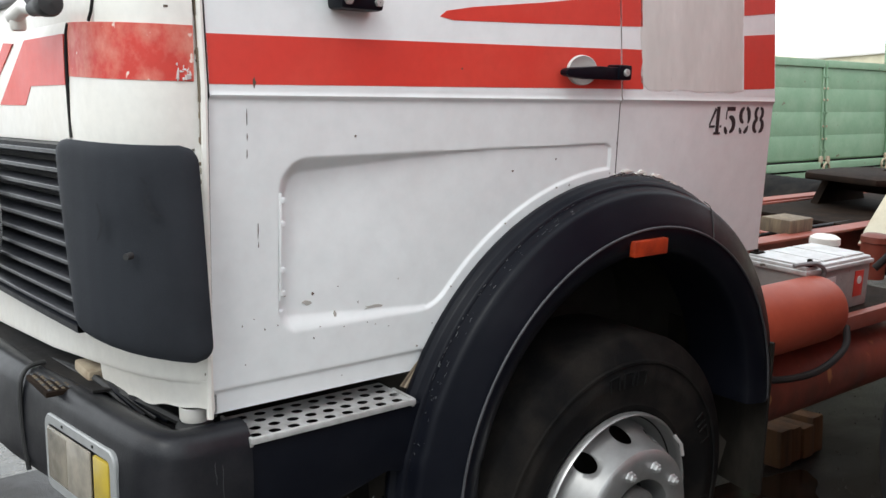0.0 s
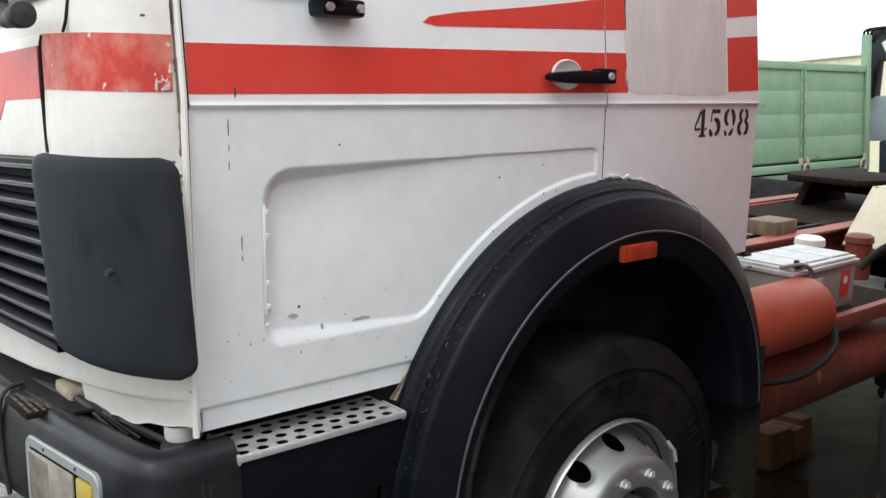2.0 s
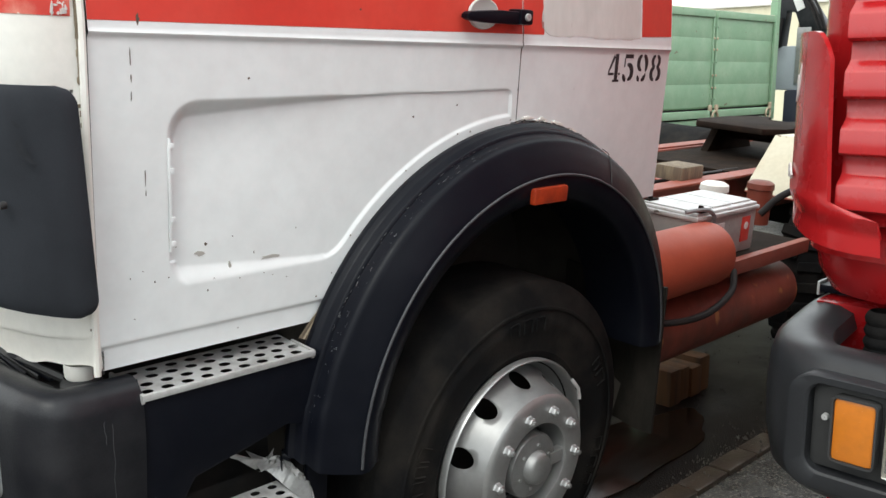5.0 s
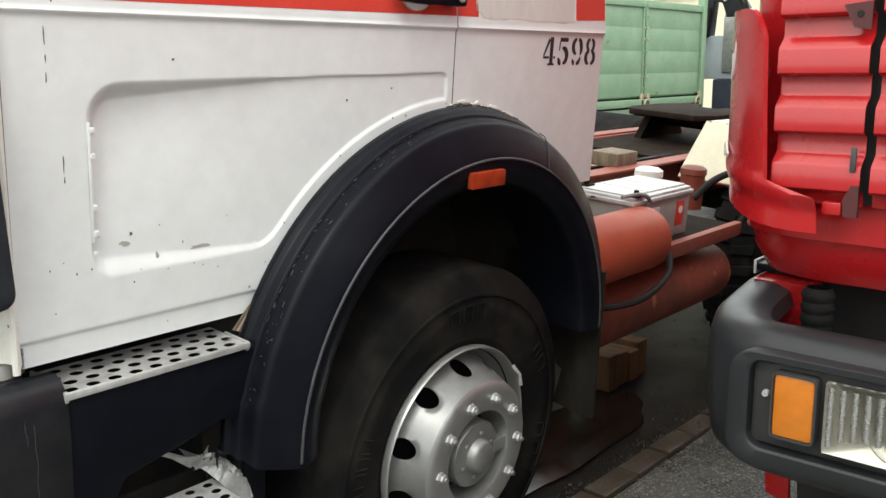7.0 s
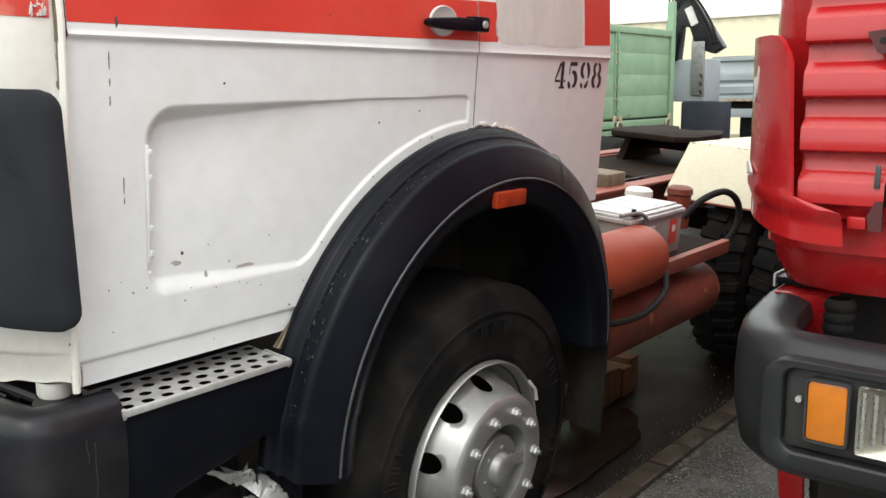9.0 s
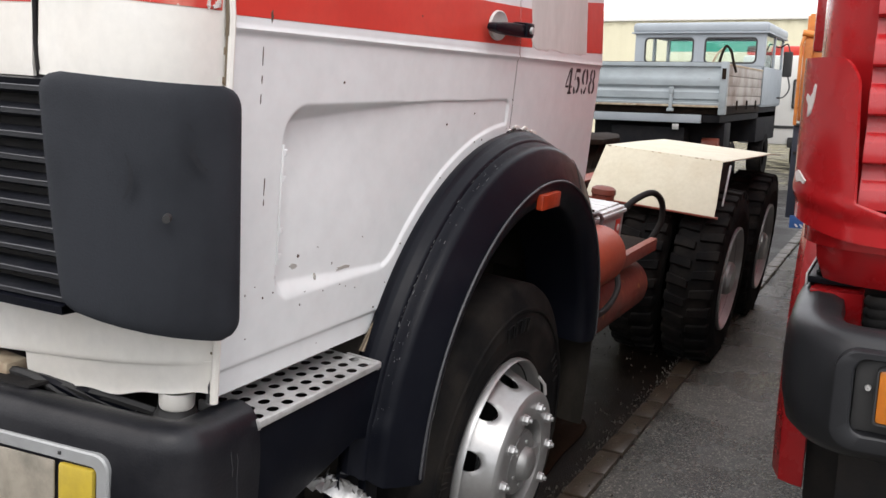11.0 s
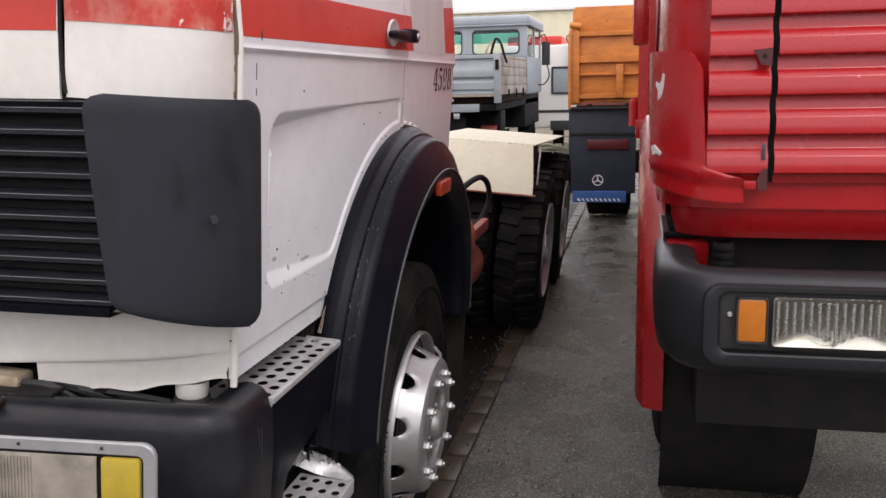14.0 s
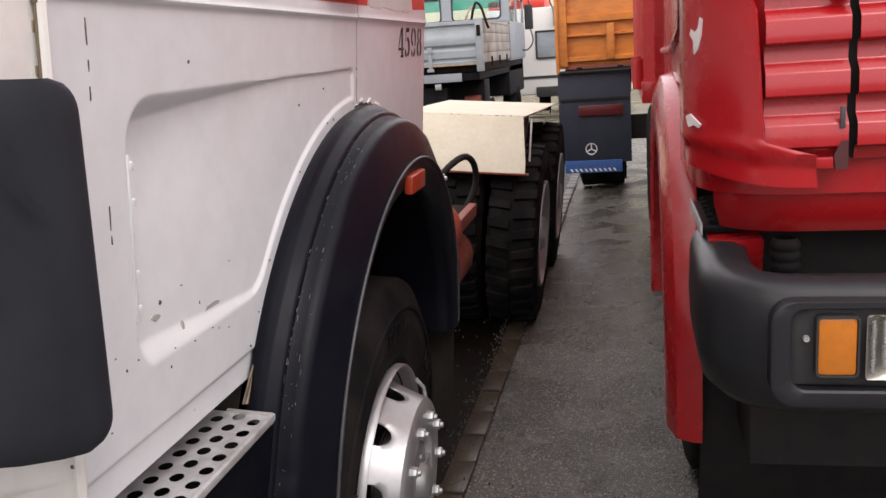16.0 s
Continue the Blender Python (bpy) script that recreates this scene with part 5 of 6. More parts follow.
for x0, x1 in ((2.515, 2.66), (2.672, 2.83), (2.842, 3.005)):
    part("cell_cover", box(x0, 0.165, 1.111, x1, 0.405, 1.120, 0.004), BATLID, battery)
part("white_label", box(2.62, 0.1355, 0.98, 2.735, 0.1395, 1.05), PLATEW, battery)
for z in (0.992, 1.018):
    part("label_bar", box(2.635, 0.133, z, 2.72, 0.1358, z + 0.014), REDSTRIPE, battery)
part("red_label", box(2.895, 0.1355, 0.945, 2.965, 0.1395, 1.055, 0.001), REDSTRIPE, battery)
part("label_disc", lathe([(0.0005, 0.1335), (0.017, 0.1335), (0.018, 0.1360)], (2.93, 0, 1.015), "y", 20), PLATEW, battery)
for x, y in ((2.54, 0.15), (2.545, 0.39)):
    part("terminal", joined(lathe([(0.001, 1.142), (0.010, 1.141), (0.012, 1.112)], (x, y, 0), "z", 14), box(x - 0.02, y - 0.016, 1.112, x + 0.045, y + 0.016, 1.127, 0.003)), RUSTDARK, battery, "corroded terminal clamp")
part("terminal_cable", tube(curve([(2.46, 0.17, 1.118), (2.54, 0.128, 1.128), (2.60, 0.120, 1.10), (2.61, 0.125, 1.06)]), 0.009, 6), GREYSEAL, battery, "grey battery cable")
for x, y, h, m in ((3.30, 0.50, 1.117, VANWHITE), (3.74, 0.47, 1.090, RUSTTANK)):
    part("reservoir", lathe([(0.001, h), (0.05, h - 0.004), (0.068, h - 0.016), (0.071, h - 0.045), (0.064, h - 0.048), (0.064, 0.86)], (x, y, 0), "z", 24), m, lorry)
part("air_hose", tube(curve([(3.30, 0.25, 1.00), (3.36, 0.19, 1.09), (3.48, 0.13, 1.13), (3.60, 0.10, 1.07), (3.64, 0.10, 0.95), (3.60, 0.15, 0.82)]), 0.017, 10), DARK, lorry)
part("tool_box", box(3.38, 0.73, 1.064, 3.60, 0.90, 1.140, 0.010), GRIME, lorry, "dirty grey-green box on the chassis rail")
wing = part("rear_wing", joined(sheet([[(3.88, -0.135, 0.995), (3.88, 0.62, 0.995)], [(3.93, -0.13, 1.06), (3.93, 0.62, 1.06)], [(4.16, -0.085, 1.283), (4.16, 0.62, 1.283)]], 0.006), sheet([[(4.16, -0.095, 1.285), (4.16, 0.62, 1.285)], [(4.9, -0.14, 1.276), (4.9, 0.62, 1.276)], [(5.6, -0.16, 1.262), (5.6, 0.62, 1.262)], [(6.2, -0.16, 1.22), (6.2, 0.62, 1.22)]], 0.006)), CREAMSHEET, lorry, "cream-painted flat rear wing plates")
rng = random.Random(64)
for k in range(16):
    y = -0.07 + 0.044 * k + rng.uniform(-0.01, 0.01)
    part("rust_chip", box(4.150, y, 1.278, 4.1555, y + rng.uniform(0.006, 0.022), 1.278 + rng.uniform(0.003, 0.010), 0.001), (RUSTY, GRIME)[k % 2], wing)
# Dark plate stands for the shaded hollow at the wing's open end.
part("wing_end_shade", prism([(3.93, 1.0), (4.16, 1.26), (4.42, 1.27), (4.40, 1.16), (4.12, 1.08)], -0.09, -0.08), DARK, wing)
part("wing_edge", tube([(3.88, -0.155, 0.993), (3.88, 0.62, 0.993)], 0.008, 6), OXIDE, wing)
part("wing_stay", tube([(4.14, -0.135, 1.27), (4.05, -0.14, 1.0)], 0.006, 6), STEEL, wing)
part("fifth_wheel", prism([(4.62, 0.92), (4.78, 0.84), (5.2, 0.84), (5.50, 0.94), (5.50, 1.04), (5.30, 1.08), (5.30, 1.22), (5.50, 1.28), (5.50, 1.38), (5.2, 1.46), (4.78, 1.46), (4.62, 1.38)], 1.222, 1.262, "z", 0.012), RUSTDARK, lorry, "greasy dark coupling plate")
part("coupling_base", joined(prism([(4.78, 1.05), (5.40, 1.05), (5.28, 1.222), (4.92, 1.222)], 0.90, 0.95), prism([(4.78, 1.05), (5.40, 1.05), (5.28, 1.222), (4.92, 1.222)], 1.36, 1.41), tube([(5.10, 0.88, 1.16), (5.10, 1.43, 1.16)], 0.035, 12), box(4.1, 0.80, 1.035, 6.3, 1.50, 1.05, 0.004)), RUSTDARK, lorry)
part("drive_shaft", tube([(1.9, 1.14, 0.86), (4.2, 1.14, 0.66)], 0.055, 14), RUSTDARK, lorry)
part("gearbox", prism([(1.5, 0.62), (2.35, 0.68), (2.45, 0.80), (2.40, 1.02), (1.5, 1.10)], 0.92, 1.36, "y", 0.03), RUSTDARK, lorry, "greasy dark gearbox casing")
for y, z in ((0.86, 1.03), (0.90, 1.045), (1.44, 1.04)):
    part("air_line", tube(curve([(2.0, y, z), (2.9, y + 0.02, z - 0.02), (3.8, y - 0.01, z), (4.7, y, z - 0.01)]), 0.010, 6), SEAL, lorry)
part("beam_end", box(2.28, 0.70, 1.06, 2.62, 0.82, 1.20, 0.012), RUSTY, lorry)
for y in (0.66, 1.52):
    part("rail_flange", box(2.0, y, 1.058, 6.9, y + 0.10, 1.072, 0.003), OXIDE, lorry)


# ---- kerb and mud under the white lorry ----
def kerb_y(x):
    return -0.150 - 0.004 * x


solo("mud_strip", sheet([[(x, kerb_y(x) + 0.092 + w, 0.016 + 0.010 * noise.noise(Vector((x * 2, w * 2, 3)))) for w in (0.0, 0.1, 0.25, 0.5, 0.9, 1.4, 2.0, 2.8)] for x in [-3 + 0.2 * k for k in range(90)]]), MUD, "wet mud and gravel beside the gutter, darkened as shade", "ground", kind="structure")
gutter = thing("gutter", "worn brown concrete gutter stones in wet asphalt", "kerb", kind="structure")
stone = mesh_of(box(0.005, 0.0, 0.0, 0.245, 0.098, 0.026, 0.009), "gutter_stone")
stone.materials.append(KERB)
for k in range(56):
    x = -3 + 0.25 * k
    ob = new("gutter_stone", stone)
    ob.parent = gutter
    ob.matrix_local = pose(x, kerb_y(x), -0.006 + 0.009 * random.random(), random.uniform(-1, 1), random.uniform(-1, 1), -0.25 + random.uniform(-1.2, 1.2))


def puddle_sheet():
    """Still water lying in the mud behind the front wheel, with an uneven edge."""
    rim = []
    for k in range(48):
        a = 2 * math.pi * k / 48
        w = 1 + 0.28 * noise.noise(Vector((2 * math.cos(a), 2 * math.sin(a), 4)))
        rim.append((2.15 + 0.85 * w * math.cos(a), 0.27 + 0.22 * w * math.sin(a)))
    return prism(rim, 0.018, 0.0265, "z")


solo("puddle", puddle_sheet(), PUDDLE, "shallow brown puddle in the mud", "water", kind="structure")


def gravel(count):
    bm = bmesh.new()
    for _ in range(count):
        x, y = random.uniform(1.4, 7.5), random.uniform(-0.85, 0.9)
        s = random.uniform(0.0015, 0.005) * (1.5 if y > kerb_y(x) else 1)
        z = 0.022 if y > kerb_y(x) + 0.15 else 0.006 + (0.028 if y > kerb_y(x) else 0)
        top = bm.verts.new((x, y, z + s))
        ring = [bm.verts.new((x + s * random.uniform(0.8, 1.6) * math.cos(a), y + s * random.uniform(0.8, 1.6) * math.sin(a), z - 0.01)) for a in (0.2, 1.6, 3.0, 4.5)]
        for j in range(4):
            bm.faces.new((ring[j], ring[(j + 1) % 4], top))
    return bm


def gravel_ridge(count):
    """Grit washed up along the inner edge of the gutter and in the joints."""
    rng, bm = random.Random(77), bmesh.new()
    for _ in range(count):
        x = rng.uniform(1.2, 6.5)
        thin = 0.5 + noise.noise(Vector((x * 3, 7, 1)))
        if rng.random() > thin + 0.25:
            continue
        y = kerb_y(x) + 0.108 + rng.gauss(0, 0.014 + 0.02 * max(thin, 0))
        s = rng.uniform(0.002, 0.0055)
        top = bm.verts.new((x, y, 0.024 + 0.5 * s))
        ring = [bm.verts.new((x + s * rng.uniform(0.8, 1.6) * math.cos(a), y + s * rng.uniform(0.8, 1.6) * math.sin(a), 0.016)) for a in (0.2, 1.6, 3.0, 4.5)]
        for j in range(4):
            bm.faces.new((ring[j], ring[(j + 1) % 4], top))
    return bm


solo("gutter_grit", gravel_ridge(900), material("wet_grit", (0.075, 0.066, 0.055), 0.35, second=(0.03, 0.026, 0.022), amount=0.9, scale=60, bump=0.1, spec=0.1), "wet dark grit washed up along the gutter", "grit", kind="stuff")
solo("loose_gravel", gravel(900), material("gravel", (0.075, 0.068, 0.06), 0.75, second=(0.035, 0.032, 0.029), amount=0.9, scale=30, bump=0.2, spec=0.1), "small grey stones scattered on the wet ground", "gravel", kind="stuff")
solo("timber_block", joined(*[box(2.97 + 0.10 * k, 0.40 + 0.012 * (k % 2), 0.012, 3.068 + 0.10 * k, 0.60, 0.195 - 0.014 * (k % 3), 0.010) for k in range(4)]), WOOD, "old timber block lying under the lorry", "wood block")

# ---- red lorry ----
red = thing("red_lorry", "bright red tipper lorry with chipped paint and grey bumper", "truck", Matrix.Translation((0.05, 0, 0)))
RY = -0.93  # its side plane


def red_corner(grow=0.0):
    """Plan of the red cab's front corner from its side to the middle of its front."""
    pts = [(1.75, RY + grow)]
    for k in range(15):
        a = radians(90 * k / 14)
        pts.append((1.30 - (0.22 + grow) * math.sin(a) ** 0.8, RY + grow - (0.24 + grow) + (0.24 + grow) * math.cos(a) ** 0.8 - 0.0))
    return pts + [(1.07 - grow, -1.5), (1.05 - grow, -2.0), (1.05 - grow, -3.2)]


part("cab_body", sheet([[(x, y, z) for x, y in red_corner()] for z in (1.24, 1.4, 1.7, 2.0, 2.9)], 0.01), RED, red)
part("cab_side", joined(box(1.75, RY - 0.012, 1.45, 3.0, RY, 2.9, 0.003), box(2.99, -3.2, 1.0, 3.0, RY, 2.9)), RED, red, "red cab side")
part("cab_roof", box(1.1, -3.2, 2.88, 3.0, RY - 0.02, 2.95, 0.02), RED, red)
part("side_window", box(1.7, RY + 0.001, 2.0, 2.6, RY + 0.006, 2.7), GLASS, red)
def ribbed(y0, y1, z0=1.315, z1=2.3):
    """Red grille cover pressed into level ribs."""
    line, z = [(1.075, z0), (1.046, z0 + 0.002)], z0 + 0.030
    while z < z1:
        line += [(1.038, z - 0.003), (1.018, z), (1.014, z + 0.004), (1.014, z + 0.046), (1.017, z + 0.052), (1.036, z + 0.068), (1.039, z + 0.074)]
        z += 0.108
    return sheet([[(x, y, q) for x, q in line] for y in (y0, y0 + 0.004, y1 - 0.004, y1)], 0.004)


for y0, y1 in ((-1.214, -1.05), (-1.75, -1.231), (-3.1, -1.76)):
    part("grille_panel", ribbed(y0, y1), RED, red, "red ribbed grille cover")
# Dark plate stands for the shade in the slits between the panels.
part("grille_slit_shade", box(1.054, -3.1, 1.32, 1.064, -1.08, 2.25), DARK, red)
part("bonnet_latch", prism([(-1.214, 1.30), (-1.190, 1.30), (-1.186, 1.33), (-1.20, 1.36), (-1.214, 1.36)], 1.012, 1.022, "x"), LATCHRED, red)
part("bonnet_latch", prism([(-1.214, 1.64), (-1.214, 1.69), (-1.165, 1.685), (-1.185, 1.645)], 1.010, 1.015, "x"), LATCHRED, red)
part("latch_hole", lathe([(0.0005, 1.0085), (0.006, 1.0085), (0.007, 1.011)], (0, -1.194, 1.668), "x", 14), DARK, red)
part("bracket", box(1.012, -1.185, 1.302, 1.03, -1.150, 1.326, 0.003), RED, red)
part("latch_strip", box(1.008, -1.206, 1.385, 1.016, -1.196, 1.43, 0.002), WORN, red)


def deflector_mesh():
    """The tall corner deflector: domed, with rounded top and a lower lip swept out towards the grille."""
    line = [(1.235, -0.912), (1.205, -0.900), (1.165, -0.905), (1.12, -0.927), (1.08, -0.955), (1.045, -0.985), (1.02, -1.012), (1.002, -1.040), (0.992, -1.07), (0.986, -1.105), (0.990, -1.150)]

    def along(f):
        f = min(max(f, 0), 1) * (len(line) - 1)
        k = min(int(f), len(line) - 2)
        u = f - k
        return line[k][0] + u * (line[k + 1][0] - line[k][0]), line[k][1] + u * (line[k + 1][1] - line[k][1])

    rows, nv, nu = [], 40, 20
    for j in range(nv + 1):
        v = j / nv
        reach = 0.745 - 0.075 * v + 0.255 * float(smoothstep(0.215, 0.175, v))
        row = []
        for i in range(nu + 1):
            u = i / nu
            x, y = along(u * reach)
            top = 1.70 - 0.010 - 0.055 * max(0.0, (u - 0.66) / 0.34) ** 3.0 - 0.020 * max(0.0, (0.2 - u) / 0.2) ** 2.0
            low = 1.322 - 0.055 * u * reach - 0.012 * math.sin(math.pi * u)
            bulge = 0.004 * math.exp(-(((v - 0.19) / 0.035) ** 2)) - 0.010 * float(smoothstep(0.17, 0.10, v))
            row.append((x - bulge * (0.4 + 0.6 * u), y + bulge * (1 - u) * 0.8, low + (top - low) * v))
        rows.append(row)
    return sheet(rows, 0.010)


deflector = part("corner_deflector", deflector_mesh(), RED, red, "red corner deflector with patches of bare filler")


def chip(outline, where, facing, parent):
    """A torn patch of bare filler on the deflector, a hair proud of it."""
    bm = prism(outline, 0.0, 0.004, "z", 0)
    bm.transform(Matrix.Translation(where) @ Vector(facing).to_track_quat("Z", "Y").to_matrix().to_4x4())
    return part("bare_patch", bm, BARE, parent)


FACE = (-0.66, 0.75, 0.05)
chip([(-0.026, -0.008), (-0.008, -0.012), (0.006, -0.008), (0.024, -0.012), (0.028, 0.0), (0.014, 0.006), (0.010, 0.022), (-0.004, 0.026), (-0.006, 0.010), (-0.016, 0.004)], (1.045, -0.981, 1.622), FACE, deflector)
chip([(-0.006, -0.040), (0.008, -0.030), (0.018, 0.0), (0.022, 0.034), (0.010, 0.042), (0.006, 0.018), (-0.004, 0.008), (-0.020, 0.016), (-0.024, 0.004), (-0.010, -0.010)], (1.115, -0.922, 1.590), (-0.5, 0.86, 0.05), deflector)
chip(blotch(0.012, 0.004, 8), (1.085, -0.945, 1.632), FACE, deflector)
chip([(-0.028, 0.010), (-0.012, 0.016), (0.030, -0.006), (0.022, -0.014), (0.004, -0.008), (-0.016, -0.014)], (1.118, -0.914, 1.405), (-0.5, 0.86, 0.05), deflector)
part("lower_apron", sheet([[(x - 0.0 + 0.03 * k, y - 0.012 * k, z) for x, y in red_corner(-0.005)[6:]] for k, z in ((0, 1.335), (0, 1.27), (0.5, 1.205), (1.8, 1.150))], 0.01), RED, red, "red apron under the grille")
part("apron_edge", sheet([[(x + 0.01, y, z) for x, y in red_corner(0.012)[6:]] for z in (1.266, 1.272)], 0.008), RED, red)


def red_bumper_path(grow=0.0):
    pts = [(1.36, -0.929 + grow), (1.22, -0.926 + grow)]
    for k in range(1, 13):
        a = radians(90 * k / 12)
        pts.append((1.13 - (0.215 + grow) * math.sin(a), -1.105 + (0.179 + grow) * math.cos(a)))
    return pts + [(0.905 - grow, -1.4), (0.90 - grow, -2.0), (0.905 - grow, -2.95), (1.1, -3.12)]


def red_bumper_mesh():
    prof = [(1.030, -0.105), (1.062, -0.100), (1.072, -0.080), (1.075, -0.050), (1.070, -0.022), (1.056, -0.007), (1.030, 0.0), (0.96, 0.004), (0.88, 0.0), (0.82, -0.012), (0.793, -0.04), (0.786, -0.09)]
    return sheet([[(x, y, z + 0.035 * float(smoothstep(1.0, 1.3, x)) * (1 if z > 1 else 0)) for x, y in red_bumper_path(g)] for z, g in prof], 0.01)


rbumper = part("bumper", red_bumper_mesh(), BUMPER, red, "dark grey plastic bumper with a pale top edge")
def raised(bm):
    """The lamp unit sits a little above the middle of the bumper."""
    bm.transform(Matrix.Translation((0, 0, 0.033)))
    return bm


# Thin pale sheet paints the sky sheen on the bumper's top.
part("sheen_top", sheet([[(x, y, z + 0.0015 + 0.035 * float(smoothstep(1.0, 1.3, x))) for x, y in red_bumper_path(g + 0.001)] for z, g in ((1.062, -0.100), (1.072, -0.080), (1.075, -0.050), (1.070, -0.022), (1.062, -0.0115))], 0.002), TOPSHEEN, rbumper, "pale grey top band painted as the sky's sheen")
part("lamp_socket", raised(box(0.892, -1.62, 0.835, 0.915, -1.085, 1.008, 0.012)), SEAL, rbumper)
part("socket_rim", raised(frame_ring(rounded(-1.68, -1.045, 0.795, 1.022, 0.050), rounded(-1.63, -1.085, 0.832, 1.006, 0.030), 0.870, 0.92)), BUMPER, rbumper)
part("indicator", raised(box(0.868, -1.210, 0.866, 0.90, -1.134, 0.988, 0.010)), AMBER, rbumper, "amber indicator lens")
part("indicator_rim", raised(frame_ring(rounded(-1.214, -1.130, 0.862, 0.992, 0.012), rounded(-1.209, -1.135, 0.867, 0.987, 0.008), 0.866, 0.89)), SEAL, rbumper)
rlamp = part("headlamp", raised(box(0.896, -1.55, 0.856, 0.93, -1.228, 0.994, 0.006)), SATIN, rbumper, "clear headlamp with a ribbed lens")
part("reflector", raised(dish(-1.552, -1.226, 0.856, 0.994, 0.872, 0.889)), REFLECTOR, rlamp)
part("lamp_glass", raised(box(0.866, -1.55, 0.858, 0.870, -1.228, 0.992, 0.002)), PANE, rlamp, "clear ribbed lens").visible_shadow = False
part("lens_ring", raised(lathe([(0.060, 0.8655), (0.057, 0.8640), (0.054, 0.8655)], (0, -1.36, 0.925), "x", 36)), PANE, rlamp)
for k in range(30):
    part("lens_rib", raised(prism([(0.8662, -1.5475 + 0.0105 * k), (0.8635, -1.5450 + 0.0105 * k), (0.8628, -1.5425 + 0.0105 * k), (0.8635, -1.5400 + 0.0105 * k), (0.8662, -1.5375 + 0.0105 * k)], 0.866 + 0.03 * abs(math.sin(k * 0.21)), 0.984, "z")), CHROME if k % 2 else PANE, rlamp)
part("bumper_screw", raised(lathe([(0.001, 0.880), (0.006, 0.880), (0.007, 0.889)], (0, -1.115, 0.94), "x", 10)), STEEL, rbumper)
# Solid dark box in place of the shaded hollow of the engine bay.
part("engine_bay_shade", box(1.28, -3.0, 0.5, 1.8, -1.06, 1.30), DARK, red)
part("rubber_bellows", lathe([(0.026, 0.95)] + [(0.029 + (0.0, 0.003, 0.005, 0.003)[k % 4], 0.95 + 0.0062 * k) for k in range(1, 29)] + [(0.024, 1.128)], (1.145, -1.115, 0), "z", 28), RUBBER, red, "black ribbed rubber bellows")
rstep = part("step_box", prism([(1.20, 1.115), (1.60, 1.125), (1.64, 0.95), (1.58, 0.84), (1.34, 0.84), (1.24, 1.0)], -1.08, RY - 0.02, "y", 0.012), RED, red, "red entry step housing")
part("step_tread", box(1.245, -1.07, 1.122, 1.60, RY - 0.012, 1.140, 0.004, Matrix.Translation((0, 0, 0))), BLACK, rstep, "black rubber step tread with raised rings")
for i in range(6):
    for j in range(2):
        part("tread_ring", lathe([(0.012, 1.138), (0.024, 1.139), (0.025, 1.150), (0.014, 1.150), (0.012, 1.140)], (1.28 + 0.06 * i, -1.045 + 0.062 * j, 0), "z", 14), RUBBER, rstep)
part("tread_edge", box(1.245, RY - 0.012, 1.114, 1.60, RY - 0.006, 1.146, 0.002), STEEL, rstep)


def red_arch():
    cx, cz = 2.36, 0.62
    prof = [(0.66, -0.96), (0.66, -0.875), (0.70, -0.862), (0.78, -0.865), (0.84, -0.89), (0.855, -0.93), (0.86, -0.96)]
    rows = []
    for k in range(41):
        a = radians(192 - 204 * k / 40)
        rows.append([(cx + r * math.cos(a), y, cz + r * math.sin(a)) for r, y in prof])
    return sheet(rows, 0.01)


part("wheel_arch", red_arch(), RED, red, "red flared wheel arch with scratched edge")
part("arch_inner", lathe([(0.80, -0.96), (0.80, -1.5)], (2.36, 0, 0.62), "y", 40), DARK, red)
wheel_r = part("front_wheel", lathe([(0.001, -0.93), (0.12, -0.93), (0.15, -0.96), (0.27, -0.99), (0.29, -0.955), (0.30, -0.95), (0.30, -1.0)], (2.36, 0, 0.53), "y", 48), SILVER, red)
part("tyre", tyre_mesh((2.36, -1.23, 0.53), 0.53, 0.28, 0), RUBBER, wheel_r, "black lorry tyre")
part("door_seam", box(1.742, RY - 0.004, 1.46, 1.750, RY + 0.001, 2.9), SEAL, red)
part("door_moulding", tube([(1.30, RY + 0.004, 1.92), (1.7, RY + 0.008, 1.62), (2.2, RY + 0.008, 1.55), (2.95, RY + 0.006, 1.54)], 0.014, 8), RED, red)
part("mirror", box(1.95, -0.89, 1.74, 2.0, -0.83, 2.0, 0.015), RED, red, "red folded front mirror")
part("mirror_arm", tube([(2.05, RY, 2.05), (2.0, -0.88, 2.04), (1.975, -0.86, 1.98)], 0.010, 8), SEAL, red)
part("exhaust_stack", tube([(3.12, -1.0, 1.1), (3.12, -1.0, 3.0)], 0.06, 14), DARK, red)
body = part("tipper_body", box(3.3, -3.1, 1.35, 7.6, -0.90, 2.5, 0.01), RED, red, "red ribbed tipper body")
for k in range(9):
    x = 3.35 + 0.5 * k
    part("rib", prism([(x, -0.905), (x + 0.02, -0.85), (x + 0.09, -0.85), (x + 0.11, -0.905)], 1.36, 2.5, "z"), RED, body)
part("body_rail", box(3.3, -0.93, 1.30, 7.6, -0.84, 1.40, 0.01), RED, body)
for x in (3.45, 4.2):
    part("hinge_pin", tube([(x, -0.83, 1.36), (x, -0.83, 1.50)], 0.03, 10), RED, body)
part("side_guard", box(3.25, -0.98, 0.75, 3.65, -0.90, 1.30, 0.01), RED, red)
part("chassis", box(1.5, -2.4, 0.75, 7.4, -1.6, 1.1), DARK, red)
for x in (5.4, 6.75):
    w_ = part("rear_wheel", lathe([(0.001, -1.02), (0.12, -1.02), (0.16, -1.08), (0.28, -1.10), (0.30, -0.97)], (x, 0, 0.53), "y", 36), SILVER, red)
    part("tyre", tyre_mesh((x, -1.25, 0.53), 0.53, 0.30, 0), RUBBER, w_)

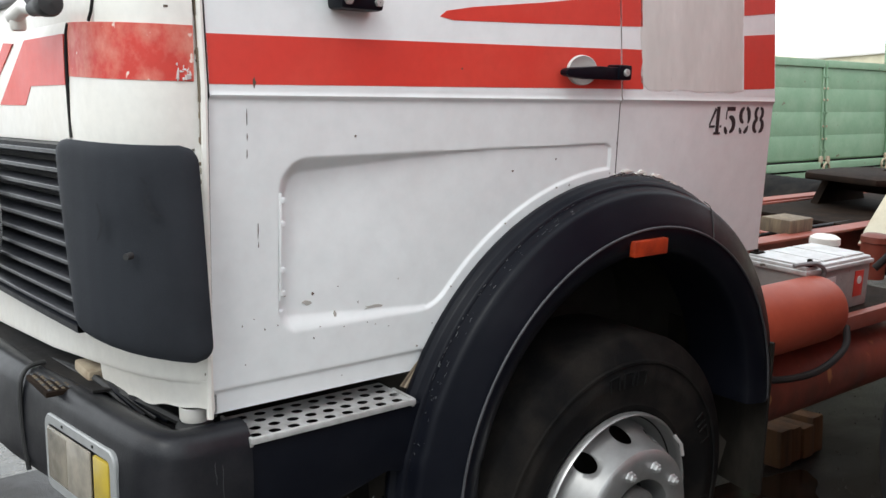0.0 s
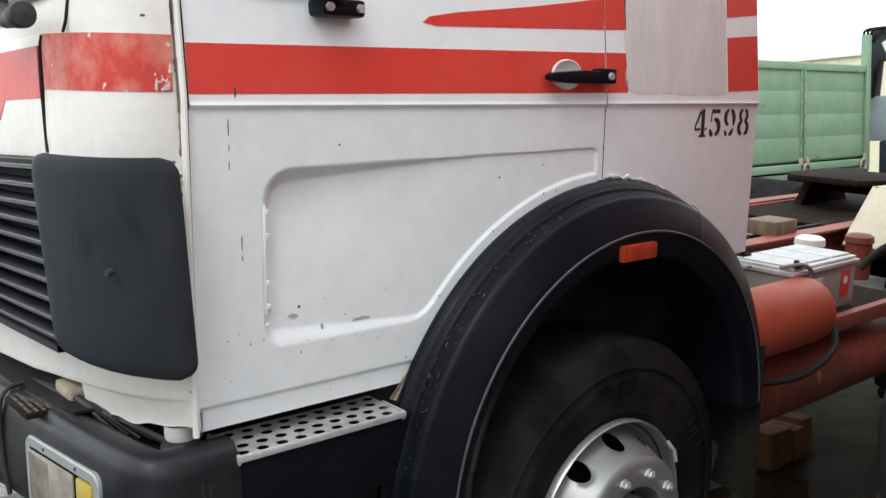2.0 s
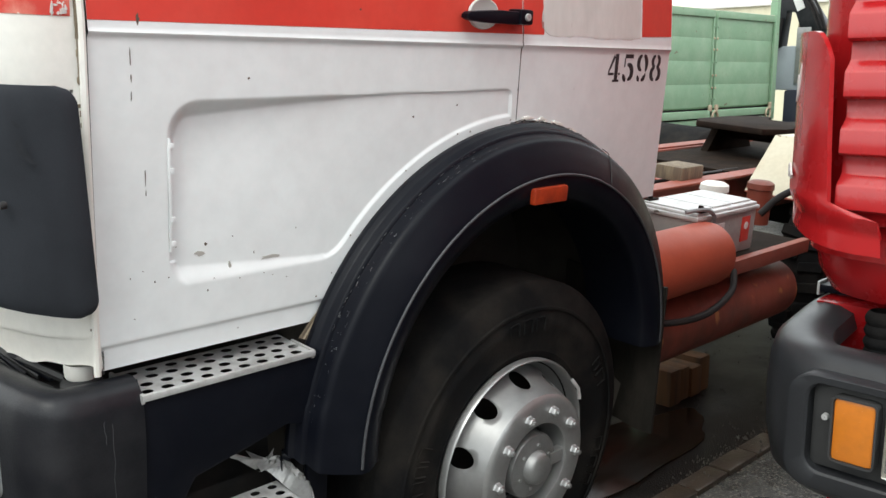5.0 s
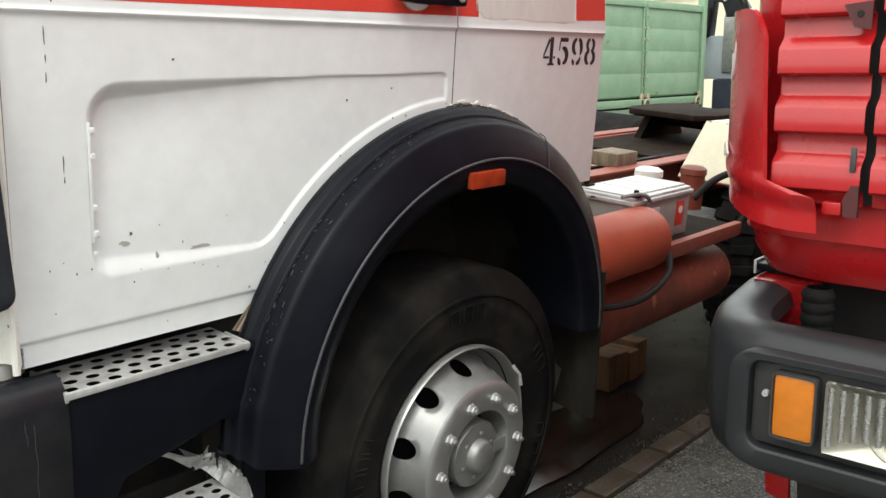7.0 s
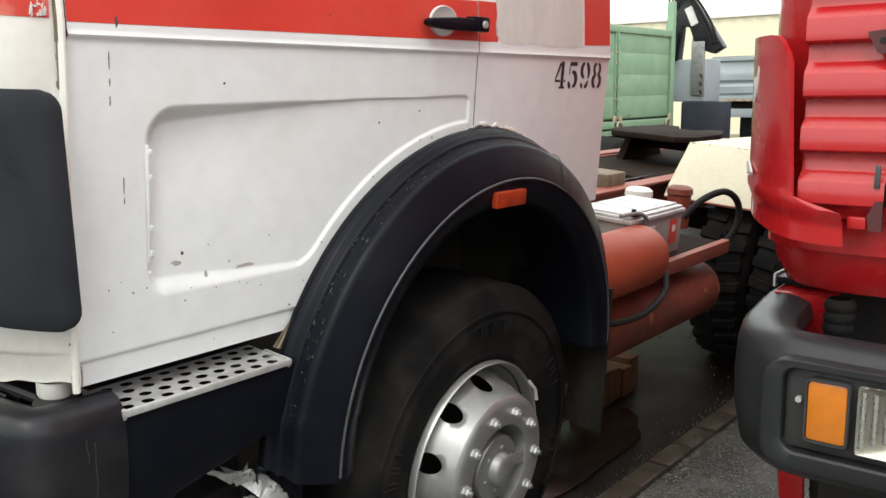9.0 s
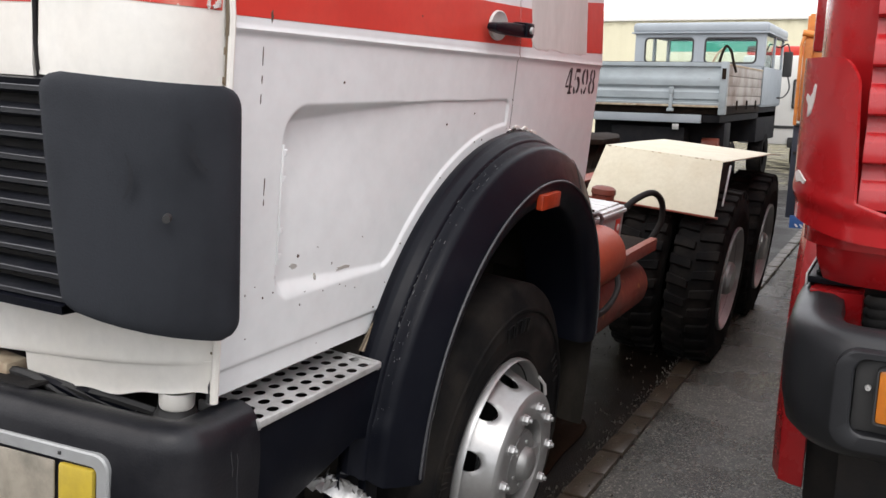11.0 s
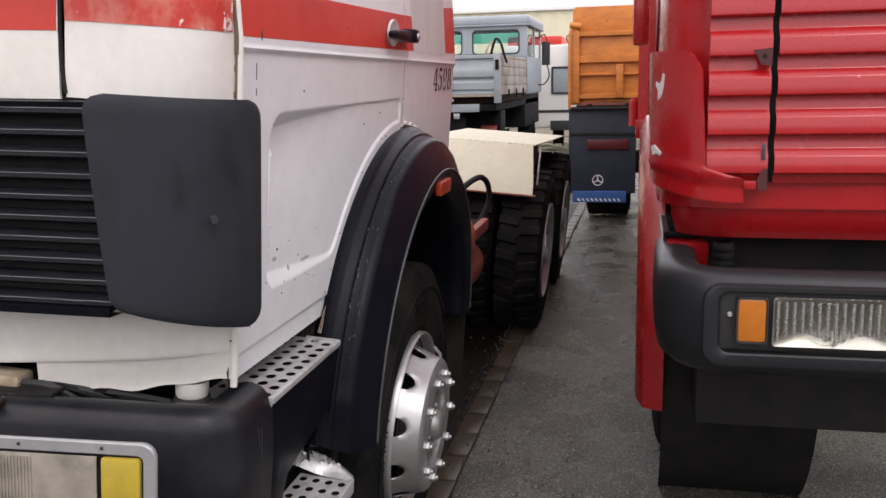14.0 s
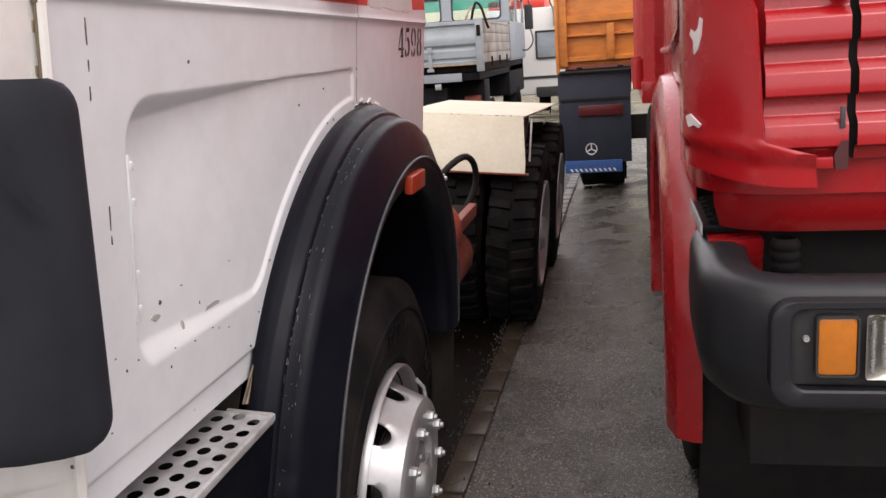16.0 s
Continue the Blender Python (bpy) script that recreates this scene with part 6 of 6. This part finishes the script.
# ---- green drop-side trailer ----
trailer = thing("green_trailer", "faded green drop-side trailer with rusty hinges", "trailer", Matrix.Translation((0, 0, 0.03)))
for x0, x1 in ((3.6, 5.9), (5.93, 8.31), (8.35, 9.74)):
    side = part("side_board", box(x0, 3.205, 1.22, x1, 3.25, 2.24, 0.008), GREEN, trailer)
    for k in range(4):
        part("plank", box(x0 + 0.02, 3.19, 1.235 + 0.245 * k, x1 - 0.02, 3.206, 1.4795 + 0.245 * k, 0.0012), GREEN, side)
    part("board_rim", box(x0 + 0.01, 3.165, 2.185, x1 - 0.01, 3.26, 2.262, 0.010), GREEN, side)
    part("worn_edge", box(x0 + 0.02, 3.175, 2.2625, x1 - 0.02, 3.25, 2.268, 0.002), CREAMSHEET, side)
    for x in (x0, x1 - 0.03):
        part("stake", box(x, 3.176, 1.22, x + 0.03, 3.192, 2.19, 0.004), GREEN, side)
        for k in range(7):
            part("bolt", lathe([(0.001, 3.162), (0.012, 3.163), (0.014, 3.172)], (x + 0.015, 0, 1.32 + 0.13 * k + 0.01 * math.sin(5 * k)), "y", 8), RUSTY if k % 3 else GREEN, side)
    for x in (x0 + 0.02, x1 - 0.08):
        part("hinge", box(x, 3.150, 1.13, x + 0.06, 3.175, 1.26, 0.012), RUSTY, side)
part("end_post", box(9.76, 3.17, 1.05, 9.84, 3.26, 2.62, 0.01), GREEN, trailer, "green end post")
part("post_strap", box(9.70, 3.155, 1.06, 9.76, 3.175, 2.30, 0.004), GREEN, trailer)
part("headboard", box(9.78, 3.3, 1.22, 9.84, 5.6, 2.24, 0.01), GREEN, trailer)
part("floor", box(3.6, 3.22, 1.12, 9.8, 5.6, 1.22, 0.01), DARK, trailer)
part("side_rail", box(3.6, 3.15, 1.12, 9.8, 3.22, 1.20, 0.01), GREEN, trailer)
part("lower_rail", box(3.6, 3.17, 1.04, 9.8, 3.22, 1.10, 0.008), GREEN, trailer)
for x in (6.5, 8.33, 9.6):
    part("lashing_ring", tube([(x + 0.06 * math.cos(radians(a)), 3.135, 1.13 + 0.06 * math.sin(radians(a))) for a in range(0, 361, 30)], 0.011, 6), RUSTY, trailer)
part("far_board", box(3.6, 5.55, 1.22, 9.8, 5.6, 2.26), GREEN, trailer)
part("chassis", box(3.6, 3.5, 0.75, 10.5, 5.3, 1.12), DARK, trailer)
part("pale_sheet", box(4.2, 2.9, 1.02, 6.6, 3.3, 1.04, 0.004), CREAMSHEET, trailer)
for x in (4.6, 8.8):
    part("wheel", tyre_mesh((x, 3.35, 0.5), 0.5, 0.28, 0), RUBBER, trailer)

crane = thing("loader_crane", "dark hydraulic loader crane folded behind the trailer", "crane")
part("column", box(10.3, 2.75, 0.0, 10.7, 3.28, 1.42, 0.03), NAVY, crane)
part("lower_boom", prism([(3.52, 2.34), (3.50, 2.66), (3.36, 2.76), (3.16, 2.74), (3.02, 2.52), (2.74, 2.10), (2.88, 2.02), (3.10, 2.10), (3.20, 2.36), (3.30, 2.38), (3.34, 1.95), (3.44, 1.92)], 10.30, 10.46, "x", 0.02), SATIN, crane, "black folded crane arm")
part("boom_label", box(10.285, 3.12, 2.38, 10.297, 3.22, 2.62, 0.002, Matrix.Translation((0, 3.17, 2.5)) @ pose(0, 0, 0, -24) @ Matrix.Translation((0, -3.17, -2.5))), PLATEW, crane)
part("warning_label", box(10.285, 3.40, 1.93, 10.297, 3.46, 2.06, 0.002), REDSTRIPE, crane)
for k in range(3):
    part("hose", tube(curve([(10.28, 3.46 - 0.03 * k, 2.60), (10.20, 3.42 - 0.05 * k, 2.74), (10.22, 3.22 - 0.06 * k, 2.72), (10.25, 3.00 - 0.05 * k, 2.42), (10.27, 2.88 - 0.04 * k, 2.15)]), 0.016, 8), DARK, crane)
part("ram", tube([(10.27, 3.36, 2.30), (10.27, 3.42, 1.85)], 0.035, 10), DARK, crane)
part("valve_box", box(10.32, 2.96, 1.42, 10.8, 3.42, 1.96, 0.02), GREYBLUE, crane, "grey valve cabinet")
part("valve_cover", box(10.29, 2.98, 1.50, 10.33, 3.16, 2.18, 0.015), HUBGREY, crane)
part("swivel", lathe([(0.09, 2.12), (0.11, 2.16), (0.10, 2.30), (0.05, 2.34)], (10.45, 3.10, 0), "z", 20), RUSTY, crane)
for z in (1.56, 1.66, 1.76):
    part("valve_lever", tube([(10.28, 3.02, z), (10.22, 2.98, z - 0.03)], 0.012, 6), DARK, crane)

# ---- grey crew-cab lorry ----
crew = thing("grey_crew_cab_lorry", "grey-blue crew-cab lorry with an aluminium drop-side bed", "truck")
def pressed_board(y0, y1):
    """A tailboard of pressed sheet: hollow rims and two broad raised bands with a groove between them."""
    line = [(12.03, 1.405), (11.955, 1.405), (11.950, 1.412), (11.950, 1.452), (11.985, 1.462), (11.985, 1.490), (11.962, 1.515), (11.962, 1.610), (11.990, 1.632), (11.995, 1.652), (11.990, 1.672), (11.962, 1.700), (11.958, 1.760), (11.966, 1.820), (11.985, 1.860), (11.985, 1.965), (11.950, 1.975), (11.950, 2.022), (11.957, 2.030), (12.03, 2.030)]
    return sheet([[(x, y, z) for x, z in line] for y in (y0, y1)], 0.004)


tail = part("tail_board", pressed_board(1.30, 3.55), ALU, crew, "blue-grey pressed metal tailboard")
part("rusty_rim", box(11.944, 1.31, 1.400, 11.951, 3.54, 1.428, 0.002), RUSTY, tail)
part("worn_rim", box(11.955, 1.31, 2.031, 12.02, 3.54, 2.036, 0.002), RUSTDARK, tail)
sideb = part("side_board", box(12.06, 1.255, 1.42, 15.3, 1.30, 1.995, 0.004), OLDBOARD, crew, "brown side boards with flaking pale paint")
for k in range(4):
    part("plank", box(12.07, 1.236 - 0.004 * (k % 2), 1.425 + 0.143 * k, 15.29, 1.256, 1.562 + 0.143 * k, 0.004), OLDBOARD, sideb)
part("board_rim", box(12.06, 1.225, 1.99, 15.3, 1.305, 2.02, 0.006), RUSTY, sideb)
for x in (12.9, 13.8, 14.7):
    part("board_hinge", box(x, 1.215, 1.36, x + 0.05, 1.236, 1.50, 0.006), RUSTDARK, sideb)
part("corner_post", box(11.935, 1.215, 1.30, 12.055, 1.315, 2.045, 0.012), ALU, crew)
part("post_latch", box(11.915, 1.235, 1.80, 11.936, 1.29, 1.95, 0.006), RUSTDARK, crew)
part("bed_floor", box(12.04, 1.26, 1.30, 15.4, 3.35, 1.40, 0.01), RUSTDARK, crew)
part("far_board", box(12.0, 3.55, 1.42, 15.3, 3.60, 2.02, 0.01), ALU, crew)
part("latch", joined(box(11.915, 1.965, 1.34, 11.948, 2.015, 1.60, 0.008), box(11.905, 1.955, 1.58, 11.945, 2.025, 1.68, 0.012), box(11.91, 1.94, 1.33, 11.95, 2.04, 1.375, 0.008)), ALU, crew, "steel tailboard latch")
part("cab_lower", box(15.56, 1.30, 0.75, 17.9, 3.48, 1.40, 0.03), UNDERSIDE, crew)
cab = part("cab", joined(box(15.5, 1.25, 1.40, 15.56, 3.57, 2.085, 0.02), box(15.5, 1.25, 1.40, 18.0, 1.30, 2.085, 0.02), box(15.5, 3.52, 1.40, 18.0, 3.57, 2.085, 0.02), box(17.94, 1.25, 1.40, 18.0, 3.57, 2.0, 0.02), box(15.52, 1.27, 1.38, 17.98, 3.55, 1.42), *[box(x, y, 2.08, x + w, y + 0.06, 2.69, 0.015) for x, w in ((15.52, 0.12), (16.72, 0.10), (17.85, 0.12)) for y in (1.255, 3.505)]), GREYBLUE, crew, "grey-blue crew cab seen through its windows")
part("roof", box(15.45, 1.20, 2.655, 18.03, 3.62, 2.85, 0.085, segments=5), GREYBLUE, cab)
part("roof_gutter", box(15.44, 1.19, 2.655, 18.04, 3.63, 2.680, 0.006), GREYBLUE, cab)
for a0, a1, y0, y1 in ((1.25, 2.42, 1.40, 2.29), (2.42, 3.57, 2.50, 3.38)):
    rear = part("rear_wall", frame_ring(rounded(a0, a1, 2.08, 2.66, 0.004), rounded(y0, y1, 2.14, 2.575, 0.07), 15.495, 15.55), GREYBLUE, cab)
    part("rear_window", prism(rounded(y0, y1, 2.14, 2.575, 0.07), 15.516, 15.520, "x"), CABGLASS, rear).visible_shadow = False
    part("window_rubber", frame_ring(rounded(y0 - 0.012, y1 + 0.012, 2.128, 2.587, 0.08), rounded(y0 + 0.016, y1 - 0.016, 2.156, 2.559, 0.06), 15.487, 15.512), SEAL, rear)
part("windscreen", box(17.955, 1.31, 2.0, 17.960, 3.51, 2.44), CABGLASS, cab).visible_shadow = False
part("sun_band", box(17.953, 1.31, 2.44, 17.960, 3.51, 2.67), SUNBAND, cab, "teal sun band of the windscreen").visible_shadow = False
for x0, x1 in ((15.64, 16.72), (16.82, 17.85)):
    part("side_window", box(x0, 1.275, 2.08, x1, 1.280, 2.66), CABGLASS, cab).visible_shadow = False
for y in (1.75, 3.0):
    part("seat_back", box(16.9, y - 0.26, 1.5, 17.05, y + 0.26, 2.16, 0.06, segments=3), SEAL, cab)
part("mirror", box(17.3, 1.00, 1.94, 17.36, 1.17, 2.42, 0.03, segments=3), SEAL, cab)
part("mirror_arm", tube(curve([(17.5, 1.26, 2.50), (17.36, 1.12, 2.56), (17.33, 1.06, 2.42)]), 0.014, 6), SEAL, cab)
part("mirror_arm", tube(curve([(17.33, 1.06, 1.95), (17.35, 1.02, 1.72), (17.4, 1.12, 1.56), (17.5, 1.26, 1.54)]), 0.014, 6), SEAL, cab)
part("bed_hook", tube(curve([(12.22, 1.40, 2.02), (12.23, 1.37, 2.16), (12.24, 1.32, 2.27), (12.25, 1.25, 2.20), (12.26, 1.21, 2.06), (12.27, 1.16, 1.90)]), 0.020, 8), RUSTDARK, crew, "dark bent iron hook over the side board")
part("bed_hook", tube(curve([(12.24, 1.32, 2.26), (12.24, 1.43, 2.17), (12.24, 1.50, 2.03)]), 0.016, 8), RUSTY, crew)
part("chassis", box(12.1, 1.8, 0.7, 17.8, 2.9, 1.1, 0.02), UNDERSIDE, crew)
part("under_box", box(12.5, 1.3, 0.80, 13.0, 3.3, 1.17, 0.02), UNDERSIDE, crew)
part("inner_floor", box(12.06, 1.30, 1.18, 17.8, 3.4, 1.29, 0.01), UNDERSIDE, crew)
part("red_axle", tube([(12.44, 1.36, 0.86), (12.44, 1.60, 0.86)], 0.085, 12), OXIDE, crew)
part("tow_bracket", box(11.96, 1.86, 1.07, 11.99, 1.95, 1.15, 0.006), STEEL, crew)
part("under_rail", box(11.97, 1.55, 1.17, 12.02, 3.3, 1.29, 0.008), GREYBLUE, crew)
part("speed_plate", box(12.03, 1.83, 0.71, 12.05, 2.08, 0.85, 0.004), PLATEW, crew, "white speed plate with a red edge reading 90")
part("plate_rim", frame_ring(rounded(1.82, 2.09, 0.70, 0.86, 0.02), rounded(1.845, 2.065, 0.725, 0.835, 0.015), 12.02, 12.04), REDSTRIPE, crew)
for name, centre in (("9", 2.005), ("0", 1.905)):
    strokes = GLYPHS["9"] if name == "9" else [bowl(0.5, 0.5, 0.34, 0.44, 90, 450, 0.2, 0.2, 24)]
    bodies = [stroke(pts, ws, -0.04, 0.74, 0.08, 0.085) for pts, ws in strokes]
    digit = joined(*bodies)
    digit.transform(Matrix.Translation((12.026, centre, 0)) @ pose(0, 0, 0, 0, 0, -90))
    part("digit", digit, INK, crew)
for x, y in ((13.2, 1.3), (13.2, 3.0), (16.8, 1.3), (16.8, 3.0)):
    part("wheel", tyre_mesh((x, y, 0.46), 0.46, 0.26, 0), RUBBER, crew)

# ---- orange tipper seen from behind ----
tip = thing("orange_tipper", "orange tipper lorry with a dark blue spray flap", "truck")
part("tailgate", box(8.72, -2.5, 1.34, 8.78, -0.09, 2.13, 0.012), ORANGE, tip, "orange tailgate with pressed ribs")
part("upper_sheet", box(8.79, -2.5, 2.10, 8.83, -0.12, 2.42, 0.008), ORANGE, tip)
for z, h in ((1.400, 0.060), (1.655, 0.035), (1.795, 0.085), (2.085, 0.060)):
    part("tailgate_rib", prism([(8.72, z), (8.675, z + 0.012), (8.675, z + h - 0.012), (8.72, z + h)], -2.48, -0.12, "y"), ORANGE, tip)
for y, z0, z1 in ((-0.145, 1.36, 2.16), (-0.63, 1.42, 1.78), (-1.25, 1.40, 2.1)):
    part("tailgate_post", box(8.655, y - 0.04, z0, 8.72, y + 0.04, z1, 0.012), ORANGE, tip)
part("lower_rail", box(8.70, -2.45, 1.285, 8.76, -0.16, 1.365, 0.01), RUSTTANK, tip)
for y in (-0.30, -0.72, -1.2):
    part("rail_bolt", box(8.68, y - 0.03, 1.29, 8.71, y + 0.03, 1.35, 0.008), RUSTDARK, tip)
part("hinge_rod", tube([(8.64, -0.08, 1.30), (8.63, -0.08, 2.1), (8.66, -0.10, 2.2)], 0.018, 8), ORANGE, tip)
part("lock_rod", tube([(8.63, -2.4, 1.30), (8.63, -0.1, 1.30)], 0.02, 8), DARK, tip)
part("tipper_body", box(8.8, -2.5, 1.34, 12.5, -0.10, 2.40, 0.01), ORANGE, tip)
part("hinge", joined(box(8.66, -0.19, 2.12, 8.78, -0.10, 2.24, 0.03), tube([(8.66, -0.20, 2.20), (8.66, -0.08, 2.22)], 0.035, 12)), ORANGE, tip)
part("sub_frame", box(8.7, -2.4, 1.16, 12.4, -0.15, 1.34, 0.01), DARK, tip)
part("spray_flap", box(8.66, -0.82, 0.34, 8.69, -0.07, 1.30, 0.006), NAVY, tip, "dark blue spray flap with a round star mark")
part("spray_flap", box(8.66, -2.45, 0.34, 8.69, -1.8, 1.30, 0.006), NAVY, tip)
part("flap_mark", joined(lathe([(0.052, 8.655), (0.062, 8.652), (0.062, 8.66)], (0, -0.40, 0.49), "x", 30), *[tube([(8.654, -0.40, 0.49), (8.654, -0.40 + 0.055 * math.sin(radians(a)), 0.49 + 0.055 * math.cos(radians(a)))], 0.007, 6) for a in (0, 120, 240)]), PLATEW, tip)
bar = part("bumper_plate", box(8.62, -0.72, 0.24, 8.65, -0.12, 0.37, 0.006), BLUE, tip, "blue rear plate with white slanting bars")
for k in range(10):
    part("white_bar", prism([(-0.66 + 0.05 * k, 0.255), (-0.64 + 0.05 * k, 0.255), (-0.62 + 0.05 * k, 0.285), (-0.64 + 0.05 * k, 0.285)], 8.614, 8.621, "x"), PLATEW, bar)
part("tail_lamp", box(8.63, -0.74, 0.84, 8.665, -0.28, 0.95, 0.01), material("dark_red_lens", (0.10, 0.012, 0.012), 0.3), tip)
part("flap_bar", box(8.645, -0.80, 1.00, 8.66, -0.09, 1.03, 0.003), DARK, tip)
for y in (-0.75, -2.3):
    part("wheel", tyre_mesh((9.35, y, 0.5), 0.5, 0.5, 0), RUBBER, tip)
part("axle_beam", box(8.9, -2.3, 0.55, 9.1, -0.4, 0.8, 0.02), DARK, tip)

van = thing("white_van", "white box van parked behind the lorries", "van")
part("van_body", box(19.0, -0.9, 0.55, 23.5, 2.2, 2.42, 0.08), VANWHITE, van)
part("van_window", box(18.98, 0.40, 1.35, 19.01, 1.10, 1.90, 0.02), ALU, van)
part("window_rim", frame_ring(rounded(0.37, 1.13, 1.32, 1.93, 0.03), rounded(0.41, 1.09, 1.36, 1.89, 0.02), 18.965, 19.0), SEAL, van)
part("van_moulding", box(18.985, -0.9, 0.90, 19.0, 1.85, 0.96), SEAL, van)
part("roof_load", box(19.1, 0.9, 2.42, 20.5, 2.15, 2.62, 0.06), REDSTRIPE, van)
part("van_bumper", box(18.94, -0.9, 0.5, 19.0, 1.15, 0.72, 0.02), SEAL, van)
part("van_mirror", box(18.78, 0.55, 2.0, 18.84, 0.72, 2.42, 0.03, segments=3), HUBGREY, van, "grey side mirror")
part("mirror_arm", tube(curve([(19.0, 0.70, 2.30), (18.86, 0.78, 2.56), (18.82, 0.66, 2.60), (18.81, 0.62, 2.42)]), 0.014, 6), SEAL, van)
part("mirror_arm", tube(curve([(18.81, 0.62, 2.0), (18.82, 0.60, 1.85), (18.86, 0.52, 1.72), (19.0, 0.50, 1.66)]), 0.014, 6), SEAL, van)
for y in (-0.7, 0.95):
    part("van_wheel", tyre_mesh((19.9, y, 0.36), 0.36, 0.2, 0), RUBBER, van)

hall = thing("industrial_hall", "long pale yellow hall clad in corrugated sheet", "building", kind="structure")
part("wall", sheet([[(30 + 0.04 * (k % 4 in (1, 2)), -30 + 0.125 * k, z) for k in range(560)] for z in (0, 4.0)]), PALE, hall)
part("eaves", box(29.9, -30, 4.0, 30.2, 40, 4.12, 0.02), VANWHITE, hall)
part("roof", sheet([[(30, y, 4.1) for y in (-30, 40)], [(42, y, 5.4) for y in (-30, 40)]], 0.05), PALE, hall)
part("side_wall", sheet([[(30 + 0.125 * k, 40 + 0.04 * (k % 4 in (1, 2)), z) for k in range(160)] for z in (0, 4.0)]), PALE, hall)
